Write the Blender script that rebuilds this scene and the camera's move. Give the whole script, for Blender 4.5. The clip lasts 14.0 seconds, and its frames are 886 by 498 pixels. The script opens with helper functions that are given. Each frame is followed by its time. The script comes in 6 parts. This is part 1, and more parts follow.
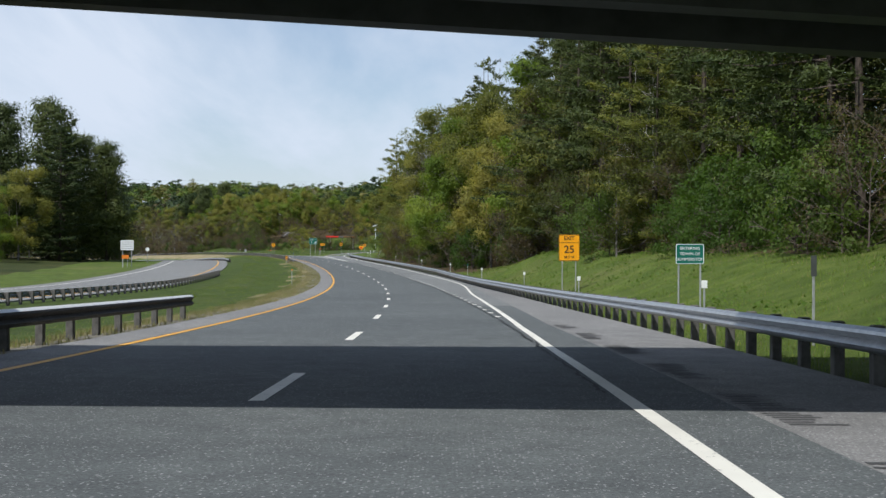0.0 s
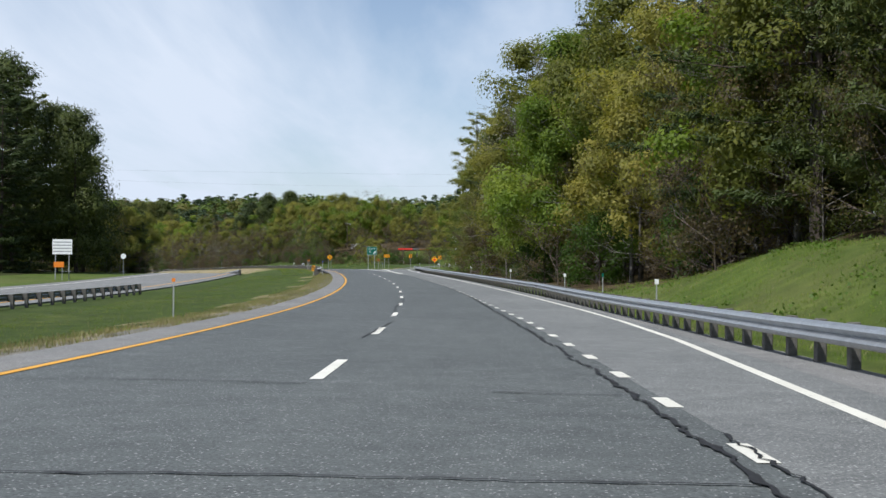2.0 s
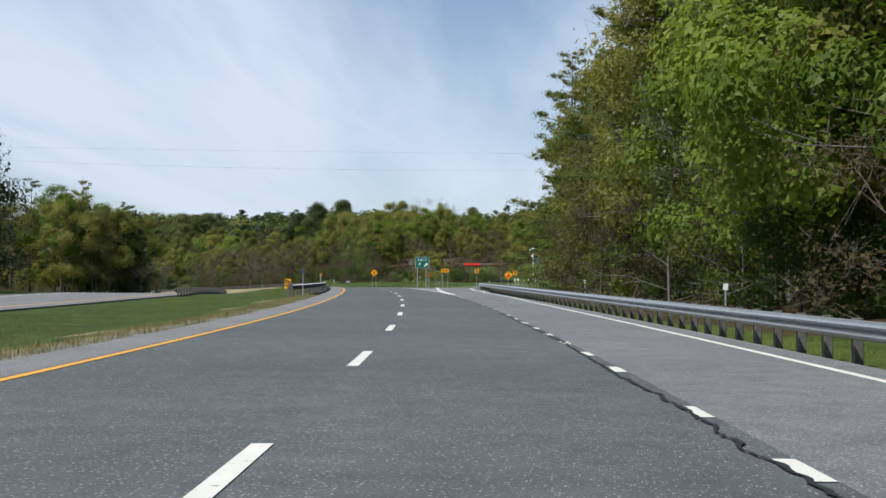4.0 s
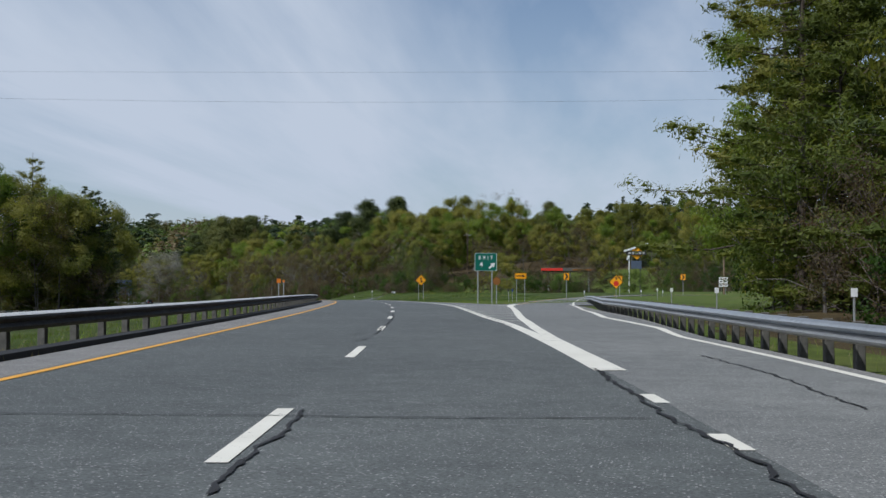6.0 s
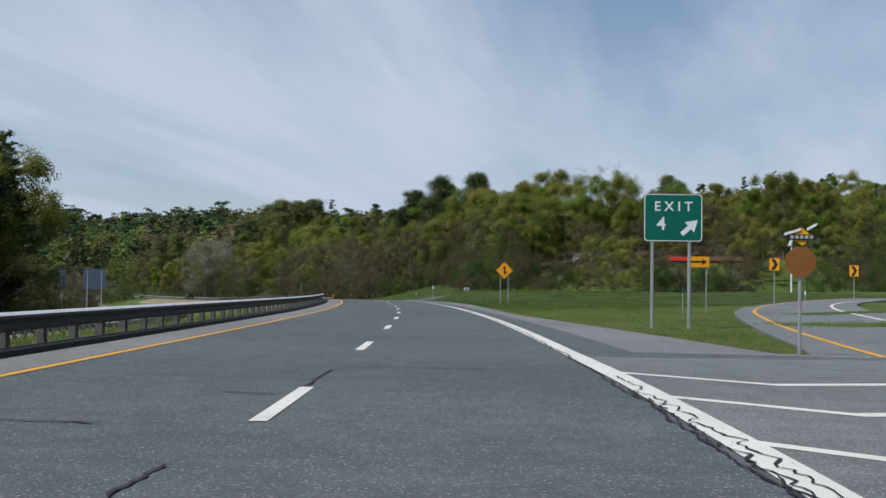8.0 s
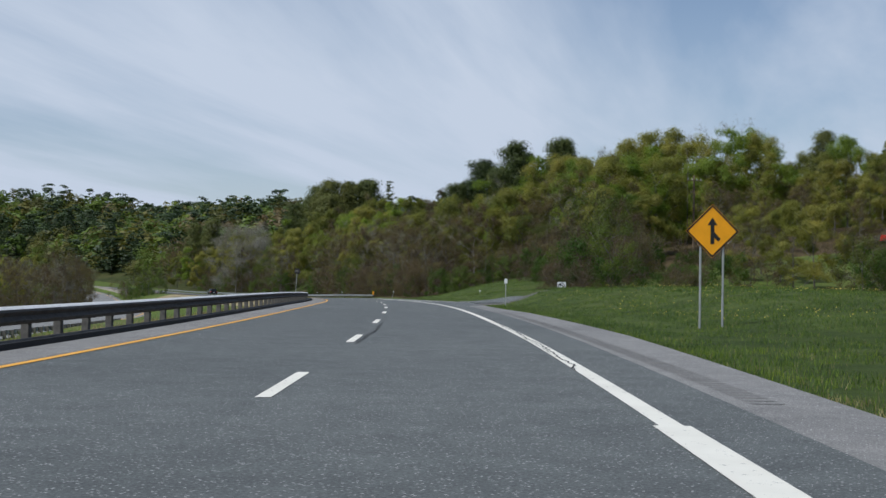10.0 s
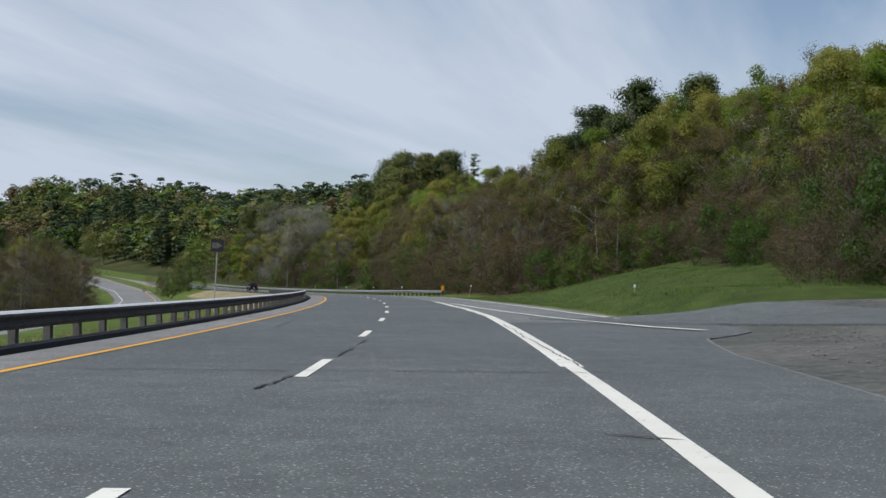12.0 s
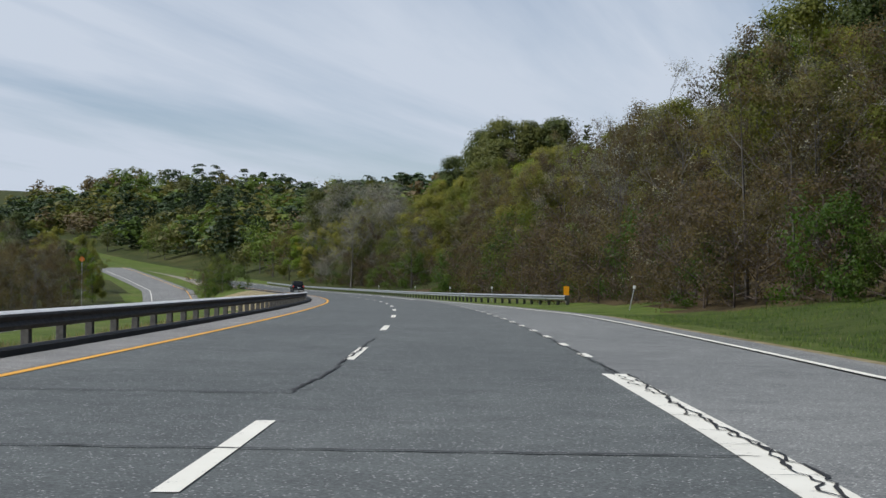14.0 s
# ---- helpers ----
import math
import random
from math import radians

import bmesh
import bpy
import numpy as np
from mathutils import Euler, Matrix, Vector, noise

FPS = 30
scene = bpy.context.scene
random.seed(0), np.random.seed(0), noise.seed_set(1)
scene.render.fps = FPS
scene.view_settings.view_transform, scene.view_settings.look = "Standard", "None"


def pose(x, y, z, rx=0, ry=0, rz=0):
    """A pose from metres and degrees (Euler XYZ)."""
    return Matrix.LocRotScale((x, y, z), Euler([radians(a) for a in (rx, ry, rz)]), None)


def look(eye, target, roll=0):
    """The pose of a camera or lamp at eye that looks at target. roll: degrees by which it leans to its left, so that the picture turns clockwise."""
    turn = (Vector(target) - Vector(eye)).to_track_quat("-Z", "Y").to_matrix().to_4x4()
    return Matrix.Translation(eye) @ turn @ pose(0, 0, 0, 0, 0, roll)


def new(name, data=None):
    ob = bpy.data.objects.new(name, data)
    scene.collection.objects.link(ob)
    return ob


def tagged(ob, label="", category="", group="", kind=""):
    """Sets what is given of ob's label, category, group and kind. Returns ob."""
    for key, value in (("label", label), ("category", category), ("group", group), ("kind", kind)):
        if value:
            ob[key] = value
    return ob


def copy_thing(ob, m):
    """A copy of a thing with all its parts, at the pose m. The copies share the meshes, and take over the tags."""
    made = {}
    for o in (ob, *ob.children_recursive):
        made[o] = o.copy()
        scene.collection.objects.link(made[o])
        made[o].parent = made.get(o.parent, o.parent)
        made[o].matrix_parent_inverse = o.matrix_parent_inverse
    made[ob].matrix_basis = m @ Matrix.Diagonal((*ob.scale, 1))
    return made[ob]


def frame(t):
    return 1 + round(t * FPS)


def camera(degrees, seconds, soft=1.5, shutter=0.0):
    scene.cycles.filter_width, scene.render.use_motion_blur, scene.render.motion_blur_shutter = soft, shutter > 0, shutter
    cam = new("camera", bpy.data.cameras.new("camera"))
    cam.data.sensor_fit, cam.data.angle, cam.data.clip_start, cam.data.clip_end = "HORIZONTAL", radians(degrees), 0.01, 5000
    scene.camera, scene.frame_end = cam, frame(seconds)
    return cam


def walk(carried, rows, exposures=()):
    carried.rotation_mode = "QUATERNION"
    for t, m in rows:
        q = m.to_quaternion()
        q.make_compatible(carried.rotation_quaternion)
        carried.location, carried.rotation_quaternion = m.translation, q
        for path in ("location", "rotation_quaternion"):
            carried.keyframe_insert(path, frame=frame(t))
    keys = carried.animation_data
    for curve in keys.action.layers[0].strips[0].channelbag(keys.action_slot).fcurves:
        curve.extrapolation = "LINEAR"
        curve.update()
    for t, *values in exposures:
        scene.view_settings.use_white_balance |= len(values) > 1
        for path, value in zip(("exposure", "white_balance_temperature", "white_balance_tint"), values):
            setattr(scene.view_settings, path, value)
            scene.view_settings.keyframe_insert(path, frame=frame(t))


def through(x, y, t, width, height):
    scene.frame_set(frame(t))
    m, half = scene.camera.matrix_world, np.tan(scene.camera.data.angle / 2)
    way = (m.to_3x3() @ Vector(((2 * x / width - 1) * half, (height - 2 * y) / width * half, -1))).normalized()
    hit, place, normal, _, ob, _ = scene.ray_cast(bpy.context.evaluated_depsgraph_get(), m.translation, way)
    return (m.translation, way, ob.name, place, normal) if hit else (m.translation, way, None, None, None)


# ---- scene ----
cam = camera(38.0, 14.0)
PATH = [
    (0, (-0.185, 0.431, 0.303), (-0.248, 10.431, 0.310), 0.15),
    (0.5, (-0.112, 18.112, -0.109), (-0.356, 28.109, -0.089), 0.45),
    (1, (-0.391, 35.686, -0.505), (-0.823, 45.677, -0.455), 0.37),
    (1.5, (-0.992, 53.250, -0.811), (-1.603, 63.231, -0.718), 0.28),
    (2, (-1.883, 70.795, -1.037), (-2.628, 80.766, -0.885), 0.38),
    (2.5, (-3.007, 88.347, -1.198), (-3.896, 98.306, -1.029), 0.56),
    (3, (-4.400, 105.873, -1.329), (-5.441, 115.816, -1.112), 0.78),
    (5.5, (-14.935, 192.761, -0.944), (-16.606, 202.614, -0.576), -0.02),
    (6, (-17.702, 210.166, -0.720), (-19.527, 219.991, -0.349), 0.24),
    (6.5, (-20.714, 227.535, -0.543), (-22.707, 237.327, -0.182), 0.19),
    (7, (-24.043, 244.867, -0.397), (-26.208, 254.624, -0.057), 0.55),
    (7.5, (-27.726, 262.108, -0.270), (-30.055, 271.827, 0.076), 0.56),
    (8, (-31.631, 279.344, -0.152), (-34.102, 289.029, 0.168), 0.70),
    (10.5, (-54.863, 365.022, -0.105), (-58.033, 374.503, 0.154), 0.85),
    (11, (-60.247, 381.751, -0.107), (-63.588, 391.173, 0.140), 0.68),
    (11.5, (-65.969, 398.287, -0.118), (-69.477, 407.649, 0.137), 0.48),
    (12, (-71.969, 414.623, -0.165), (-75.652, 423.918, 0.029), 0.30),
    (12.5, (-78.215, 430.847, -0.284), (-82.079, 440.069, -0.090), 0.69),
    (13, (-84.751, 446.955, -0.415), (-88.823, 456.087, -0.234), 0.77),
    (13.5, (-91.627, 462.898, -0.572), (-95.872, 471.952, -0.414), 0.32),
    (14, (-98.846, 478.675, -0.749), (-103.242, 487.654, -0.566), 0.48),
]
walk(cam, [(t, look(eye, target, roll)) for t, eye, target, roll in PATH], [(0.0, 0.02, 6000, 10), (3.0, 0.1, 6000, 10), (5.5, -0.29, 5900, 10), (6.5, -0.43, 5850, 10), (8.0, -0.36, 5850, 10), (10.5, -0.29, 5900, 10), (12.5, -0.28, 6050, 10), (14.0, -0.25, 6100, 10)])

# ---------------------------------------------------------------- light
SUN_ELEV, SUN_AZ = radians(54), radians(218)   # azimuth from +y, clockwise
world = bpy.data.worlds.new("sky")
scene.world = world
world.use_nodes = True
wn, wl = world.node_tree.nodes, world.node_tree.links
wn.clear()
w_out = wn.new("ShaderNodeOutputWorld")
w_bg = wn.new("ShaderNodeBackground")
w_sky = wn.new("ShaderNodeTexSky")
w_sky.sky_type = "NISHITA"
w_sky.sun_disc = False
w_sky.sun_elevation, w_sky.sun_rotation = SUN_ELEV, SUN_AZ
w_sky.air_density, w_sky.dust_density, w_sky.ozone_density = 1.0, 0.6, 1.4
w_tc = wn.new("ShaderNodeTexCoord")
w_sep = wn.new("ShaderNodeSeparateXYZ")
wl.new(w_tc.outputs["Generated"], w_sep.inputs[0])
# cirrus lies on a high flat layer: direction divided by its height
w_h = wn.new("ShaderNodeMath"); w_h.operation = "MAXIMUM"; w_h.inputs[1].default_value = 0.0
wl.new(w_sep.outputs["Z"], w_h.inputs[0])
w_h2 = wn.new("ShaderNodeMath"); w_h2.operation = "ADD"; w_h2.inputs[1].default_value = 0.09
wl.new(w_h.outputs[0], w_h2.inputs[0])
w_div = wn.new("ShaderNodeVectorMath"); w_div.operation = "DIVIDE"
w_comb = wn.new("ShaderNodeCombineXYZ")
for k in range(3):
    wl.new(w_h2.outputs[0], w_comb.inputs[k])
wl.new(w_tc.outputs["Generated"], w_div.inputs[0]); wl.new(w_comb.outputs[0], w_div.inputs[1])
w_map = wn.new("ShaderNodeMapping")
w_map.inputs["Rotation"].default_value = (0, 0, radians(4))
w_map.inputs["Scale"].default_value = (0.85, 0.2, 0.0)
wl.new(w_div.outputs[0], w_map.inputs["Vector"])
w_n1 = wn.new("ShaderNodeTexNoise")
w_n1.inputs["Scale"].default_value, w_n1.inputs["Detail"].default_value = 1.1, 9
w_n1.inputs["Roughness"].default_value, w_n1.inputs["Distortion"].default_value = 0.55, 0.35
wl.new(w_map.outputs[0], w_n1.inputs["Vector"])
w_r1 = wn.new("ShaderNodeMapRange"); w_r1.clamp = True
w_r1.inputs["From Min"].default_value, w_r1.inputs["From Max"].default_value = 0.42, 0.68
w_r1.inputs["To Min"].default_value, w_r1.inputs["To Max"].default_value = 0.1, 1.0
w_east = wn.new("ShaderNodeMath"); w_east.operation = "MULTIPLY_ADD"; w_east.inputs[1].default_value = -0.07
wl.new(w_sep.outputs["X"], w_east.inputs[0]); wl.new(w_n1.outputs["Fac"], w_east.inputs[2])
wl.new(w_east.outputs[0], w_r1.inputs["Value"])
# haze thickens towards the horizon
w_hz = wn.new("ShaderNodeMapRange"); w_hz.clamp = True
w_hz.inputs["From Min"].default_value, w_hz.inputs["From Max"].default_value = 0.0, 0.24
w_hz.inputs["To Min"].default_value, w_hz.inputs["To Max"].default_value = 0.52, 0.0
wl.new(w_sep.outputs["Z"], w_hz.inputs["Value"])
w_max = wn.new("ShaderNodeMath"); w_max.operation = "ADD"; w_max.use_clamp = True
wl.new(w_r1.outputs[0], w_max.inputs[0]); wl.new(w_hz.outputs[0], w_max.inputs[1])
w_mix = wn.new("ShaderNodeMixRGB")
w_mix.inputs["Color2"].default_value = (7.1, 7.6, 8.3, 1)
wl.new(w_max.outputs[0], w_mix.inputs["Fac"]); wl.new(w_sky.outputs[0], w_mix.inputs["Color1"])
wl.new(w_mix.outputs[0], w_bg.inputs["Color"])
w_bg.inputs["Strength"].default_value = 0.1
wl.new(w_bg.outputs[0], w_out.inputs[0])
sun_data = bpy.data.lights.new("sun", "SUN")
sun_data.energy, sun_data.angle, sun_data.color = 4.8, radians(0.6), (1.0, 0.95, 0.87)
sun_dir = Vector((math.sin(SUN_AZ) * math.cos(SUN_ELEV), math.cos(SUN_AZ) * math.cos(SUN_ELEV), math.sin(SUN_ELEV)))
sun_lamp = new("sun", sun_data)
sun_lamp.matrix_world = look(sun_dir * 300, (0, 0, 0))

# ---------------------------------------------------------------- materials
def material(name, rough=0.6, metal=0.0, spec=0.5):
    m = bpy.data.materials.new(name)
    m.use_nodes = True
    b = m.node_tree.nodes["Principled BSDF"]
    b.inputs["Roughness"].default_value, b.inputs["Metallic"].default_value = rough, metal
    b.inputs["Specular IOR Level"].default_value = spec
    return m, m.node_tree.nodes, m.node_tree.links, b


def noise_node(n, l, scale, detail=6, vector=None, rough=0.6):
    t = n.new("ShaderNodeTexNoise")
    t.inputs["Scale"].default_value, t.inputs["Detail"].default_value, t.inputs["Roughness"].default_value = scale, detail, rough
    if vector:
        l.new(vector, t.inputs["Vector"])
    return t


def ramp(n, l, fac, stops):
    r = n.new("ShaderNodeValToRGB")
    e = r.color_ramp.elements
    while len(e) < len(stops):
        e.new(0.5)
    for k, (p, c) in zip(e, stops):
        k.position, k.color = p, (*c, 1)
    l.new(fac, r.inputs["Fac"])
    return r


def mixed(n, l, kind, fac, a, b):
    m = n.new("ShaderNodeMixRGB")
    m.blend_type = kind
    for sock, v in zip(m.inputs, (fac, a, b)):
        if isinstance(v, (int, float)):
            sock.default_value = v
        elif isinstance(v, tuple):
            sock.default_value = (*v, 1)
        else:
            l.new(v, sock)
    return m.outputs[0]


def bumped(n, l, b, height, strength, distance):
    k = n.new("ShaderNodeBump")
    k.inputs["Strength"].default_value, k.inputs["Distance"].default_value = strength, distance
    l.new(height, k.inputs["Height"])
    l.new(k.outputs[0], b.inputs["Normal"])


def position(n):
    return n.new("ShaderNodeNewGeometry").outputs["Position"]


def asphalt(name, dark, light, speckle, seed):
    """Worn asphalt: stone chips in binder, long stains, polished patches."""
    m, n, l, b = material(name, 0.85, 0, 0.3)
    p = position(n)
    big = noise_node(n, l, 0.16, 4, p)
    mid = noise_node(n, l, 1.7, 6, p)
    fine = noise_node(n, l, 38, 3, p, 0.7)
    chips = n.new("ShaderNodeTexVoronoi"); chips.inputs["Scale"].default_value = 42
    l.new(p, chips.inputs["Vector"])
    chip_tone = n.new("ShaderNodeSeparateColor")
    l.new(chips.outputs["Color"], chip_tone.inputs[0])
    base = ramp(n, l, big.outputs["Fac"], [(0.3, dark), (0.7, light)]).outputs[0]
    base = mixed(n, l, "MULTIPLY", 0.8, base, ramp(n, l, mid.outputs["Fac"], [(0.3, (0.72, 0.72, 0.73)), (0.7, (1.15, 1.15, 1.14))]).outputs[0])
    base = mixed(n, l, "MULTIPLY", 0.8, base, ramp(n, l, fine.outputs["Fac"], [(0.35, (0.5, 0.5, 0.51)), (0.65, (1.38, 1.38, 1.38))]).outputs[0])
    spots = ramp(n, l, chip_tone.outputs[0], [(speckle, (0, 0, 0)), (speckle + 0.16, (0.9, 0.9, 0.9))]).outputs[0]
    near_mid = ramp(n, l, chips.outputs["Distance"], [(0.25, (1, 1, 1)), (0.5, (0, 0, 0))]).outputs[0]
    spots = mixed(n, l, "MULTIPLY", 1.0, spots, near_mid)
    base = mixed(n, l, "MIX", spots, base, (0.42, 0.42, 0.41))
    l.new(base, b.inputs["Base Color"])
    bumped(n, l, b, fine.outputs["Fac"], 0.55, 0.01)
    return m


def painted(name, colour, wear):
    """Thermoplastic road paint, cracked and rubbed thin in places."""
    m, n, l, b = material(name, 0.6, 0, 0.4)
    p = position(n)
    a, c = noise_node(n, l, 9, 8, p, 0.75), noise_node(n, l, 0.9, 4, p)
    tone = mixed(n, l, "MULTIPLY", 0.5, colour, ramp(n, l, c.outputs["Fac"], [(0.3, (0.75, 0.74, 0.72)), (0.7, (1.05, 1.05, 1.05))]).outputs[0])
    worn = ramp(n, l, a.outputs["Fac"], [(wear, (0, 0, 0)), (wear + 0.06, (1, 1, 1))]).outputs[0]
    l.new(mixed(n, l, "MIX", worn, tone, (0.13, 0.13, 0.13)), b.inputs["Base Color"])
    bumped(n, l, b, a.outputs["Fac"], 0.3, 0.005)
    return m


def plain(name, colour, rough=0.5, metal=0.0, vary=0.2, scale=6.0):
    m, n, l, b = material(name, rough, metal)
    a = noise_node(n, l, scale, 6, position(n))
    lo, hi = tuple(c * (1 - vary) for c in colour), tuple(min(1, c * (1 + vary)) for c in colour)
    l.new(ramp(n, l, a.outputs["Fac"], [(0.3, lo), (0.7, hi)]).outputs[0], b.inputs["Base Color"])
    return m


def grassy(name, stops, scale, dry):
    m, n, l, b = material(name, 0.9, 0, 0.15)
    p = position(n)
    a, c, d = noise_node(n, l, scale, 8, p), noise_node(n, l, 0.07, 4, p), noise_node(n, l, 14, 5, p, 0.8)
    base = ramp(n, l, a.outputs["Fac"], stops).outputs[0]
    patch = noise_node(n, l, 0.33, 5, p, 0.65)
    base = mixed(n, l, "MULTIPLY", 0.8, base, ramp(n, l, patch.outputs["Fac"], [(0.32, (0.62, 0.66, 0.6)), (0.68, (1.3, 1.25, 1.2))]).outputs[0])
    base = mixed(n, l, "MIX", ramp(n, l, c.outputs["Fac"], [(0.5, (0, 0, 0)), (0.72, (dry, dry, dry))]).outputs[0], base, (0.17, 0.145, 0.07))
    base = mixed(n, l, "MULTIPLY", 0.7, base, ramp(n, l, d.outputs["Fac"], [(0.3, (0.55, 0.55, 0.5)), (0.7, (1.35, 1.35, 1.3))]).outputs[0])
    l.new(base, b.inputs["Base Color"])
    bumped(n, l, b, d.outputs["Fac"], 0.9, 0.06)
    return m


def leafy(name, colours, through, by_leaf=0.16, sprays=1.0):
    """Leaves: colour by tree and by leaf, some light passes through."""
    m, n, l, b = material(name, 0.55, 0, 0.25)
    g = n.new("ShaderNodeNewGeometry")
    o = n.new("ShaderNodeObjectInfo")
    mix = n.new("ShaderNodeMath"); mix.operation = "MULTIPLY_ADD"; mix.inputs[1].default_value = by_leaf
    half = n.new("ShaderNodeMath"); half.operation = "MULTIPLY"; half.inputs[1].default_value = 1 - by_leaf
    l.new(o.outputs["Random"], half.inputs[0])
    l.new(g.outputs["Random Per Island"], mix.inputs[0]); l.new(half.outputs[0], mix.inputs[2])
    k = len(colours) - 1
    col = ramp(n, l, mix.outputs[0], [(0.1 + 0.8 * i / k, c) for i, c in enumerate(colours)]).outputs[0]
    spray = noise_node(n, l, 0.55, 4, g.outputs["Position"], 0.6)
    col = mixed(n, l, "MULTIPLY", sprays, col, ramp(n, l, spray.outputs["Fac"], [(0.32, (0.68, 0.74, 0.72)), (0.5, (1.0, 1.0, 1.0)), (0.68, (1.42, 1.3, 1.15))]).outputs[0])
    l.new(col, b.inputs["Base Color"])
    tr = n.new("ShaderNodeBsdfTranslucent")
    bright = mixed(n, l, "MULTIPLY", 1.0, col, (1.25, 1.3, 0.8))
    l.new(bright, tr.inputs["Color"])
    mx = n.new("ShaderNodeMixShader"); mx.inputs[0].default_value = through
    out = n["Material Output"]
    l.new(b.outputs[0], mx.inputs[1]); l.new(tr.outputs[0], mx.inputs[2]); l.new(mx.outputs[0], out.inputs["Surface"])
    return m


def barky(name, dark, light):
    m, n, l, b = material(name, 0.95, 0, 0.1)
    tc = n.new("ShaderNodeTexCoord")
    mp = n.new("ShaderNodeMapping"); mp.inputs["Scale"].default_value = (9, 9, 1.6)
    l.new(tc.outputs["Object"], mp.inputs["Vector"])
    a = noise_node(n, l, 1.0, 8, mp.outputs[0], 0.7)
    l.new(ramp(n, l, a.outputs["Fac"], [(0.35, dark), (0.65, light)]).outputs[0], b.inputs["Base Color"])
    bumped(n, l, b, a.outputs["Fac"], 0.8, 0.03)
    return m


def galvanised(name, lo, hi, rough, metal):
    m, n, l, b = material(name, rough, metal, 0.4)
    p = position(n)
    a, c = noise_node(n, l, 5, 6, p), noise_node(n, l, 45, 4, p)
    base = ramp(n, l, a.outputs["Fac"], [(0.3, lo), (0.7, hi)]).outputs[0]
    l.new(mixed(n, l, "MULTIPLY", 0.4, base, ramp(n, l, c.outputs["Fac"], [(0.3, (0.7, 0.7, 0.7)), (0.7, (1.2, 1.2, 1.2))]).outputs[0]), b.inputs["Base Color"])
    return m


M_ROAD = asphalt("asphalt_lanes", (0.082, 0.09, 0.089), (0.11, 0.119, 0.116), 0.8, 1)
M_SHOULDER = asphalt("asphalt_shoulder", (0.16, 0.157, 0.15), (0.22, 0.215, 0.205), 0.75, 2)
M_EXITLANE = asphalt("asphalt_outer_lane", (0.137, 0.142, 0.139), (0.184, 0.189, 0.182), 0.72, 5)
M_LEFTLANE = asphalt("asphalt_passing_lane", (0.078, 0.086, 0.085), (0.104, 0.113, 0.111), 0.8, 7)
M_SBROAD = asphalt("asphalt_pale", (0.16, 0.16, 0.155), (0.21, 0.21, 0.2), 0.75, 3)
M_WHITE = painted("white_road_paint", (0.7, 0.68, 0.6), 0.6)
M_YELLOW = painted("yellow_road_paint", (0.66, 0.33, 0.02), 0.64)
M_TAR = plain("crack_sealer", (0.012, 0.012, 0.013), 0.8, 0, 0.3, 20)
M_GRASS = grassy("mown_grass", [(0.25, (0.05, 0.078, 0.014)), (0.5, (0.08, 0.116, 0.022)), (0.75, (0.12, 0.15, 0.036))], 0.9, 0.35)
M_VERGE = grassy("dry_verge", [(0.25, (0.14, 0.115, 0.065)), (0.5, (0.25, 0.21, 0.125)), (0.75, (0.38, 0.33, 0.22))], 1.6, 0.3)
M_GRAVEL = grassy("gravel", [(0.25, (0.13, 0.122, 0.108)), (0.5, (0.21, 0.196, 0.172)), (0.75, (0.32, 0.3, 0.265))], 6.0, 0.1)
M_GRIT = grassy("dark_grit", [(0.25, (0.075, 0.076, 0.077)), (0.5, (0.13, 0.13, 0.129)), (0.75, (0.21, 0.207, 0.2))], 5.0, 0.0)
M_FLOOR = grassy("forest_floor", [(0.25, (0.03, 0.022, 0.012)), (0.5, (0.065, 0.047, 0.025)), (0.75, (0.1, 0.075, 0.04))], 0.8, 0.3)
M_FARFLOOR = grassy("far_undergrowth", [(0.25, (0.022, 0.032, 0.008)), (0.5, (0.04, 0.05, 0.014)), (0.75, (0.06, 0.06, 0.02))], 0.1, 0.2)
M_WEED = leafy("weeds", [(0.075, 0.13, 0.016), (0.12, 0.19, 0.024), (0.18, 0.23, 0.036)], 0.35)
M_LUSH = leafy("lush_grass_blades", [(0.024, 0.058, 0.012), (0.045, 0.09, 0.02), (0.08, 0.125, 0.03)], 0.25)
M_LUSHGROUND = grassy("lush_grass", [(0.25, (0.03, 0.05, 0.01)), (0.5, (0.052, 0.078, 0.016)), (0.75, (0.085, 0.108, 0.026))], 0.9, 0.1)
M_DRYBLADE = leafy("dry_blades", [(0.22, 0.18, 0.09), (0.32, 0.27, 0.15), (0.13, 0.13, 0.04)], 0.2)
M_STEEL = galvanised("galvanised_steel", (0.36, 0.37, 0.38), (0.5, 0.51, 0.52), 0.4, 0.75)
# paler than the rail: sunlight on its top, put into the colour
M_SUNLITSTEEL = galvanised("sunlit_rail_edge", (0.58, 0.58, 0.57), (0.72, 0.72, 0.7), 0.45, 0.1)
# weathered steel, darkened further to hold the shade on its road side
M_SHADEDOLDSTEEL = galvanised("weathered_shaded_rail_steel", (0.055, 0.05, 0.044), (0.11, 0.1, 0.09), 0.8, 0.15)
M_POST = plain("weathered_post", (0.1, 0.095, 0.085), 0.85, 0, 0.35, 8)
M_SIGNPOST = galvanised("sign_post_steel", (0.33, 0.34, 0.34), (0.45, 0.46, 0.46), 0.55, 0.4)
M_CONCRETE = plain("concrete", (0.36, 0.35, 0.33), 0.9, 0, 0.25, 1.2)
M_DARKSTEEL = plain("dark_girder_paint", (0.05, 0.055, 0.05), 0.7, 0, 0.3, 2)
M_GREEN = plain("green_sign_sheeting", (0.0, 0.125, 0.085), 0.45, 0, 0.08, 3)
M_AMBER = plain("amber_sign_sheeting", (0.86, 0.36, 0.0), 0.45, 0, 0.06, 3)
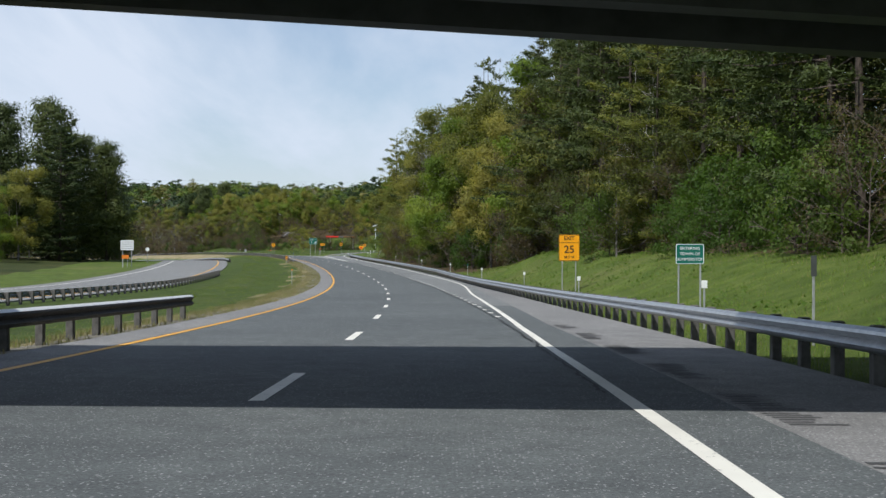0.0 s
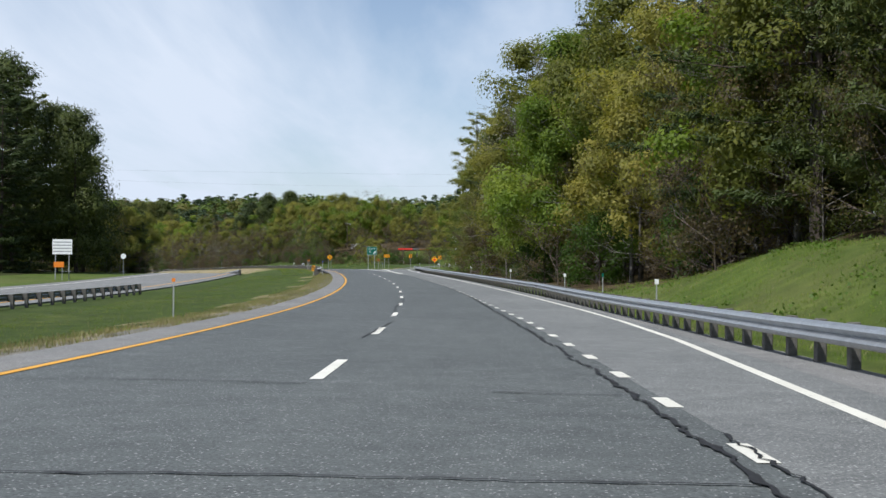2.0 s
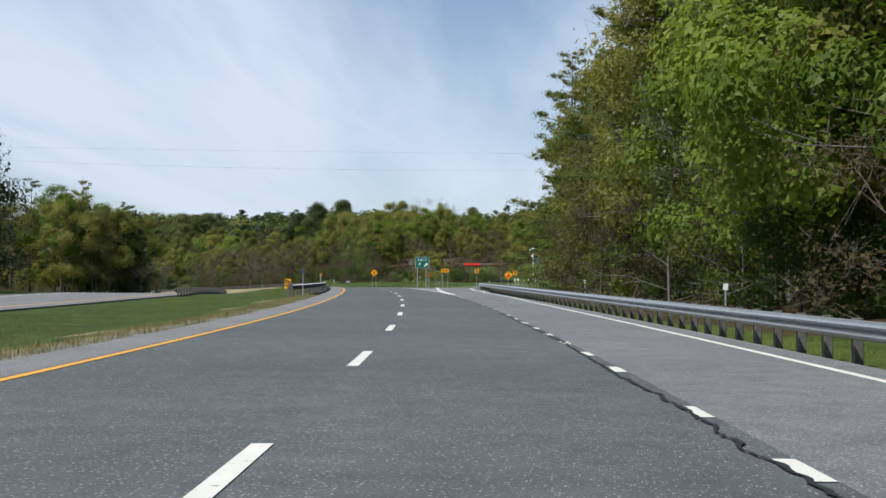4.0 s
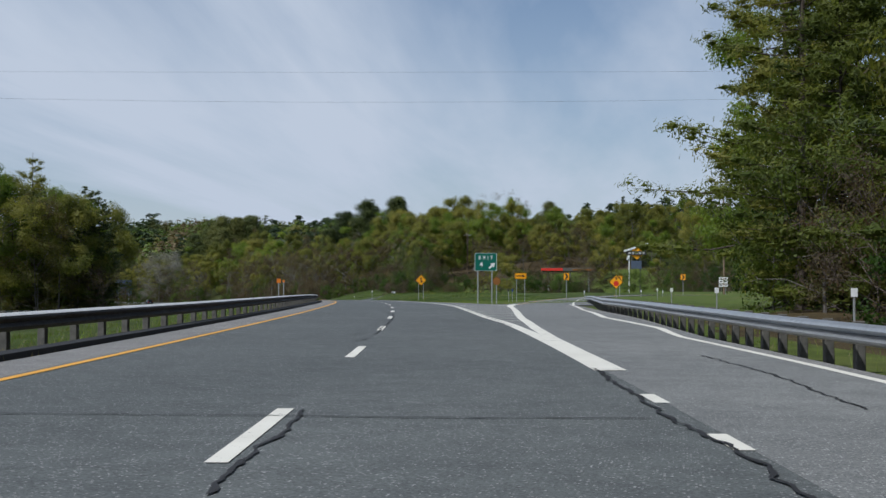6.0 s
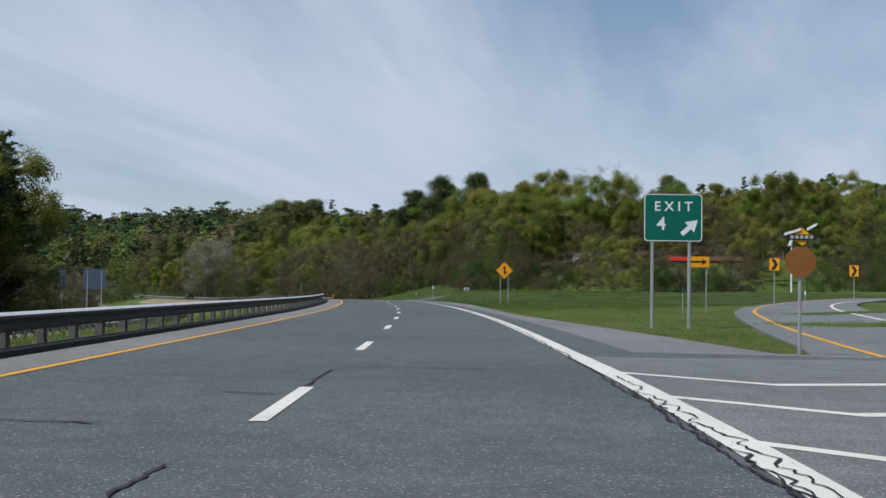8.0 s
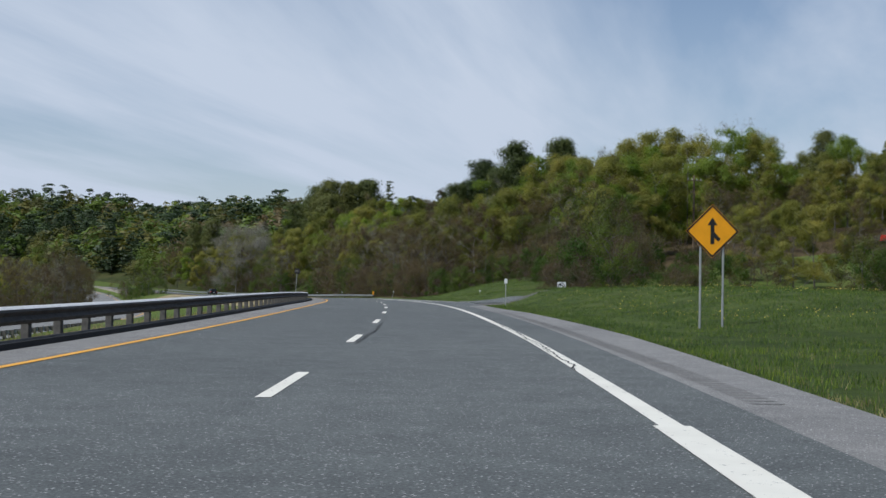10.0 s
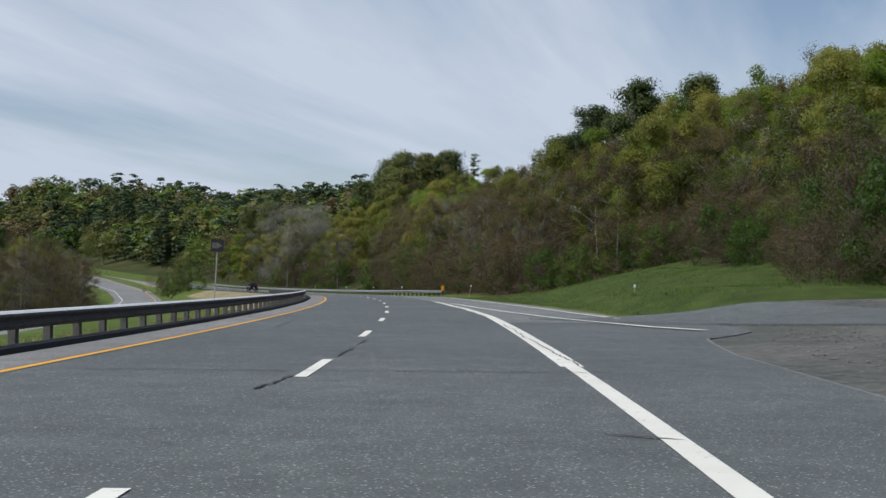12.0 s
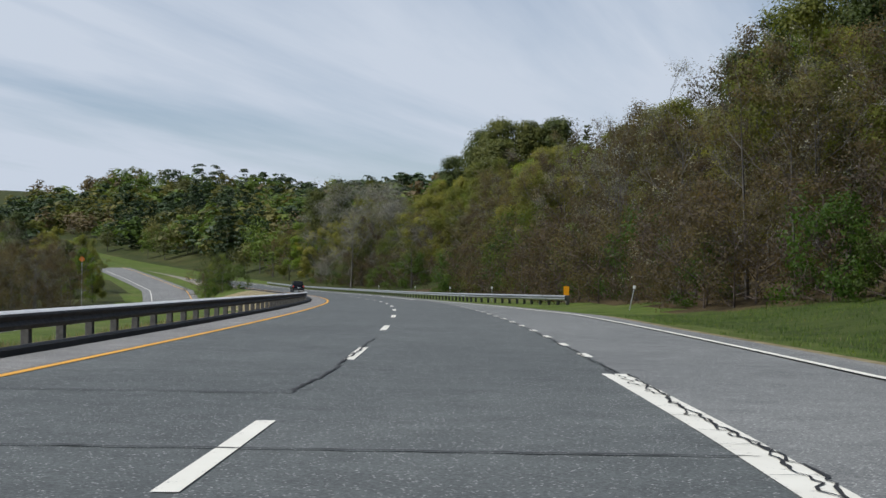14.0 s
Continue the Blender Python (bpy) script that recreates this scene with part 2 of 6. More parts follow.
M_ORANGE = plain("orange_sign_sheeting", (0.7, 0.2, 0.012), 0.45, 0, 0.06, 3)
M_DULLORANGE = plain("dull_orange_sheeting", (0.24, 0.095, 0.014), 0.6, 0, 0.15, 4)
M_SIGNWHITE = plain("white_sign_sheeting", (0.78, 0.79, 0.78), 0.45, 0, 0.06, 3)
M_BLACK = plain("black_sign_paint", (0.012, 0.012, 0.013), 0.5, 0, 0.2, 5)
M_RED = plain("red_sheeting", (0.62, 0.03, 0.015), 0.45, 0, 0.1, 3)
M_BLUE = plain("blue_sign_sheeting", (0.03, 0.08, 0.3), 0.45, 0, 0.1, 3)
# base colour carries the blue of reflected sky on bare metal
M_BLUEBACK = galvanised("blue_grey_panel_back", (0.06, 0.08, 0.12), (0.1, 0.13, 0.18), 0.6, 0.1)
M_SIGNBACK = galvanised("bare_aluminium_back", (0.3, 0.31, 0.32), (0.4, 0.41, 0.42), 0.55, 0.3)
M_WOODPOLE = barky("pole_wood", (0.12, 0.085, 0.055), (0.26, 0.2, 0.14))
M_BARKPINE = barky("pine_bark", (0.035, 0.028, 0.022), (0.11, 0.09, 0.075))
M_BARKGREY = barky("grey_bark", (0.075, 0.068, 0.06), (0.2, 0.185, 0.165))
M_BARKPALE = barky("bleached_bark", (0.25, 0.235, 0.21), (0.48, 0.46, 0.42))
M_TWIG = barky("twigs", (0.07, 0.055, 0.045), (0.17, 0.14, 0.12))
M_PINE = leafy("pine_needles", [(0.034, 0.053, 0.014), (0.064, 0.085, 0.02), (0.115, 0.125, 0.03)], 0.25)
M_PINE_LIT = leafy("lighter_pine_needles", [(0.08, 0.108, 0.02), (0.128, 0.15, 0.027), (0.19, 0.19, 0.04)], 0.45)
M_LIME = leafy("spring_leaves", [(0.11, 0.165, 0.018), (0.155, 0.215, 0.026), (0.215, 0.265, 0.042)], 0.5)
M_OLIVE = leafy("opening_buds", [(0.125, 0.14, 0.028), (0.185, 0.19, 0.037), (0.245, 0.23, 0.054)], 0.5)
M_RUST = leafy("red_buds", [(0.078, 0.056, 0.032), (0.105, 0.08, 0.038), (0.13, 0.108, 0.044)], 0.5)
M_PALEBUD = leafy("pale_buds", [(0.16, 0.16, 0.11), (0.24, 0.235, 0.16), (0.3, 0.29, 0.2)], 0.25)
M_GREYBUD = leafy("grey_buds", [(0.17, 0.165, 0.14), (0.22, 0.215, 0.185), (0.28, 0.27, 0.235)], 0.2)
M_MIXED = leafy("mixed_leaves", [(0.05, 0.06, 0.018), (0.085, 0.1, 0.02), (0.1, 0.14, 0.022), (0.12, 0.105, 0.035)], 0.5)
FAR_TONES = []
for c_, th_ in (((0.034, 0.055, 0.022), 0.2), ((0.048, 0.074, 0.027), 0.2), ((0.12, 0.17, 0.028), 0.3), ((0.15, 0.19, 0.032), 0.3), ((0.085, 0.13, 0.026), 0.3), ((0.125, 0.125, 0.032), 0.3),
                ((0.16, 0.15, 0.042), 0.3), ((0.095, 0.1, 0.03), 0.3), ((0.12, 0.088, 0.044), 0.25), ((0.15, 0.118, 0.058), 0.25), ((0.22, 0.21, 0.18), 0.2)):
    FAR_TONES.append(leafy("far_leaves", [tuple(q * 0.85 for q in c_), tuple(q * 1.0 for q in c_), tuple(q * 1.15 for q in c_)], th_, 0.4, 0.3))
M_SHRUB = leafy("shrub_leaves", [(0.035, 0.07, 0.01), (0.06, 0.11, 0.014), (0.1, 0.14, 0.03)], 0.5)

# ---------------------------------------------------------------- mesh tools
def raw_mesh(name, verts, faces, mats, index=None, rounded=False):
    """verts (n,3), faces: list of tuples or an (m,3)/(m,4) array."""
    me = bpy.data.meshes.new(name)
    if isinstance(faces, np.ndarray):
        m, k = faces.shape
        me.vertices.add(len(verts)); me.loops.add(m * k); me.polygons.add(m)
        me.vertices.foreach_set("co", np.asarray(verts, np.float32).ravel())
        me.loops.foreach_set("vertex_index", faces.astype(np.int32).ravel())
        me.polygons.foreach_set("loop_start", np.arange(0, m * k, k, dtype=np.int32))
        me.polygons.foreach_set("loop_total", np.full(m, k, np.int32))
    else:
        me.from_pydata([tuple(v) for v in verts], [], faces)
    for mt in (mats if isinstance(mats, (list, tuple)) else [mats]):
        me.materials.append(mt)
    if index is not None:
        me.polygons.foreach_set("material_index", np.asarray(index, np.int32))
    me.polygons.foreach_set("use_smooth", np.full(len(me.polygons), rounded))
    me.update(calc_edges=True)
    return me


def part(name, me, mat, parent, label=""):
    """One mesh object (from a bmesh or a mesh) under a thing or a part."""
    if isinstance(me, bmesh.types.BMesh):
        bm, me = me, bpy.data.meshes.new(name)
        bm.to_mesh(me)
        bm.free()
        me.materials.append(mat)
    ob = new(name, me)
    if parent:
        ob.parent = parent
    return tagged(ob, label)


def empty(name, m, label, category, group="", kind=""):
    ob = new(name)
    ob.matrix_basis = m
    return tagged(ob, label, category, group, kind)


def box(bm, lo, hi, bevel=0.0):
    r = bmesh.ops.create_cube(bm, size=1)
    for v in r["verts"]:
        for k in range(3):
            v.co[k] = lo[k] if v.co[k] < 0 else hi[k]
    if bevel:
        es = {e for v in r["verts"] for e in v.link_edges}
        bmesh.ops.bevel(bm, geom=list(es), offset=bevel, segments=1, affect="EDGES")
    return bm


def new_box(lo, hi, bevel=0.0):
    return box(bmesh.new(), lo, hi, bevel)


def rod(bm, a, b, r0, r1, sides=6):
    a, b = Vector(a), Vector(b)
    q = (b - a).to_track_quat("Z", "Y").to_matrix()
    rings = []
    for c, r in ((a, r0), (b, r1)):
        rings.append([bm.verts.new(c + q @ Vector((r * math.cos(2 * math.pi * k / sides), r * math.sin(2 * math.pi * k / sides), 0))) for k in range(sides)])
    for k in range(sides):
        bm.faces.new((rings[0][k], rings[0][(k + 1) % sides], rings[1][(k + 1) % sides], rings[1][k]))
    bm.faces.new(rings[1]); bm.faces.new(rings[0][::-1])
    return bm


def smooth(t, a, b):
    t = np.clip((np.asarray(t, float) - a) / (b - a), 0, 1)
    return t * t * (3 - 2 * t)

# ---------------------------------------------------------------- the highway's alignment
# the plan's grid: s along the lane divider, lat to its right; chain() and wide() turn both into metres
GROW = 1.1166
S_AX = np.arange(-400, 3200.1, 1.0)


def chain(s):
    """Metres along the lane divider at station s (the stations run short by one dash near the pine wood)."""
    s = np.asarray(s, float)
    return 14.746 + GROW * (s - 14.9) + 12.144 * np.clip((s - 140) / 30, 0, 1)


def station(u):
    return np.interp(u, chain(S_AX), S_AX)


def wide(lat):
    """Metres to the right of the lane divider: true on the pavement, the plan's offsets beyond it grow with distance."""
    lat = np.asarray(lat, float)
    return lat + (GROW - 1) * (lat - 1.8) * (smooth(lat, 6.9, 8.6) + smooth(-lat, 6.2, 9.0))


U_AX = chain(S_AX)
CURV = np.interp(U_AX, [-480, -130, -60, 0, 60, 120, 180, 240, 300, 360, 420, 480, 540, 620, 700, 860, 1010, 1240],
                 [0, 0, 0.001064, 0.000967, 0.000877, 0.000845, 0.000848, 0.000837, 0.000824, 0.000901, 0.001007, 0.00111, 0.001184, 0.00124, 0.00105, 0.0008, 0.0008, 0])
STEPS = np.diff(U_AX)
HEAD = np.concatenate([[0], np.cumsum((CURV[1:] + CURV[:-1]) / 2 * STEPS)])
HEAD += -0.01259 - np.interp(0, U_AX, HEAD)
MIDH = (HEAD[1:] + HEAD[:-1]) / 2
AX = np.concatenate([[0], np.cumsum(-np.sin(MIDH) * STEPS)])
AY = np.concatenate([[0], np.cumsum(np.cos(MIDH) * STEPS)])
AX += -2.181 - np.interp(0, U_AX, AX)
AY += 0.014 - np.interp(0, U_AX, AY)
Z_U = [-480, -60, 0, 60, 120, 180, 240, 300, 360, 420, 480, 540, 620, 690, 760, 830, 920, 1030, 1190, 1590, 3600]
Z_V = [4.2, 0.76, -0.931, -2.146, -2.626, -2.26, -1.588, -1.206, -1.267, -1.248, -1.805, -2.3, -3.373, -4.0, -4.3, -3.4, -0.9, 2.5, 6.5, 12, 12]
ZU_AX = np.arange(-480, 3600.1, 1.0)
Z_TABLE = np.interp(ZU_AX, Z_U, Z_V)
for _ in range(2):      # round off the grade breaks
    Z_TABLE = np.convolve(np.pad(Z_TABLE, 20, mode="edge"), np.ones(41) / 41, "valid")


def road_z(s):
    """Vertical profile of the carriageway."""
    return np.interp(chain(s), ZU_AX, Z_TABLE)


def at(s, lat, z=0.0):
    """World place of (s, lat), z above the carriageway."""
    s, lat = np.asarray(s, float), wide(lat)
    h = np.interp(s, S_AX, HEAD)
    return np.stack([np.interp(s, S_AX, AX) + lat * np.cos(h), np.interp(s, S_AX, AY) + lat * np.sin(h), road_z(s) + z + 0 * lat], -1)


WIDE_AX = np.arange(-900, 1901, 0.5)


def plan_lat(metres):
    return float(np.interp(metres, wide(WIDE_AX), WIDE_AX))


def heading(s):
    return math.degrees(float(np.interp(s, S_AX, HEAD)))


# edges of the paved northbound carriageway
def right_line(s):
    """Outer white line: bends out round the exit lane, back along the through lane, out again round the entry lane."""
    return np.interp(s, [-400, 22, 30, 38, 45, 50, 57, 64.5, 71, 78, 88, 97.7, 107, 121, 175, 190, 197], [3.66, 3.67, 3.76, 3.94, 4.11, 4.24, 4.45, 4.68, 4.98, 5.43, 6.12, 6.55, 6.75, 6.8, 6.55, 6.86, 6.98])


def paved_right(s):
    return np.interp(s, [-400, 30, 64, 113, 130, 190, 206, 214, 235, 262, 262.5, 266, 271, 281, 293, 308, 334, 356, 364, 372, 388, 394, 398, 402, 406, 412, 433, 448, 463, 475, 520, 3000],
                     [6.75, 6.75, 7.0, 7.44, 7.4, 7.2, 7.45, 7.9, 9.3, 12.0, 7.6, 7.35, 7.1, 6.37, 5.6, 5.6, 6.35, 6.2, 5.9, 6.0, 6.6, 7.4, 8.8, 9.2, 8.7, 8.0, 7.85, 7.65, 7.5, 7.7, 5.6, 5.6])


PAVED_LEFT = -5.05
SB_S = [-400, 0, 60, 100, 160, 220, 260, 330, 420, 500, 560, 640, 680, 710, 780, 840, 900, 3200]
SB_L = [-40, -27, -23.6, -21.6, -20.6, -20.0, -20.5, -23, -27, -28.2, -27, -21, -15.5, -13.5, -14.5, -16, -17, -22]
SB_D = [1.7, -0.11, -0.33, -0.39, -0.33, -0.45, -1.0, -2.1, -2.7, -3.2, -3.6, -3.6, -3.2, -1.8, 0.3, 2.6, 4.2, 0.9]


def sb_mid(s):
    return np.interp(s, SB_S, SB_L)


def sb_drop(s):
    return np.interp(s, SB_S, SB_D)


HILLS = [(-171, 1295, 330, 187, 30), (-388, 1265, 200, 176, 24), (-657, 1240, 150, 150, 36), (-980, 1330, 260, 230, 42), (-1275, 1035, 330, 286, 50),
         (145, 1123, 264, 220, 34), (-618, 912, 132, 121, 11)]


def climb(d, slope, top):
    """A slope that levels out at a height."""
    return top * (1 - np.exp(-np.maximum(0, d) * slope / top))


def height(s, lat):
    """Ground above the carriageway level at (s, lat)."""
    s, lat = np.broadcast_arrays(np.asarray(s, float), np.asarray(lat, float))
    z = np.zeros(s.shape)
    # right of the road: bank with woods, then the flat of the interchange, then the wooded hill
    e = paved_right(s)
    d = lat - e
    bank = np.interp(s, [-400, 20, 60, 90, 115, 130, 150, 220], [1.4, 1.5, 2.2, 2.5, 2.6, 1.1, 0.4, 0.3])
    woods_a = -0.15 + bank * smooth(d, 1.6, 9) + climb(d - 9, 0.24, 13)
    flat = -0.1 + 0.8 * smooth(d, 3, 30) + 2.2 * smooth(d, 40, 110) + climb(d - 110, 0.2, 22)
    mound = -0.05 + 1.1 * smooth(d, 0.6, 9 - 5 * smooth(s, 362, 380)) + 0.5 * smooth(d, 25, 60) + climb(d - 85, 0.22, 16)
    cut = -0.05 + np.interp(s, [405, 430, 452, 470, 490], [1.7, 2.3, 2.0, 0.9, 0.7]) * smooth(d, 1, 10) + climb((d - 9) * np.interp(s, [405, 440, 472], [0.4, 0.45, 1.0]), 0.3, 15)
    ka, kb, kc = smooth(s, 225, 262), smooth(s, 322, 362), smooth(s, 405, 450)
    right = woods_a * (1 - ka) + flat * ka
    right = right * (1 - kb) + mound * kb
    right = right * (1 - kc) + cut * kc
    mouth = np.exp(-((s - 397.5) / 10.5) ** 4) * (1 - smooth(d, 40, 60))      # level floor of the entry ramp
    right = right * (1 - mouth) + (-0.03 + 0.02 * np.maximum(d, 0)) * mouth
    # left of the road: hollow median, southbound carriageway, fields
    m = sb_mid(s)
    u = PAVED_LEFT - lat
    median = -0.06 - 0.35 * smooth(u, 0.3, 4) * (1 - smooth(s, 200, 260)) - 1.3 * smooth(u, 1.2, 6) * smooth(s, 230, 330)
    k = smooth(lat, m + 6.5, m + 9.5)
    left = median * k + (sb_drop(s) / GROW - 0.06) * (1 - k)
    beyond = m - 6 - lat
    valley = smooth(s, 260, 420)
    left = left + np.where(beyond > 0, (0.5 * smooth(beyond, 2, 30)) * (1 - valley) - 4.0 * smooth(beyond, 4, 60) * valley, 0)
    z = np.where(lat > 0, right, left)
    on_main = (lat > PAVED_LEFT) & (lat < e)
    z = np.where(on_main, -0.06, z)
    # far hills
    w = at(s, lat)
    far = np.zeros(s.shape)
    for x, y, a, b_, h in HILLS:
        far = np.maximum(far, h * np.exp(-(((w[..., 0] - x) / a) ** 2 + ((w[..., 1] - y) / b_) ** 2)))
    far = far * smooth(np.hypot(w[..., 0] + 66, w[..., 1] - 346), 370, 580)
    return np.where(on_main, z, z * GROW) + far


def ground_at(s, lat):
    s, lat = float(s), float(lat)
    return Vector(at(s, lat, float(height(s, lat))))

# ---------------------------------------------------------------- ground sheet
G_S = np.concatenate([np.arange(-400, -60, 20), np.arange(-60, 520, 2.5), np.arange(520, 820, 8), np.arange(820, 3201, 34)])
R_OFF = np.array([-0.9, 0.0, 0.35, 1.0, 1.8, 2.8, 4, 5.5, 7, 9, 11.5, 14.5, 18, 23, 29, 36, 45, 56, 70, 88, 110, 140, 180, 230, 300, 400, 520, 680, 900, 1200, 1600])
L_OFF = np.array([-0.9, 0.0, 0.35, 1.0, 1.8, 2.8, 4, 5.5, 7, 9, 11, 13, 15, 17, 19, 21, 23, 25, 28, 32, 38, 46, 56, 70, 88, 110, 140, 180, 230, 300, 380, 460, 540])
lat_grid = np.concatenate([np.repeat((PAVED_LEFT - L_OFF[::-1])[None], len(G_S), 0), paved_right(G_S)[:, None] + R_OFF[None]], 1)
s_grid = np.repeat(G_S[:, None], lat_grid.shape[1], 1)
gv = at(s_grid, lat_grid)
bumps = np.array([[noise.noise(Vector((float(x) * 0.13, float(y) * 0.13, 3))) for x, y in zip(rx, ry)] for rx, ry in zip(gv[..., 0], gv[..., 1])])
off_road = np.minimum(np.where(lat_grid > 0, lat_grid - paved_right(s_grid), PAVED_LEFT - lat_grid), np.abs(lat_grid - sb_mid(s_grid)) - 5.5)
gv[..., 2] += height(s_grid, lat_grid) + 0.22 * bumps * smooth(off_road, 1.0, 7)
rows_n, cols_n = s_grid.shape
idx = np.arange(rows_n * cols_n).reshape(rows_n, cols_n)
quads = np.stack([idx[:-1, :-1], idx[:-1, 1:], idx[1:, 1:], idx[1:, :-1]], -1).reshape(-1, 4)
cs = (s_grid[:-1, :-1] + s_grid[1:, 1:]) / 2
cl = (lat_grid[:-1, :-1] + lat_grid[1:, 1:]) / 2
cd = cl - paved_right(cs)
cu = PAVED_LEFT - cl
jit = np.array([[noise.noise(Vector((a * 0.11, b * 0.2, 9))) for a, b in zip(ra, rb)] for ra, rb in zip(cs, cl)])
kind_ix = np.zeros(cs.shape, int)                                   # grass
kind_ix[(cu > 2.0) & (cl > sb_mid(cs) + 5) & (cs < 330)] = 5         # lusher median
kind_ix[(cu > -0.5) & (cu < 2.2 + 1.2 * jit) & (cs < 195)] = 1       # dry verge
kind_ix[(cu > -0.5) & (cu < 1.25 + 0.7 * jit) & (cs < 195)] = 2       # gravel beside the pavement
kind_ix[(cu > -0.5) & (cu < 0.9) & (cs >= 195)] = 2                  # gravel under the barrier
kind_ix[(cu > 0.9) & (cu < 6 + 3 * jit) & (cs >= 300) & (cs < 640)] = 1
kind_ix[(cd > -0.5) & (cd < 0.5) & (cs < 262)] = 2
kind_ix[(cd > -0.5) & (cd < 1.5 + 1.5 * jit) & (cs > 386) & (cs < 412)] = 2
kind_ix[(cd > -0.5) & (cd < 0.4) & (((cs > 405) & (cs < 520)) | ((cs > 262) & (cs < 386)))] = 1
kind_ix[(cd > 0.4 + 0.5 * jit) & (cd < 40) & (cs > 318 + 8 * jit) & (cs < 398)] = 5
kind_ix[(cd > -0.5) & (cd < 1.2 + 1.2 * jit) & (cs > 386) & (cs < 412)] = 2
kind_ix[(cl > 0) & (cd > 0.8) & (cd < 16) & (cs > 407) & (cs < 478)] = 5
kind_ix[(cd > -0.5) & (cd < 10 + 5 * jit) & (cs > 379.5 + 3 * jit) & (cs < 407.5 + 3 * jit)] = 6
woods_edge = np.interp(cs, [-400, 20, 60, 100, 118, 132, 160, 228, 240, 262], [10, 10, 10, 10, 9, 5, 1.2, 2, 20, 200])
kind_ix[(cl > 0) & (cd > woods_edge + 1.5 * jit)] = 3
kind_ix[(cl > 0) & (cs > 600) & (cd > 4)] = 4
kind_ix[(cl > 0) & (cs > 440) & (cs < 600) & (cd > np.interp(cs, [440, 455, 466, 478, 500], [13.5, 14.5, 11.5, 4.2, 4.5]) + 2 * jit)] = 3
kind_ix[(cl > 0) & (cs > 262) & (cd > 70)] = 4
kind_ix[(cl < 0) & (cl < sb_mid(cs) - np.where(cs > 620, 9, 18))] = 4
kind_ix[(np.hypot(gv[:-1, :-1, 0] + 66, gv[:-1, :-1, 1] - 346) > 370) & ((cl < -75) | (cl > 70))] = 4
ground = new("ground", raw_mesh("ground", gv.reshape(-1, 3), quads, [M_GRASS, M_VERGE, M_GRAVEL, M_FLOOR, M_FARFLOOR, M_LUSHGROUND, M_GRIT], kind_ix.ravel()))
tagged(ground, "spring grass, dry verge and leaf-littered woodland floor", "ground", kind="structure")
for p in ground.data.polygons:
    p.use_smooth = True


def ribbon(name, s0, s1, left, right, z, mats, step=2.0, skirt=0.25, index=None, across=1):
    """A strip between two offset lines, with sides."""
    ss = np.unique(np.concatenate([np.arange(s0, s1, step), [s1]]))
    fl = left(ss) if callable(left) else np.full(len(ss), float(left))
    fr = right(ss) if callable(right) else np.full(len(ss), float(right))
    zz = z(ss) if callable(z) else np.full(len(ss), float(z))
    cols = [at(ss, fl, zz - skirt)]
    for k in range(across + 1):
        cols.append(at(ss, fl + (fr - fl) * k / across, zz))
    cols.append(at(ss, fr, zz - skirt))
    v = np.stack(cols, 1)
    n, c = v.shape[:2]
    ix = np.arange(n * c).reshape(n, c)
    q = np.stack([ix[:-1, :-1], ix[:-1, 1:], ix[1:, 1:], ix[1:, :-1]], -1).reshape(-1, 4)
    return raw_mesh(name, v.reshape(-1, 3), q, mats)


def stripe(name, s0, s1, lat, width, mat, z=0.008, step=1.0):
    mid = lat if callable(lat) else (lambda q: np.full(np.shape(q), float(lat)))
    ss = np.unique(np.concatenate([np.arange(s0, s1, step), [s1]]))
    c = mid(ss)
    v = np.stack([at(ss, c - width / 2, z), at(ss, c + width / 2, z)], 1)
    ix = np.arange(len(ss) * 2).reshape(-1, 2)
    q = np.stack([ix[:-1, 0], ix[:-1, 1], ix[1:, 1], ix[1:, 0]], -1)
    return raw_mesh(name, v.reshape(-1, 3), q, mat)


# northbound carriageway: lanes of dark asphalt, paler shoulder beside them
road = empty("road", Matrix(), "grey two-lane highway carriageway with sealed cracks", "road", kind="structure")


def lane_edge(s):
    return np.minimum(np.interp(s, [-400, 10, 32, 60, 90, 110, 200, 250, 262, 262.5, 300, 330, 355, 370, 376, 380, 403, 405, 430, 470, 520, 3000],
                                [4.6, 4.6, 4.6, 5.4, 6.6, 7.2, 7.1, 9.6, 12, 5.0, 4.6, 4.77, 4.74, 4.7, 5.2, 20, 20, 9.0, 7.5, 7.4, 4.4, 4.4]), paved_right(s) - 0.05)


def right_in(s):
    return np.full(np.shape(s), 3.74)


part("left_shoulder", ribbon("left_shoulder", -400, 1300, PAVED_LEFT, -4.0, -0.002, M_SHOULDER), None, road, "narrow paler shoulder strewn with grit")
part("passing_lane", ribbon("passing_lane", -400, 1300, -4.0, 0.04, 0.0, M_LEFTLANE), None, road, "darker asphalt of the passing lane")
part("driving_lane", ribbon("driving_lane", -400, 1300, 0.04, lane_edge, 0.0, M_ROAD), None, road)
part("right_shoulder", ribbon("right_shoulder", -400, 1300, lane_edge, lambda s: paved_right(s), -0.004, M_SHOULDER), None, road, "paler worn asphalt shoulder")

for a_, b_ in ((48, 262.2), (404, 515)):
    part("outer_lane", ribbon("outer_lane", a_, b_, lambda q: np.minimum(3.74, right_in(q)), lambda q: np.maximum(lane_edge(q) - 0.02, 3.76), 0.003, M_EXITLANE, 1.0, 0.002), None, road, "paler asphalt of the outer lane")

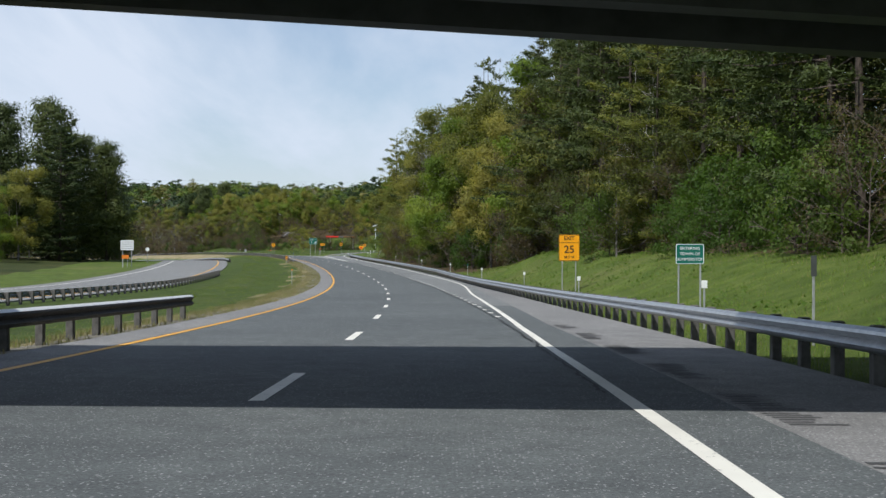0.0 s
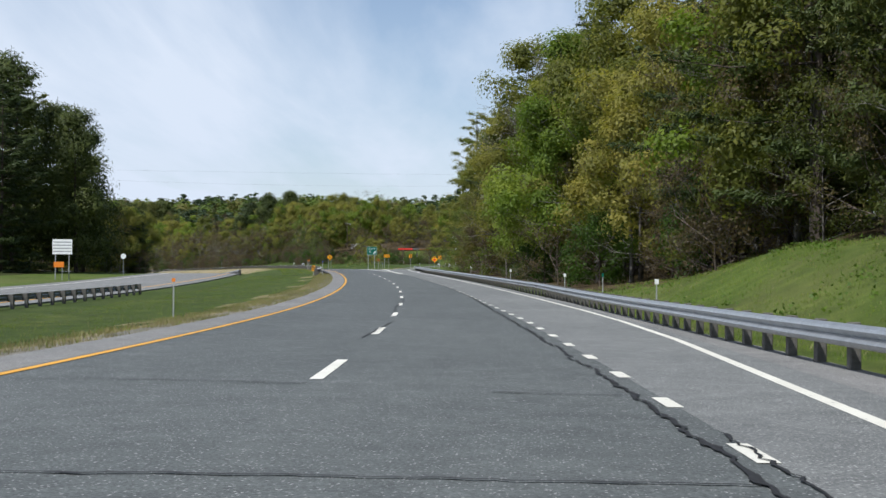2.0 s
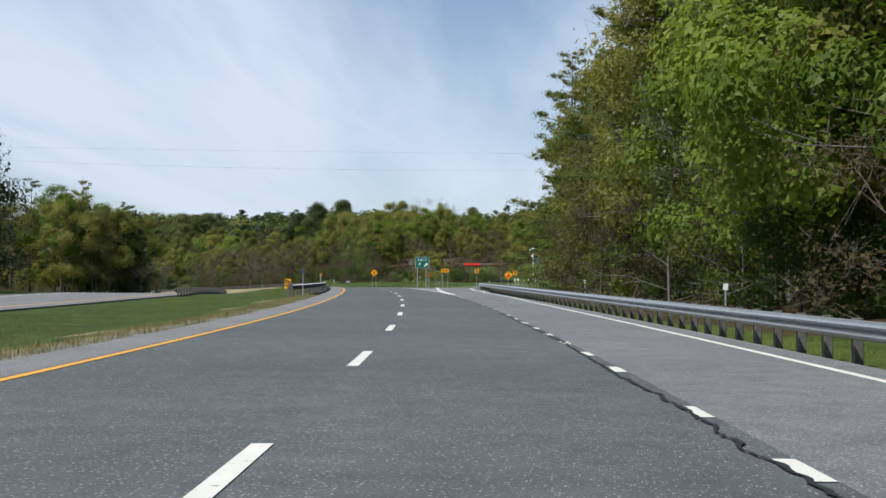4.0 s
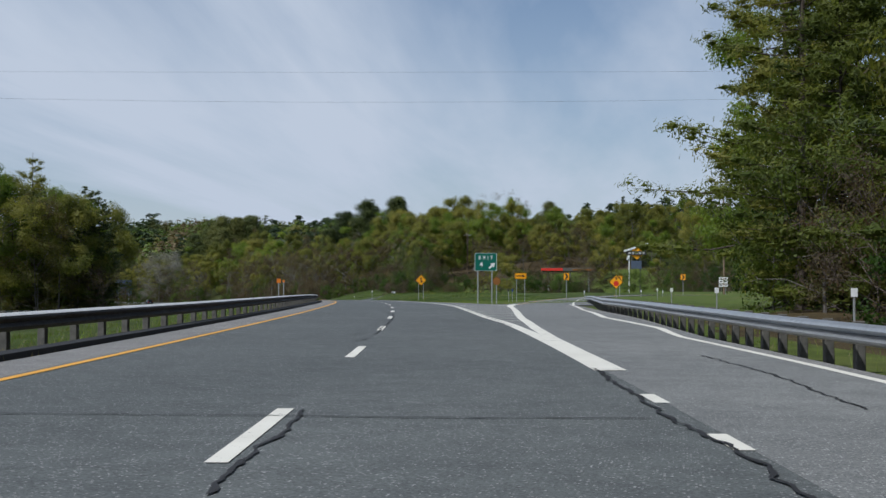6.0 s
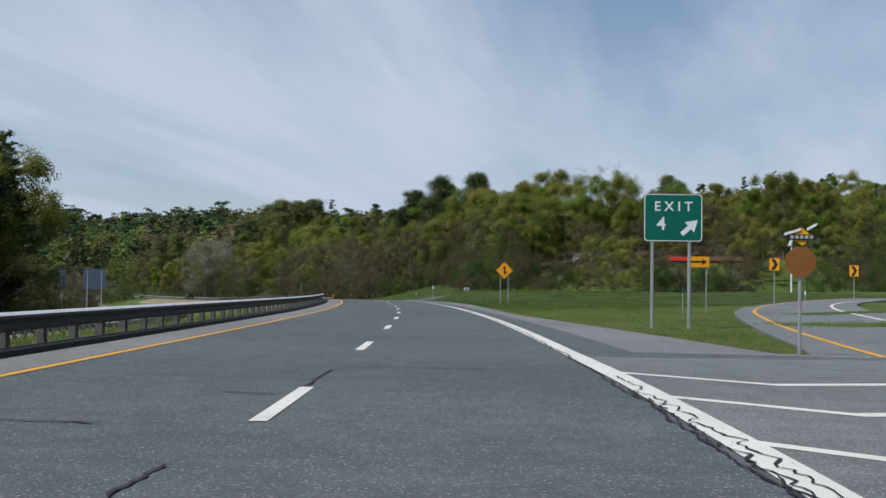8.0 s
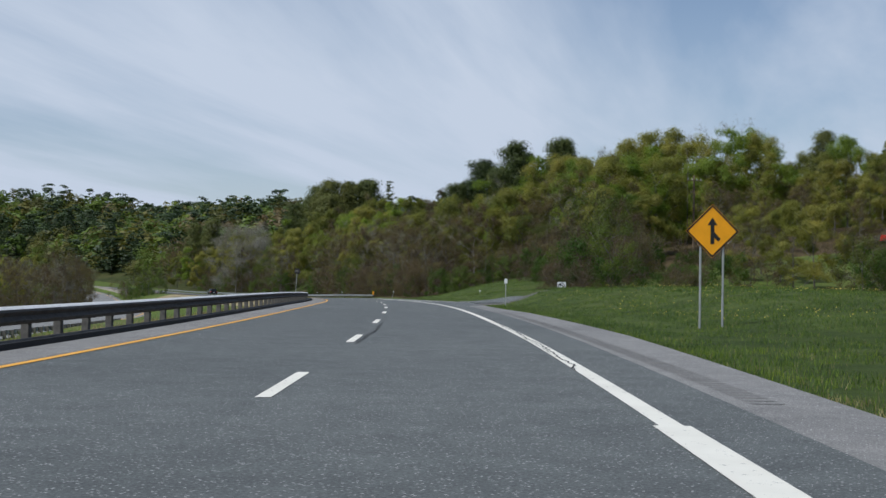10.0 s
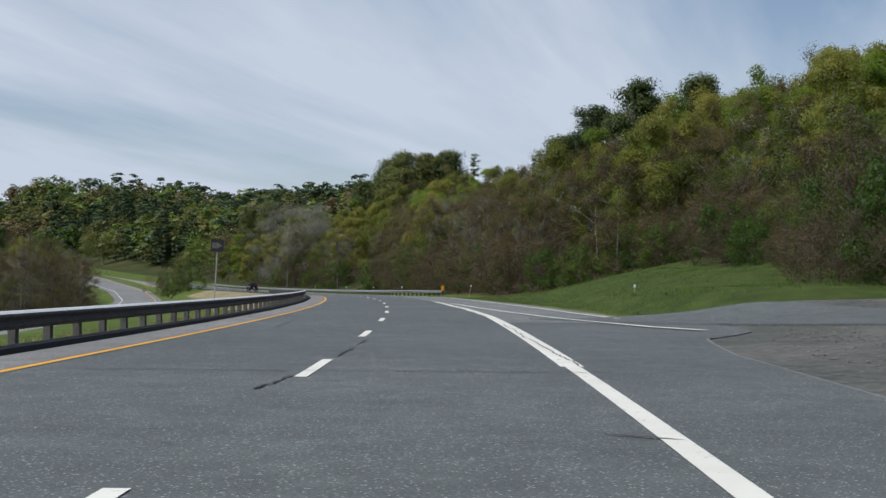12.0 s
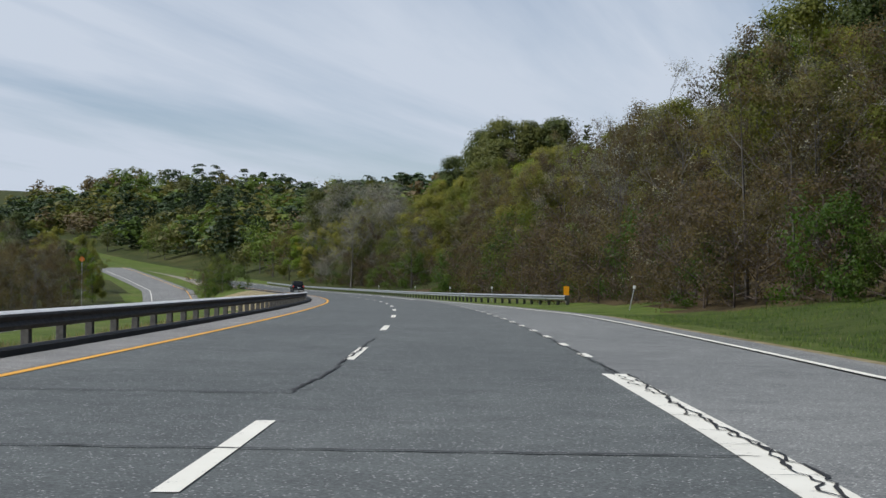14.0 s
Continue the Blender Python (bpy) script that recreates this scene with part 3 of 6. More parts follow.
# southbound carriageway
sb_road = empty("southbound_road", Matrix(), "pale asphalt carriageway beyond the median", "road", kind="structure")
part("driving_lanes", ribbon("sb_lanes", -400, 1300, lambda s: sb_mid(s) - 5.4, lambda s: sb_mid(s) + 5.2, lambda s: sb_drop(s) + 0.02, M_SBROAD), None, sb_road)
for nm, o, mt in (("yellow_line", 3.8, M_YELLOW), ("white_line", -3.7, M_WHITE)):
    ss_ = np.arange(-100, 900, 3.0)
    c_ = sb_mid(ss_) + o
    v_ = np.stack([at(ss_, c_ - 0.09, sb_drop(ss_) + 0.03), at(ss_, c_ + 0.09, sb_drop(ss_) + 0.03)], 1)
    i_ = np.arange(len(ss_) * 2).reshape(-1, 2)
    part(nm, raw_mesh(nm, v_.reshape(-1, 3), np.stack([i_[:-1, 0], i_[:-1, 1], i_[1:, 1], i_[1:, 0]], -1), mt), None, sb_road)

# exit ramp and entry ramp, by their left edge lines
EXIT_S = np.array([209, 216, 233, 250, 264, 275, 281, 289, 303, 315, 324, 330, 333, 334, 333, 330])
EXIT_L = np.array([3.8, 4.25, 5.45, 7.05, 8.8, 10.7, 11.9, 13.6, 17.0, 21.2, 26.5, 33, 42, 54, 70, 100])
ENTRY_S = np.array([396, 397, 398.5, 400.5, 403, 406, 410, 416, 426])
ENTRY_L = np.array([75, 48, 30, 20, 13.4, 9.4, 6.8, 5.1, 4.7])


def glide(a, n):
    """Smooth the corners of a line of places (Catmull-Rom)."""
    a = np.asarray(a, float)
    p = np.concatenate([[2 * a[0] - a[1]], a, [2 * a[-1] - a[-2]]])
    out = []
    for k in range(1, len(p) - 2):
        t = np.linspace(0, 1, n, endpoint=False)[:, None]
        out.append(0.5 * ((2 * p[k]) + (p[k + 1] - p[k - 1]) * t + (2 * p[k - 1] - 5 * p[k] + 4 * p[k + 1] - p[k + 2]) * t ** 2 + (3 * p[k] - p[k - 1] - 3 * p[k + 1] + p[k + 2]) * t ** 3))
    return np.concatenate(out + [a[-1:]])


def ramp_strip(name, line, o0, o1, lift, mat, skirt=0.15):
    """A strip that runs beside a line of (s, lat) places; o0, o1: offsets to its right."""
    d = np.gradient(line, axis=0)
    d /= np.hypot(d[:, 0], d[:, 1])[:, None]
    nrm = np.stack([-d[:, 1], d[:, 0]], 1)
    cols = []
    for o, drop in ((o0, skirt), (o0, 0), ((o0 + o1) / 2, 0), (o1, 0), (o1, skirt)):
        q = line + nrm * o
        cols.append(at(q[:, 0], q[:, 1], height(q[:, 0], q[:, 1]) + lift - drop))
    v = np.stack(cols, 1)
    n, c = v.shape[:2]
    ix = np.arange(n * c).reshape(n, c)
    return raw_mesh(name, v.reshape(-1, 3), np.stack([ix[:-1, :-1], ix[:-1, 1:], ix[1:, 1:], ix[1:, :-1]], -1).reshape(-1, 4), mat)


exit_line = glide(np.stack([EXIT_S, EXIT_L], 1), 10)
first = int(np.argmax(exit_line[:, 0] > 261.8))
exit_far = exit_line[first:]
entry_line = glide(np.stack([ENTRY_S, ENTRY_L], 1), 10)
ramp_out = empty("exit_ramp", Matrix(), "curved single-lane asphalt exit ramp", "road", kind="structure")
part("ramp_lane", ramp_strip("ramp_lane", exit_far, -0.9, 5.0, 0.07, M_EXITLANE), None, ramp_out)
part("yellow_line", ramp_strip("ramp_yellow", exit_far, -0.08, 0.08, 0.082, M_YELLOW, 0.001), None, ramp_out)
part("white_line", ramp_strip("ramp_white", exit_far, 3.65, 3.81, 0.082, M_WHITE, 0.001), None, ramp_out)
ramp_in = empty("entry_ramp", Matrix(), "asphalt entry ramp that joins the highway", "road", kind="structure")
part("ramp_lane", ramp_strip("entry_lane", entry_line[:-22], -2.6, 2.6, 0.08, M_ROAD), None, ramp_in)

# ---------------------------------------------------------------- painted lines
CYCLE, DASH = 12.144, 3.66
for k in range(-3, 52):
    c = 14.746 + CYCLE * k
    part("lane_dash", stripe("lane_dash", float(station(c - DASH / 2)), float(station(c + DASH / 2)), 0.02, 0.16, M_WHITE, step=DASH / 2), None, road)
part("yellow_edge_line", stripe("yellow_edge_line", -100, 1200, -3.84, 0.15, M_YELLOW), None, road)
part("white_edge_line", stripe("white_edge_line", -100, 197, right_line, 0.16, M_WHITE), None, road)
for first_u, last_u in ((39.3, 156.0), (158.4, 226.5)):
    for u in np.arange(first_u, last_u, 3.66):
        a, c, b = (float(q) for q in station(np.array([u - 0.5, u, u + 0.5])))
        part("exit_lane_dash", stripe("exit_lane_dash", a, b, float(np.interp(c, [56, 80, 97, 119, 180, 192], [3.66, 3.72, 3.83, 3.66, 3.62, 3.7])), 0.16, M_WHITE, step=0.5), None, road)
# gore: two broad lines and chevron bars between them


def line_right(s):
    return np.interp(s, [197, 206, 211.5, 216, 223, 231, 237, 250, 266, 285], [6.98, 7.03, 7.5, 7.58, 7.72, 8.3, 8.75, 10.4, 12.5, 16])


part("gore_line_left", stripe("gore_line_left", 195.5, 316, lambda s: np.interp(s, [195.5, 208, 215, 222, 228, 234, 240, 251, 257, 264, 280, 316], [3.74, 3.76, 3.74, 3.56, 3.58, 3.63, 3.7, 3.86, 3.87, 3.77, 3.74, 3.72]), 0.32, M_WHITE), None, road)
part("gore_line_right", stripe("gore_line_right", 195.5, 262, lambda s: np.interp(s, [195.5, 200, 205, 211, 221, 225.4, 231.3, 239.5, 244.6, 250, 257.7, 264], [3.88, 3.9, 3.97, 4.2, 4.74, 5.08, 5.6, 6.34, 6.82, 7.25, 7.95, 8.75]), 0.3, M_WHITE, z=0.012), None, road)
part("ramp_edge_line", stripe("ramp_edge_line", 197, 262.2, lambda s: np.interp(s, exit_line[:, 0], exit_line[:, 1] + 0) * 0 + line_right(s), 0.15, M_WHITE), None, road)
for c in (218.2, 221.5, 225.3, 229.1, 233.0, 236.7, 240.5, 244.1, 247.9, 251.6, 255.2, 258.6):
    a, e = float(np.interp(c, [216, 222, 240, 257], [3.74, 3.58, 3.72, 3.88])), float(np.interp(c, [205, 211, 221, 225.4, 231.3, 239.5, 244.6, 250, 257.7, 264], [3.97, 4.2, 4.74, 5.08, 5.6, 6.34, 6.82, 7.25, 7.95, 8.75])) - 0.05
    m_ = a + (e - a) * 0.42
    d_ = 0.35 * (e - a) + 0.4
    vv = [at(c, a, 0.008), at(c + 0.3, a, 0.008), at(c - d_, m_, 0.008), at(c - d_ + 0.3, m_, 0.008), at(c - d_ * 0.72, e, 0.008), at(c - d_ * 0.72 + 0.3, e, 0.008)]
    part("chevron_bar", raw_mesh("chevron_bar", np.array(vv), [(0, 2, 3, 1), (2, 4, 5, 3)], M_WHITE), None, road)
part("white_edge_line", stripe("white_edge_line", 316, 385, lambda s: np.interp(s, [316, 330, 346, 360, 370, 385], [3.72, 3.7, 3.55, 3.51, 3.48, 3.53]), 0.21, M_WHITE), None, road)
part("merge_line", stripe("merge_line", 385, 446, lambda s: np.interp(s, [385, 393, 401, 410, 417, 425, 432, 440, 446], [3.53, 3.58, 3.67, 3.79, 3.75, 3.73, 3.6, 3.66, 3.63]), 0.33, M_WHITE), None, road)
part("entry_line", stripe("entry_line", 398, 437, lambda s: np.interp(s, [398, 400, 402.4, 406.7, 410.6, 413, 417, 426, 433.6, 438], [7.95, 7.43, 7.05, 6.2, 5.65, 5.47, 5.06, 4.46, 4.22, 3.85]), 0.2, M_WHITE, z=0.03), None, road)
part("entry_edge_line", stripe("entry_edge_line", 408, 560, lambda s: np.interp(s, [408, 416, 420, 435, 446, 475, 530], [7.7, 7.42, 7.38, 7.1, 6.88, 6.95, 3.7]), 0.14, M_WHITE, z=0.03), None, road)
for k in range(15):
    c = 449.9 + 3.28 * k
    part("entry_lane_dash", stripe("entry_lane_dash", c - 0.5, c + 0.5, 3.72, 0.16, M_WHITE, step=0.5), None, road)
part("white_edge_line", stripe("white_edge_line", 530, 1200, 3.66, 0.15, M_WHITE), None, road)

# ---------------------------------------------------------------- guard rails
WAVE = [(-0.155, 0.0), (-0.115, 0.065), (-0.075, 0.085), (-0.045, 0.05), (0.0, 0.0), (0.045, 0.05), (0.075, 0.085), (0.115, 0.065), (0.155, 0.0)]


def guard_rail(name, line, side, label, steel=None, post_gap=2.03, z_mid=0.5, flare_start=False):
    """W-section steel rail on posts; line: (s, lat) places, side: +1 where the road lies to its left."""
    thing = empty(name, Matrix(), label, "guard rail", "guard rails along the highway")
    d = np.gradient(line, axis=0)
    d /= np.hypot(d[:, 0], d[:, 1])[:, None]
    nrm = np.stack([-d[:, 1], d[:, 0]], 1) * side      # away from the road
    base = height(line[:, 0], line[:, 1])
    base = np.where(np.abs(base) < 0.3, -0.02, base)
    cols = []
    prof = [(z, -w) for z, w in WAVE] + [(z, -w + 0.012) for z, w in WAVE[::-1]]
    for z, w in prof:
        q = line + nrm * w
        cols.append(at(q[:, 0], q[:, 1], base + z_mid + z))
    v = np.stack(cols, 1)
    n, c = v.shape[:2]
    ix = np.arange(n * c).reshape(n, c)
    nx = np.roll(ix, -1, axis=1)
    q = np.stack([ix[:-1], nx[:-1], nx[1:], ix[1:]], -1).reshape(-1, 4)
    part("rail_beam", raw_mesh("rail_beam", v.reshape(-1, 3), q, steel or M_STEEL), None, thing)
    # upper lip in a pale steel that paints the sun on the rail's top
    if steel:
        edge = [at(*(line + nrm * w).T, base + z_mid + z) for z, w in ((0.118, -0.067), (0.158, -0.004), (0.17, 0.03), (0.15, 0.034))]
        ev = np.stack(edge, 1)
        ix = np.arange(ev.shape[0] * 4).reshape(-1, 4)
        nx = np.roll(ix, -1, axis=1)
        part("top_edge", raw_mesh("top_edge", ev.reshape(-1, 3), np.stack([ix[:-1], nx[:-1], nx[1:], ix[1:]], -1).reshape(-1, 4), M_SUNLITSTEEL), None, thing, "upper edge coloured pale as if sunlit")
    run = np.concatenate([[0], np.cumsum(np.hypot(np.diff(chain(line[:, 0])), np.diff(wide(line[:, 1]))))])
    for u in np.arange(0.3, run[-1], post_gap):
        s_, l_ = np.interp(u, run, line[:, 0]), np.interp(u, run, line[:, 1])
        dd = np.interp(u, run, nrm[:, 0]), np.interp(u, run, nrm[:, 1])
        q_ = (s_ + dd[0] * 0.2, l_ + dd[1] * 0.2)
        o = part("post", POST_MESH, None, thing)
        g_ = at(q_[0], q_[1], float(np.interp(u, run, base)))
        turn = heading(s_) + math.degrees(math.atan2(-np.interp(u, run, d[:, 1]), np.interp(u, run, d[:, 0])))
        o.matrix_basis = pose(*[float(x) for x in g_], 0, random.uniform(-1.2, 1.2), turn + (180 if side < 0 else 0))
    return thing


pb = bmesh.new()
box(pb, (-0.075, -0.09, -0.5), (0.075, 0.09, 0.66), 0.012)
box(pb, (-0.2, -0.07, 0.34), (-0.076, 0.07, 0.64), 0.01)
POST_MESH = bpy.data.meshes.new("post"); pb.to_mesh(POST_MESH); pb.free(); POST_MESH.materials.append(M_POST)


def line_of(ss, ll, step=1.9):
    s = np.arange(ss[0], ss[-1] + 0.01, step)
    return np.stack([s, np.interp(s, ss, ll)], 1)


guard_rail("guard_rail", line_of([-60, 38.5], [-5.6, -5.6]), -1, "weathered, shade-darkened steel guard rail on stout posts beside the median", M_SHADEDOLDSTEEL)
guard_rail("guard_rail", line_of([189, 200, 214, 560], [-6.6, -6.05, -5.6, -5.55]), -1, "long weathered, shade-darkened steel guard rail along the inner shoulder", M_SHADEDOLDSTEEL)
guard_rail("guard_rail", line_of([-60, 40, 84, 112, 130, 180, 200, 213, 224, 235, 250, 265, 280, 290], [7.0, 6.9, 6.85, 7.3, 7.6, 7.3, 7.45, 7.9, 8.5, 9.25, 11.4, 13.9, 16.4, 18.6]), 1, "galvanised steel guard rail along the exit lane", None, 1.6)
guard_rail("guard_rail", line_of([498, 506, 520, 560, 700], [9.4, 8.4, 7.2, 6.0, 6.0]), 1, "bright galvanised guard rail round the far bend")
guard_rail("guard_rail", line_of([40, 100, 142], [-17.6, -15.8, -14.9]), 1, "guard rail beside the southbound carriageway")
guard_rail("guard_rail", line_of([205, 330, 420], [-14.6, -17.5, -21]), 1, "guard rail beside the southbound carriageway")

# ---------------------------------------------------------------- overbridge whose shade crosses the road
bridge = empty("overbridge", Matrix(), "concrete overbridge on dark steel girders", "bridge", kind="structure")
B0, B1 = 9.85, 18.7


def slab(s0, s1, l0, l1, z0, z1, tilt=-0.045):
    v = [at(s, l, z + tilt * l) for l in (l0, l1) for s in (s0, s1) for z in (z0, z1)]
    return raw_mesh("slab", np.array(v), [(0, 1, 3, 2), (4, 6, 7, 5), (0, 4, 5, 1), (2, 3, 7, 6), (0, 2, 6, 4), (1, 5, 7, 3)], M_CONCRETE)


part("deck", slab(B0, B1, -60, 60, 6.1, 6.35), None, bridge)
for e in (B0, B1 - 0.3):
    part("parapet", slab(e, e + 0.3, -60, 60, 6.354, 6.85), None, bridge)
for k in range(5):
    g = slab(B0 + 0.35 + k * 1.9, B0 + 0.75 + k * 1.9, -24, 24, 4.77, 6.0, -0.065)
    g.materials.clear(); g.materials.append(M_DARKSTEEL)
    part("girder", g, None, bridge)
# abutments and pier stand out of view, added to deepen the bridge's shadow
part("unseen_abutment", slab(B0 + 0.2, B1 - 0.2, 11, 60, -2, 6.08, 0.0), None, bridge)
part("unseen_pier", slab(B0 + 0.6, B1 - 0.6, -9.6, -8.8, -2, 5.1, 0.0), None, bridge)
part("unseen_abutment", slab(B0 + 0.2, B1 - 0.2, -60, -37, -2, 6.08, 0.0), None, bridge)
# bituminous kerb under the inner rail
part("asphalt_kerb", ribbon("asphalt_kerb", 192, 700, lambda s: np.full(np.shape(s), -5.5), lambda s: np.full(np.shape(s), -5.14), 0.09, M_TAR), None, road, "low black asphalt kerb")

# ---------------------------------------------------------------- trees
def unit(a):
    return a / (np.linalg.norm(a, axis=1)[:, None] + 1e-9)


def cards(centres, size, rng, normal=None, loose=0.6, aspect=0.55):
    """Pointed leaf blades at the given places, facing roughly along normal."""
    n = len(centres)
    k = rng.normal(size=(n, 3)) if normal is None else unit(normal) + loose * rng.normal(size=(n, 3))
    k = unit(k)
    a = unit(np.cross(k, rng.normal(size=(n, 3))))
    b = np.cross(k, a)
    sz = (size * rng.uniform(0.6, 1.35, n))[:, None]
    v = np.stack([centres + a * sz, centres - a * sz * 0.6 + b * sz * aspect, centres - a * sz * 0.6 - b * sz * aspect], 1)
    return v.reshape(-1, 3), np.arange(3 * n).reshape(-1, 3)


def tubes(segs, sides):
    """Tapered limbs from (a, b, r0, r1) rows."""
    a, b = np.array([q[0] for q in segs]), np.array([q[1] for q in segs])
    r0, r1 = np.array([q[2] for q in segs])[:, None, None], np.array([q[3] for q in segs])[:, None, None]
    d = unit(b - a)
    ref = np.where((np.abs(d[:, 2]) > 0.8)[:, None], np.array([[0.3, 0.9, 0.1]]), np.array([[0.0, 0.0, 1.0]]))
    u = unit(np.cross(d, ref))
    w = np.cross(d, u)
    ang = np.arange(sides) * 2 * math.pi / sides
    ring = np.cos(ang)[None, :, None] * u[:, None] + np.sin(ang)[None, :, None] * w[:, None]
    v = np.concatenate([a[:, None] + ring * r0, b[:, None] + ring * r1], 1).reshape(-1, 3)
    k = np.arange(sides)
    f = np.stack([k, (k + 1) % sides, sides + (k + 1) % sides, sides + k], 1)
    f = (np.arange(len(segs)) * 2 * sides)[:, None, None] + f[None]
    return v, f.reshape(-1, 4)


def trunk_rows(rng, h, r, lean, n=7):
    z = np.linspace(0, h, n + 1)
    x = lean[0] * z + np.cumsum(np.r_[0, rng.normal(0, 0.012 * h / n, n)])
    y = lean[1] * z + np.cumsum(np.r_[0, rng.normal(0, 0.012 * h / n, n)])
    p = np.stack([x, y, z], 1)
    p[0, 2] = -0.9
    rad = r * (1 - 0.93 * (np.arange(n + 1) / n) ** 0.9)
    rad[0] *= 1.25
    return p, rad


def pine(rng, h, bare, spread, density, needle, tier=0.036, sides=3, taper=0.62, thin=0.3, core=0.2):
    """White pine: tiers of near-level limbs that carry flat plumes of needles; ragged outline, stubs on the lower trunk."""
    p, rad = trunk_rows(rng, h, 0.011 * h + 0.04, rng.normal(0, 0.012, 2))
    segs = [(p[k], p[k + 1], rad[k], rad[k + 1]) for k in range(len(p) - 1)]
    tufts, ups, cores = [], [], []
    z, stub = bare * h, 0.2 * bare * h
    while stub < z:
        a = rng.uniform(0, 6.28)
        c = np.array([np.interp(stub, p[:, 2], p[:, 0]), np.interp(stub, p[:, 2], p[:, 1]), stub])
        ln = rng.uniform(0.5, 2.2)
        segs.append((c, c + np.array([math.cos(a) * ln, math.sin(a) * ln, rng.uniform(-0.5, 0.3)]), 0.028, 0.006))
        stub += rng.uniform(0.35, 1.2)
    side_bias = rng.uniform(0, 6.28)
    while z < h * 0.985:
        q = (z / h - bare) / (1 - bare)
        reach = spread * (1 - q) ** taper * (0.6 + 0.4 * min(1, q * 4)) + 0.4
        c = np.array([np.interp(z, p[:, 2], p[:, 0]), np.interp(z, p[:, 2], p[:, 1]), z])
        for a in rng.uniform(0, 6.28) + np.arange(5) * 1.257 + rng.normal(0, 0.25, 5):
            if rng.random() < 0.14:
                continue
            ln = reach * rng.uniform(0.45, 1.25) * (1 + 0.15 * math.cos(a - side_bias))
            root = c + np.array([0, 0, rng.uniform(-0.5, 0.5) * tier * h])
            lift = ln * (-0.1 + 0.55 * q) + rng.normal(0, 0.3)
            tip = root + np.array([math.cos(a) * ln, math.sin(a) * ln, lift])
            mid = (root + tip) / 2 + np.array([0, 0, -0.05 * ln])
            r0 = 0.009 * ln + 0.012
            segs += [(root, mid, r0, r0 * 0.6), (mid, tip, r0 * 0.6, 0.006)]
            m = max(8, int(ln * density))
            # sprays: tufts of needles along the limb and its side twigs
            nt = max(3, int(ln * 3.2))
            f = rng.uniform(0.2, 1.04, nt) ** 0.8
            tuft = np.where((f < 0.5)[:, None], root + (mid - root) * f[:, None] * 2, mid + (tip - mid) * (f[:, None] - 0.5) * 2)
            wide = (0.08 + 0.4 * ln * np.clip(1.12 - f, 0.08, 0.6)) * rng.uniform(-1, 1, nt)
            tuft = tuft + np.stack([-math.sin(a) * wide, math.cos(a) * wide, rng.normal(0.08, 0.07, nt) - 0.1 * np.abs(wide)], 1)
            j = rng.integers(0, nt, m)
            off = rng.normal(0, 1, (m, 3)) * np.array([0.27, 0.27, 0.13]) * (0.75 + 0.08 * ln)
            tufts.append(tuft[j] + off)
            cores.append(tuft)
            ups.append(unit(off * np.array([1, 1, 2])) + np.array([0.5 * math.cos(a), 0.5 * math.sin(a), 0.55]))
        z += h * tier * rng.uniform(0.7, 1.3) + 0.12
    tufts, ups, cores = np.concatenate(tufts), np.concatenate(ups), np.concatenate(cores)
    v, f = cards(tufts, needle, rng, ups, 0.3, thin)
    cv, cf = clumps(cores, core, rng, 0.42)
    return tubes(segs, sides), (np.concatenate([v, cv]), np.concatenate([f, cf + len(v)]))


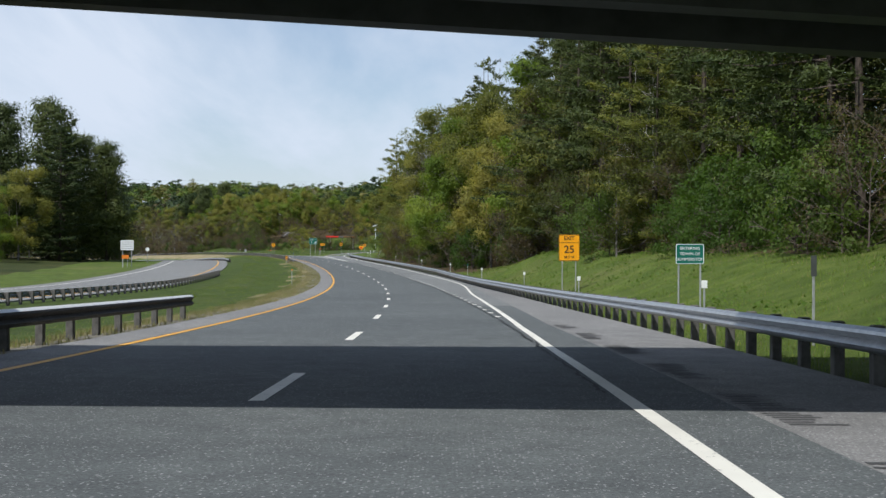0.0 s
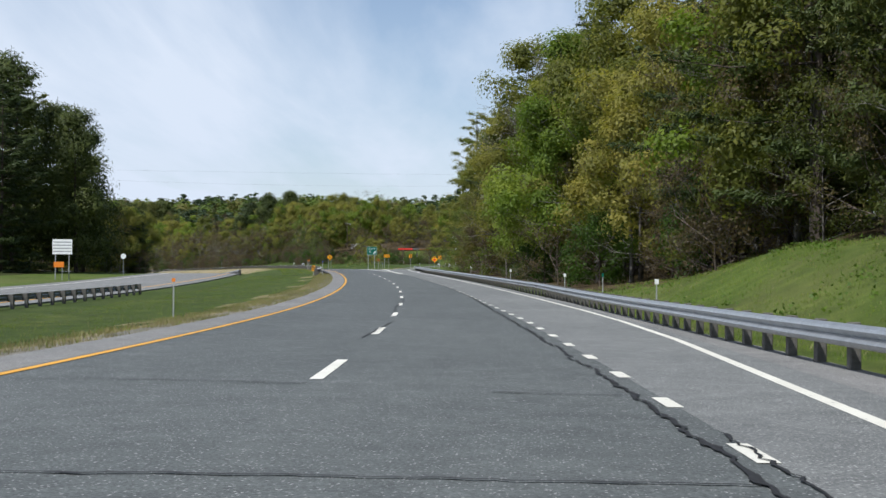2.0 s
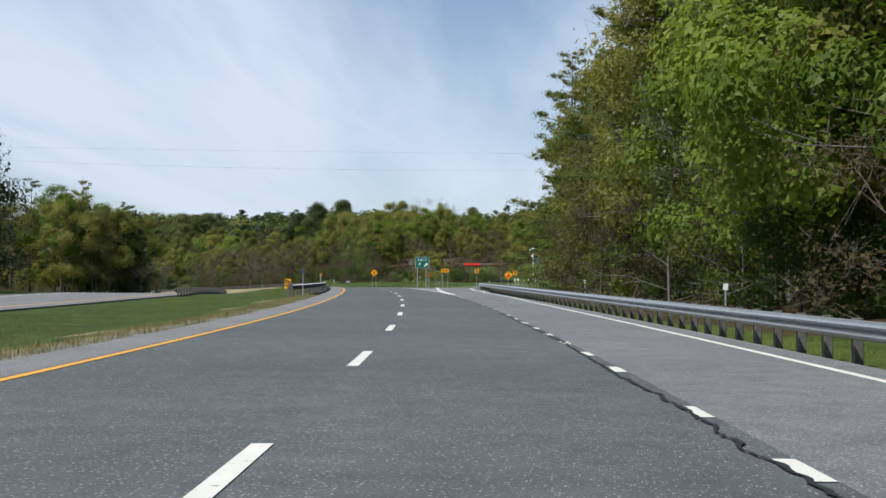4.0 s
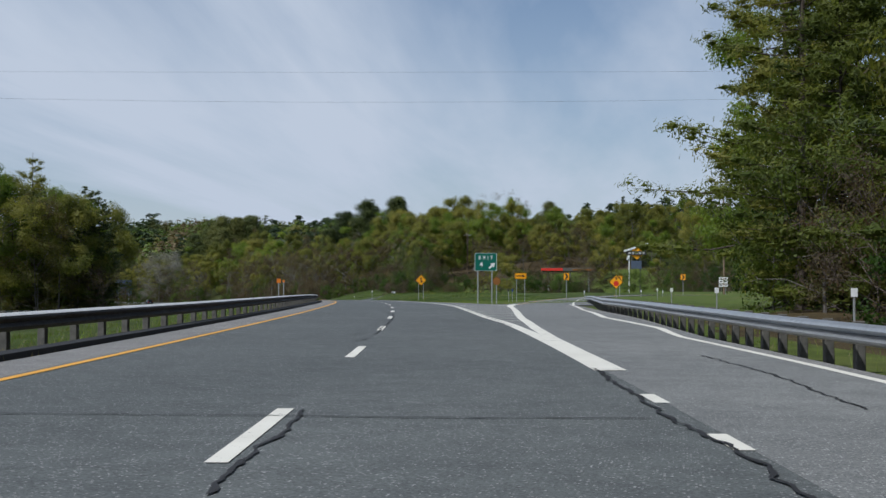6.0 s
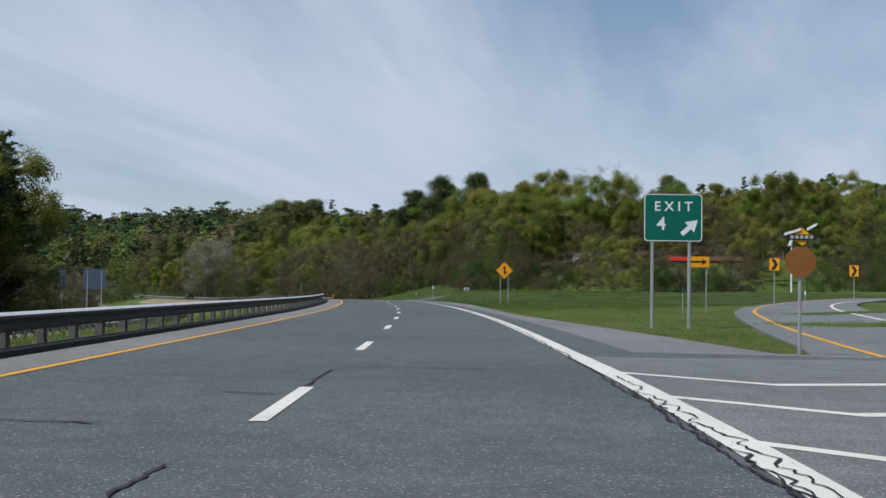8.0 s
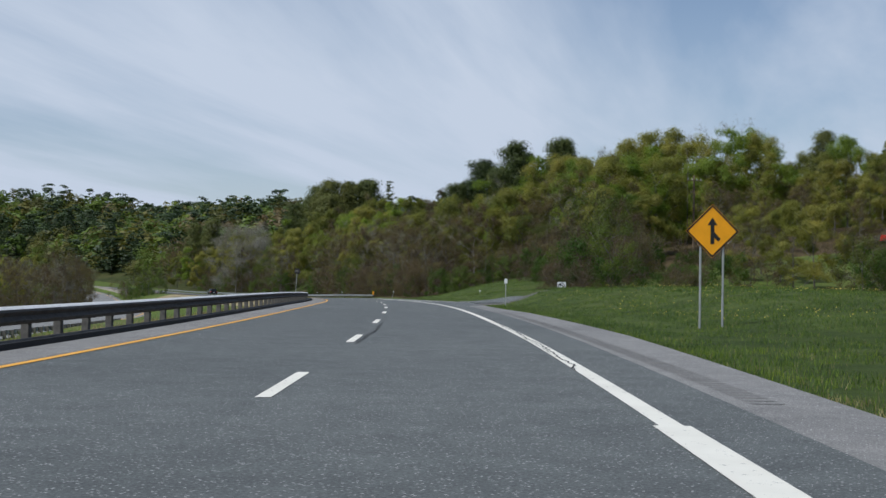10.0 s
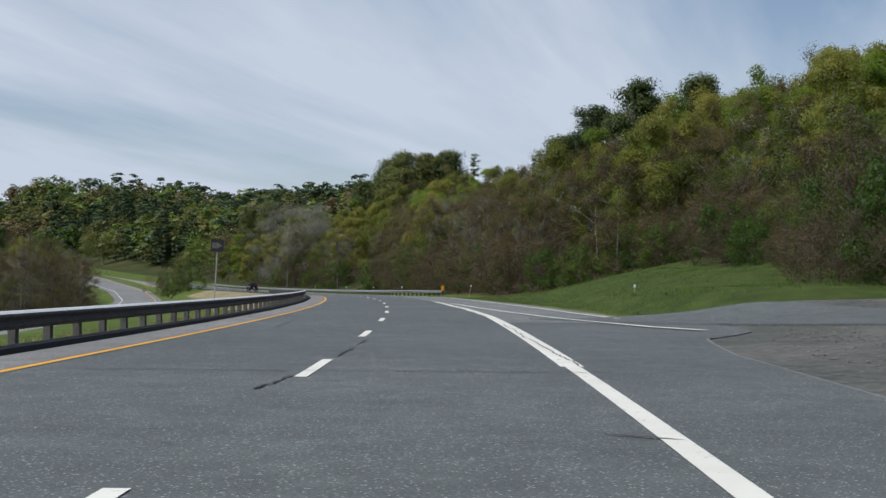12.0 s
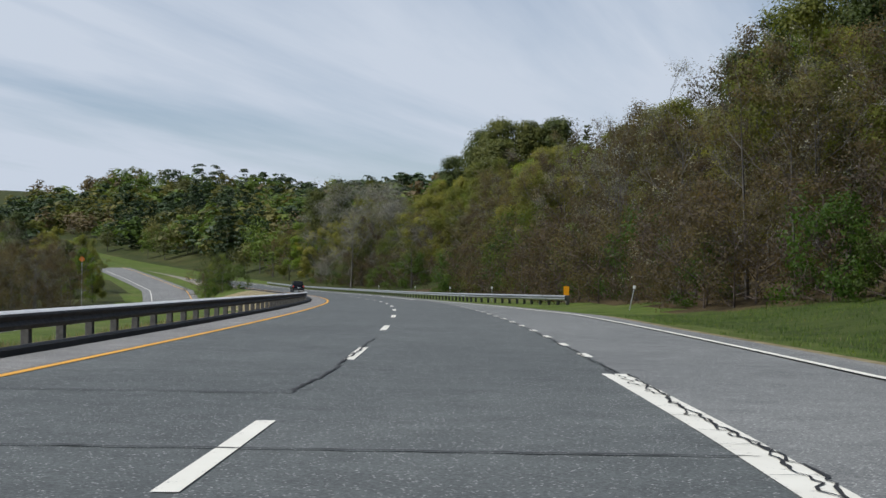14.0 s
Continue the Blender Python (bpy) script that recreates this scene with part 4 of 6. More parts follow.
def broadleaf(rng, h, bare, spread, leaves, size, twiggy, sides=4, depth=4, clump=0.05, girth=0.010, boughs=0):
    """Forked trunk with limbs and twigs; leaves sit loosely round the twig ends, or close over rounded boughs."""
    p, rad = trunk_rows(rng, h * 0.74, girth * h + 0.03, rng.normal(0, 0.03, 2))
    segs = [(p[k], p[k + 1], rad[k], max(rad[k + 1], 0.02)) for k in range(len(p) - 1)]
    ends = []

    def grow(a, d, ln, r, level):
        b = a + d * ln
        segs.append((a, b, r, r * 0.6))
        if level == 0:
            ends.append(b); ends.append(a + (b - a) * 0.5)
            return
        for _ in range(2 + (rng.random() < 0.5)):
            t = d + rng.normal(0, 0.5, 3) + np.array([0, 0, 0.16])
            grow(a + d * ln * rng.uniform(0.55, 1.0), t / np.linalg.norm(t), ln * rng.uniform(0.58, 0.8), r * 0.58, level - 1)

    nlimb = 11
    for k in range(nlimb):
        q = bare + (1 - bare) * k / (nlimb - 1)
        z = q * h * 0.74
        c = np.array([np.interp(z, p[:, 2], p[:, 0]), np.interp(z, p[:, 2], p[:, 1]), z])
        a = k * 2.4 + rng.normal(0, 0.4)
        d = np.array([math.cos(a), math.sin(a), 0.3 + 0.95 * q ** 1.5])
        d /= np.linalg.norm(d)
        ln = spread * (0.6 - 0.3 * abs(q - 0.5)) * rng.uniform(0.75, 1.2)
        grow(c, d, ln, 0.014 + 0.009 * ln, depth - 1)
    ends = np.array(ends)
    mid = np.array([p[-1, 0], p[-1, 1], h * 0.5])
    pick = ends[rng.integers(0, len(ends), leaves)]
    off = rng.normal(0, clump * spread + 0.09, (leaves, 3)) * np.array([1, 1, 0.8])
    at_ = pick + off
    if boughs:
        out = np.linalg.norm((ends - ends.mean(0)) * np.array([1, 1, 0.7]), axis=1)
        inner = ends[out < np.quantile(out, 0.86)]
        hub = inner[rng.choice(len(inner), boughs, replace=False)]
        rad = spread * rng.uniform(0.13, 0.27, boughs)
        j = rng.choice(boughs, leaves, p=rad ** 2 / np.sum(rad ** 2))
        off = unit(rng.normal(size=(leaves, 3)) + np.array([0, 0, 0.35])) * np.array([1, 1, 0.8])
        at_ = hub[j] + off * rad[j][:, None] * (1 - 0.55 * rng.random(leaves)[:, None] ** 2.2 + rng.normal(0, 0.15, (leaves, 1)))
    leaf = cards(at_, size, rng, unit(off) + 0.6 * unit(at_ - mid) + np.array([0, 0, 0.3]), 0.28, 0.6)
    for e in ends[rng.integers(0, len(ends), twiggy)] if twiggy else ():
        d = rng.normal(0, 1, 3) + np.array([0, 0, 0.9])
        segs.append((e, e + d / np.linalg.norm(d) * rng.uniform(0.3, 0.9) * (0.3 + spread * 0.12), 0.011, 0.003))
    return tubes(segs, sides if depth < 3 else 3), leaf


OCTA = np.array([[1, 0, 0], [-1, 0, 0], [0, 1, 0], [0, -1, 0], [0, 0, 1], [0, 0, -1.0]])
OCTA_F = np.array([[0, 2, 4], [2, 1, 4], [1, 3, 4], [3, 0, 4], [2, 0, 5], [1, 2, 5], [3, 1, 5], [0, 3, 5]])


def clumps(centres, size, rng, flat=0.75):
    """Small uneven leaf clumps: each one is an eight-sided lump, turned and dented by chance."""
    n = len(centres)
    a = rng.uniform(0, 6.28, n)
    c, k = np.cos(a)[:, None], np.sin(a)[:, None]
    o = OCTA[None] * rng.uniform(0.55, 1.45, (n, 6, 1)) * (size * rng.uniform(0.6, 1.4, n))[:, None, None]
    v = np.stack([o[..., 0] * c - o[..., 1] * k, o[..., 0] * k + o[..., 1] * c, o[..., 2] * flat], -1) + centres[:, None]
    return v.reshape(-1, 3), (np.arange(n) * 6)[:, None, None].repeat(8, 1).reshape(-1, 1) + np.tile(OCTA_F, (n, 1))


def puffs(rng, h, w, n, size, cone, k=22, thin=0.62, ragged=0.13):
    """The crown of a tree on the far hills: leaf sprays over the swells of its boughs."""
    if cone:
        q = rng.uniform(0.05, 0.92, k) ** 0.9
        reach = w * (1 - q ** 2.0) ** 0.7 * rng.uniform(0.1, 0.85, k) ** 0.7 * rng.uniform(0.75, 1.1, k)
        a = rng.uniform(0, 6.28, k)
        c = np.stack([np.cos(a) * reach, np.sin(a) * reach, q * h], 1)
        rad = (w * (0.2 + 0.14 * (1 - q)) * rng.uniform(0.8, 1.25, k))[:, None] * np.array([1, 1, 0.55])
    else:
        d = unit(rng.normal(size=(k, 3)))
        c = d * np.array([w * 0.64, w * 0.64, h * 0.36]) * rng.uniform(0.4, 1.05, (k, 1)) + np.array([0, 0, h * 0.5])
        rad = (w * rng.uniform(0.22, 0.42, k))[:, None] * np.array([1, 1, 0.85])
    j = rng.integers(0, k, n)
    d = unit(rng.normal(size=(n, 3)) + np.array([0, 0, 0.3]))
    pt = c[j] + d * rad[j] * rng.uniform(0.98 - ragged, 0.99 + ragged, (n, 1))
    return cards(pt, size, rng, d + 0.5 * unit(pt - np.array([0, 0, h * 0.45])) + np.array([0, 0, 0.2]), 0.2, thin)


TREES, used = {}, set()


def tree_kind(key, name, made, bark, leaf, label, category="tree"):
    (tv, tf), (lv, lf) = made
    thing = empty(name, pose(0, 0, -500), label, category)
    part("trunk", raw_mesh("trunk", tv, tf, bark, None, True), None, thing)
    part("crown", raw_mesh("crown", lv, lf, leaf), None, thing)
    TREES.setdefault(key, []).append(thing)


rng = np.random.default_rng(7)
for k in range(4):
    tree_kind("pine_near", "pine_tree", pine(rng, 23 + k, 0.09 + 0.06 * k, 5.8, 85, 0.175, 0.068, 3, 0.62, 0.2), M_BARKPINE, M_PINE, "tall dark white pine with dead stubs on its lower trunk")
for k in range(3):
    tree_kind("pine_back", "pine_tree", pine(rng, 22 + 2 * k, 0.12, 5.6, 14, 0.36, 0.07, 3), M_BARKPINE, M_PINE, "tall dark white pine deep in the wood")
for k in range(3):
    tree_kind("pine_full", "pine_tree", pine(rng, 23 + 1.5 * k, 0.03, 6.6, 40, 0.27, 0.031, 3, 0.5, 0.22, 0.3), M_BARKPINE, M_PINE, "broad dark white pine with layered limbs")
for k in range(4):
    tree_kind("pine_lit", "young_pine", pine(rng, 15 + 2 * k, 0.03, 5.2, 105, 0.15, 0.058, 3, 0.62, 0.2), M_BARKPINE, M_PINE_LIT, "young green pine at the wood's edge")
for k in range(4):
    pp, pr = trunk_rows(rng, 22 + 1.5 * k, 0.3, rng.normal(0, 0.012, 2))
    stem = tubes([(pp[j], pp[j + 1], pr[j], pr[j + 1]) for j in range(len(pp) - 1)], 5)
    tree_kind("pine_dense", "pine_tree", (stem, puffs(rng, 22.5 + 1.5 * k, 7.0, 21000, 0.24, True, 120, 0.5, 0.5)), M_BARKPINE, M_PINE, "broad dense dark pine with rounded boughs")
tree_kind("grey_dome", "grey_tree", broadleaf(rng, 19, 0.08, 8.5, 15000, 0.1, 900, boughs=90), M_BARKGREY, M_GREYBUD, "broad rounded pale-grey tree hardly in bud")
tree_kind("spruce", "spruce_tree", pine(rng, 22, 0.1, 3.2, 34, 0.24, 0.035), M_BARKPINE, M_PINE, "narrow pointed spruce above the wood", "tree")
for k in range(4):
    tree_kind("lime", "leafy_tree", broadleaf(rng, 16 + k, 0.05, 6.2, 21000, 0.15, 60, boughs=84), M_BARKGREY, M_LIME, "broadleaf tree in fresh yellow-green leaf")
for k in range(4):
    tree_kind("olive", "budding_tree", broadleaf(rng, 17 + k, 0.06, 6.0, 18500, 0.142, 120, boughs=80), M_BARKGREY, M_OLIVE, "olive-green tree with opening buds")
for k in range(4):
    tree_kind("rust", "maple_tree", broadleaf(rng, 16 + k, 0.08, 5.6, 7500, 0.1, 420, clump=0.06), M_BARKGREY, M_RUST, "slender tree hazed with reddish-brown buds")
for k in range(3):
    tree_kind("bare", "bare_tree", broadleaf(rng, 17 + k, 0.15, 5.5, 2200, 0.08, 900), M_BARKGREY, M_PALEBUD, "nearly bare grey tree with fine twigs")
for k in range(3):
    tree_kind("dead", "dead_tree", broadleaf(rng, 19 + k, 0.2, 4.6, 6, 0.05, 160, 4, 3, 0.05, 0.006), M_BARKPALE, M_PALEBUD, "dead bleached tree with broken bare limbs")
for k in range(3):
    tree_kind("shrub", "shrub", broadleaf(rng, 3.4 + 0.6 * k, 0.03, 3.0, 3800, 0.1, 40, 4, 3, 0.07), M_TWIG, M_SHRUB, "leafy green roadside shrub", "shrub")
for k in range(3):
    tree_kind("brush", "brush", broadleaf(rng, 3.5 + k, 0.03, 3.4, 2600, 0.075, 500, 4, 3, 0.08), M_TWIG, M_RUST, "brown budding brush at the wood's edge", "shrub")
for k in range(3):
    tree_kind("sapling", "sapling", broadleaf(rng, 7 + k, 0.06, 3.8, 4200, 0.1, 80, 4, 3, 0.07), M_BARKGREY, M_MIXED, "slender sapling in fresh leaf", "tree")


def plant(key, s, lat, scale=1.0, squash=1.0, sink=0.25):
    base = TREES[key][int(rng.integers(len(TREES[key])))]
    g = ground_at(s, lat)
    m = Matrix.Translation((g.x, g.y, g.z - sink)) @ Matrix.Rotation(rng.uniform(0, 6.28), 4, "Z") @ Matrix.Diagonal((GROW * scale, GROW * scale, GROW * scale * squash, 1))
    if base.name not in used:
        used.add(base.name)
        base.matrix_basis = m
        return base
    ob = copy_thing(base, m)
    ob.matrix_basis = m
    return ob


LOT = at(410, 62)


def in_lot(w):
    """Open ground before the tall station sign."""
    dx, dy = -23 - LOT[0], 245 - LOT[1]
    n = math.hypot(dx, dy)
    u, v = w[0] - LOT[0], w[1] - LOT[1]
    return -4 < (u * dx + v * dy) / n < 40 and abs(u * dy - v * dx) / n < 5.5


def places(count, s0, s1, lat0, lat1, gap):
    done, tries = [], 0
    while len(done) < count and tries < count * 30:
        tries += 1
        s = rng.uniform(s0, s1)
        a, b = (lat0(s) if callable(lat0) else lat0), (lat1(s) if callable(lat1) else lat1)
        l = rng.uniform(a, b)
        if 404 < s < 460 and (abs(l - 2 - (s - 352) * 0.421) < 3.0 and s < 437 or abs(l - 2 - (s - 352) * 0.387) < 3.4):
            continue            # open strip towards the house and the pole
        if 360 < s < 425 and l > 42 and in_lot(at(s, l)):
            continue
        if not any((s - x) ** 2 + (l - y) ** 2 < gap * gap for x, y in done):
            done.append((s, l))
    return done


def scatter(count, s0, s1, lat0, lat1, kinds, smin, smax, gap=2.2):
    """Plant trees at random places between two offset lines; kinds: (key, weight)."""
    keys, w = zip(*kinds)
    w = np.array(w, float) / sum(w)
    for s, l in places(count, s0, s1, lat0, lat1, gap):
        plant(keys[int(rng.choice(len(keys), p=w))], s, l, rng.uniform(smin, smax), rng.uniform(0.9, 1.12))


def sl_of(x, y):
    """(s, lat) of a world place."""
    d = S_AX < 1800
    j = int(np.argmin((AX[d] - x) ** 2 + (AY[d] - y) ** 2))
    h = HEAD[d][j]
    return S_AX[d][j], plan_lat((x - AX[d][j]) * math.cos(h) + (y - AY[d][j]) * math.sin(h))


def wood_a(s):
    return float(np.interp(s, [-60, 20, 60, 100, 125, 150, 175, 200, 215, 228, 245], [19, 18, 17.5, 17, 16, 14, 13.2, 13.6, 15.5, 18.5, 20]))


# wood on the bank by the exit lane: front rows, then deeper
scatter(44, 22, 128, lambda s: wood_a(s), lambda s: wood_a(s) + 6, [("pine_near", 7), ("pine_lit", 2.0), ("olive", 1.0), ("rust", 0.8), ("dead", 0.5)], 0.88, 1.12, 2.6)
scatter(34, 22, 150, lambda s: wood_a(s) + 6, lambda s: wood_a(s) + 14, [("pine_near", 5), ("pine_back", 2), ("rust", 0.7)], 1.0, 1.2, 3.0)
scatter(52, 22, 180, lambda s: wood_a(s) + 14, lambda s: wood_a(s) + 40, [("pine_back", 5)], 1.0, 1.3, 3.6)
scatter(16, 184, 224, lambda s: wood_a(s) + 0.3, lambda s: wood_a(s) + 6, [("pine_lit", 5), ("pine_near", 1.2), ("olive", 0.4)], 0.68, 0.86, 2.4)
scatter(30, 118, 184, lambda s: wood_a(s) + 0.5, lambda s: wood_a(s) + 6.5, [("lime", 2.0), ("pine_lit", 2.2), ("olive", 4.5), ("rust", 0.8), ("pine_near", 1)], 0.85, 1.1, 2.4)
for s, l, k, sc in ((172, 16, "bare", 1.1), (177, 17, "bare", 1.15), (168, 15.5, "bare", 1.0), (164, 17, "rust", 1.1), (158, 16.5, "olive", 1.15)):
    plant(k, s, l, sc)
scatter(30, 140, 226, lambda s: wood_a(s) + 6.5, lambda s: wood_a(s) + 14, [("pine_near", 3), ("bare", 1), ("olive", 1.8), ("rust", 1)], 0.95, 1.15, 3)
scatter(26, 150, 232, lambda s: wood_a(s) + 14, lambda s: wood_a(s) + 34, [("pine_back", 3), ("olive", 1)], 1.0, 1.2, 3.6)
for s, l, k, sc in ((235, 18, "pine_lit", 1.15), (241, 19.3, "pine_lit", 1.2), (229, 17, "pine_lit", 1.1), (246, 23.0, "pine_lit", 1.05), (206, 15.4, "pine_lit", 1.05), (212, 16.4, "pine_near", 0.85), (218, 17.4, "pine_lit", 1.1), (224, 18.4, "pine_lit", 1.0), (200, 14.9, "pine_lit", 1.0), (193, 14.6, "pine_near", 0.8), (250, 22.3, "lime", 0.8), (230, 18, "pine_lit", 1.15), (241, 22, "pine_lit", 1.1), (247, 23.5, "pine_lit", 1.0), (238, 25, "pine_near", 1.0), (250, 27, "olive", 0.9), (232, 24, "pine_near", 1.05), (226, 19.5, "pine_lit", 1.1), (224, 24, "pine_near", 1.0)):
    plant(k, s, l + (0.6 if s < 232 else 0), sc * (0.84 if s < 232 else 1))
scatter(40, 100, 250, lambda s: wood_a(s) - 2.4, lambda s: wood_a(s) + 1.5, [("shrub", 1), ("brush", 1.3), ("sapling", 1)], 0.6, 1.1, 1.6)
scatter(64, 16, 112, lambda s: wood_a(s) - 2.2, lambda s: wood_a(s) + 7, [("shrub", 1.6), ("brush", 1), ("sapling", 1.2)], 0.55, 0.95, 1.7)
# left pines by the southbound carriageway
for s, l, k, sc in ((217, -34.6, "pine_dense", 0.8), (225, -34.9, "pine_dense", 0.85), (213, -41.6, "pine_full", 1.0), (226, -45.1, "pine_dense", 1.1), (233, -39.4, "pine_dense", 0.95), (241, -43.8, "pine_full", 1.0), (219, -54.6, "pine_dense", 1.1), (236, -53.0, "pine_dense", 1.05), (205, -41.2, "pine_full", 0.85), (210, -50.4, "pine_dense", 1.0), (227, -59.1, "pine_dense", 1.1), (198, -46.6, "olive", 0.8), (197, -49.9, "lime", 0.6)):
    plant(k, s, l, sc)
scatter(14, 120, 190, -66, -50, [("olive", 2), ("lime", 1), ("rust", 1)], 0.5, 0.7, 3)
for s, l, k, sc in ((352, -29.2, "olive", 0.8), (356, -32.0, "lime", 0.85), (363, -34.0, "pine_lit", 0.8), (348, -33.8, "rust", 0.85), (356, -39.6, "olive", 0.95), (348, -40.1, "lime", 0.85), (367, -39.8, "olive", 0.95), (358, -45.2, "pine_near", 0.8), (343, -38.6, "olive", 0.85), (344, -46.8, "rust", 0.9), (352, -51.4, "rust", 0.95), (357, -26.3, "olive", 0.75), (372, -34.9, "rust", 0.85), (365, -49.1, "olive", 0.95), (361, -28.0, "sapling", 1.0), (353, -26.7, "sapling", 1.0), (344, -32.9, "sapling", 1.1), (366, -31.0, "olive", 0.75), (371, -31.5, "lime", 0.7), (376, -33.0, "olive", 0.7), (380, -36.0, "pine_lit", 0.8), (384, -40.0, "olive", 0.85), (362, -36.5, "pine_lit", 0.95), (350, -37.0, "pine_lit", 0.95), (374, -40.0, "olive", 0.9)):
    plant(k, s, l - 5, sc * 1.12)
scatter(20, 300, 350, -85, -54, [("lime", 1), ("olive", 3), ("rust", 2)], 0.65, 0.9, 3.4)
scatter(14, 255, 310, -75, -52, [("olive", 2), ("lime", 1), ("pine_back", 1)], 0.6, 0.85, 4)
# wood's edge past the entry ramp
def wood_b(s):
    return float(np.interp(s, [405, 412, 420, 440, 455, 466, 478, 500, 570], [20, 17.5, 19, 21, 22, 19, 11.5, 10.5, 10.5]))


scatter(84, 456, 572, lambda s: wood_b(s) + 2.5, lambda s: wood_b(s) + 16, [("rust", 6), ("olive", 1.1), ("bare", 3), ("lime", 0.2), ("dead", 0.6)], 0.46, 0.72, 2.3)
scatter(60, 448, 572, wood_b, lambda s: wood_b(s) + 2.8, [("brush", 4), ("shrub", 0.6), ("sapling", 0.3)], 0.55, 1.0, 1.7)
scatter(60, 407, 458, wood_b, lambda s: wood_b(s) + 12, [("brush", 3.4), ("sapling", 1), ("shrub", 1)], 0.55, 0.95, 1.9)
scatter(34, 407, 458, lambda s: wood_b(s) + 6, 40, [("rust", 2), ("olive", 1.4), ("sapling", 1), ("brush", 1)], 0.32, 0.5, 2.4)
scatter(56, 335, 404, lambda s: float(np.interp(s, [335, 400], [60, 34])), lambda s: float(np.interp(s, [335, 400], [88, 66])), [("brush", 3), ("shrub", 1.5), ("sapling", 0.6)], 0.5, 0.8, 2.2)
scatter(40, 440, 610, lambda s: -66, lambda s: float(np.interp(s, [440, 470, 520, 600], [-38, -37, -38, -41])), [("brush", 3), ("rust", 1), ("olive", 0.8), ("shrub", 1), ("sapling", 1)], 0.4, 0.65, 3)

scatter(18, 438, 474, lambda s: wood_b(s) - 1.6, lambda s: wood_b(s) + 0.6, [("brush", 2), ("shrub", 1)], 0.4, 0.75, 1.8)
for s, l, k, sc in ((480, 31, "lime", 0.5), (479, 36, "lime", 0.62), (478, 41, "olive", 0.8), (476, 45, "lime", 0.82), (474, 49, "olive", 0.8), (473, 53, "lime", 0.75), (486, 46, "olive", 0.85), (485, 54, "lime", 0.8), (470, 57, "olive", 0.7), (488, 38, "olive", 0.6), (492, 33, "lime", 0.5)):
    plant(k, s, l, sc)
scatter(46, 384, 428, lambda s: float(np.interp(s, [384, 400, 428], [44, 36, 40])), 84, [("brush", 3), ("shrub", 1.2), ("sapling", 0.7)], 0.5, 0.9, 2.2)
for k in range(46):
    s_ = rng.uniform(408, 452)
    plant(("brush", "shrub", "brush", "sapling")[k % 4], s_, 2 + (s_ - 352) * rng.uniform(0.375, 0.435), rng.uniform(0.24, 0.38) * (0.6 if k % 4 == 3 else 1))
scatter(26, 406, 446, lambda s: wood_b(s) - 2.2, lambda s: wood_b(s) + 0.8, [("brush", 2), ("shrub", 1)], 0.3, 0.6, 1.6)
scatter(14, 452, 480, lambda s: wood_b(s) + 7, lambda s: wood_b(s) + 20, [("lime", 2), ("rust", 2), ("olive", 3)], 0.55, 0.72, 2.4)
scatter(60, 612, 700, lambda s: 13.2, lambda s: 19.5, [("brush", 4), ("shrub", 1), ("sapling", 1)], 0.55, 1.0, 2.0)
scatter(46, 536, 608, lambda s: sb_mid(s) - 12.5, lambda s: sb_mid(s) - 6.8, [("brush", 2), ("rust", 2.4), ("bare", 1.4)], 0.42, 0.62, 1.9)
for s, l, k, sc in ((354, -31.7, "pine_full", 0.6), (360, -33.8, "pine_full", 0.7), (352, -40.0, "pine_full", 0.7), (348, -36.0, "olive", 0.8), (357, -29.4, "shrub", 1.0), (348, -30.6, "brush", 1.0), (354, -34.9, "brush", 1.1)):
    plant(k, s, l, sc)
# tall pines over the far wood
for s, l, sc in ((697, 45, 0.95), (691, 49, 1.05), (684, 50, 1.1), (681, 55, 1.1), (686, 59, 1.15), (680, 62, 1.1), (690, 65, 1.1), (694, 55, 1.0), (676, 48, 0.95), (700, 51, 1.0),
                 (536, 32, 0.72), (540, 36, 0.78), (546, 40, 0.9), (541, 45, 0.9), (544, 55.6, 1.0), (552, 50, 0.95), (534, 40, 0.75), (556, 61, 0.9), (718, 25, 0.8), (724, 21, 0.75), (729, 28, 0.8)):
    plant("pine_dense", s, l, sc)
for s, l, sc in ((705, 79.6, 1.15), (627, 60.3, 0.85), (581, 160, 1.1)):
    plant("spruce", s, l, sc)
for s, l, k, sc in ((527, 36.6, "lime", 0.8), (522, 41, "lime", 0.9), (516, 45, "olive", 0.9), (530, 47, "lime", 0.85), (506, 58.6, "olive", 1.0), (512, 54, "olive", 0.95), (500, 62, "olive", 1.0), (519, 58, "lime", 0.9), (496, 52, "olive", 0.85), (495, 70, "lime", 0.95), (488, 66, "olive", 0.9), (508, 66, "bare", 1.05), (501, 72, "bare", 1.05)):
    plant(k, s, l, sc)
for s, l, k, sc in ((556, -39, "brush", 1.4), (566, -40, "rust", 0.5), (574, -42, "bare", 0.6), (582, -41, "rust", 0.55), (570, -47, "bare", 0.65), (590, -44, "rust", 0.6), (597, -41, "brush", 1.5), (560, -45, "rust", 0.55),
                    (527, -38, "rust", 0.4), (522, -42, "brush", 1.3), (533, -42, "bare", 0.5), (540, -46, "rust", 0.5), (519, -49, "olive", 0.5), (508, -45, "brush", 1.4)):
    plant(k, s, l, sc)

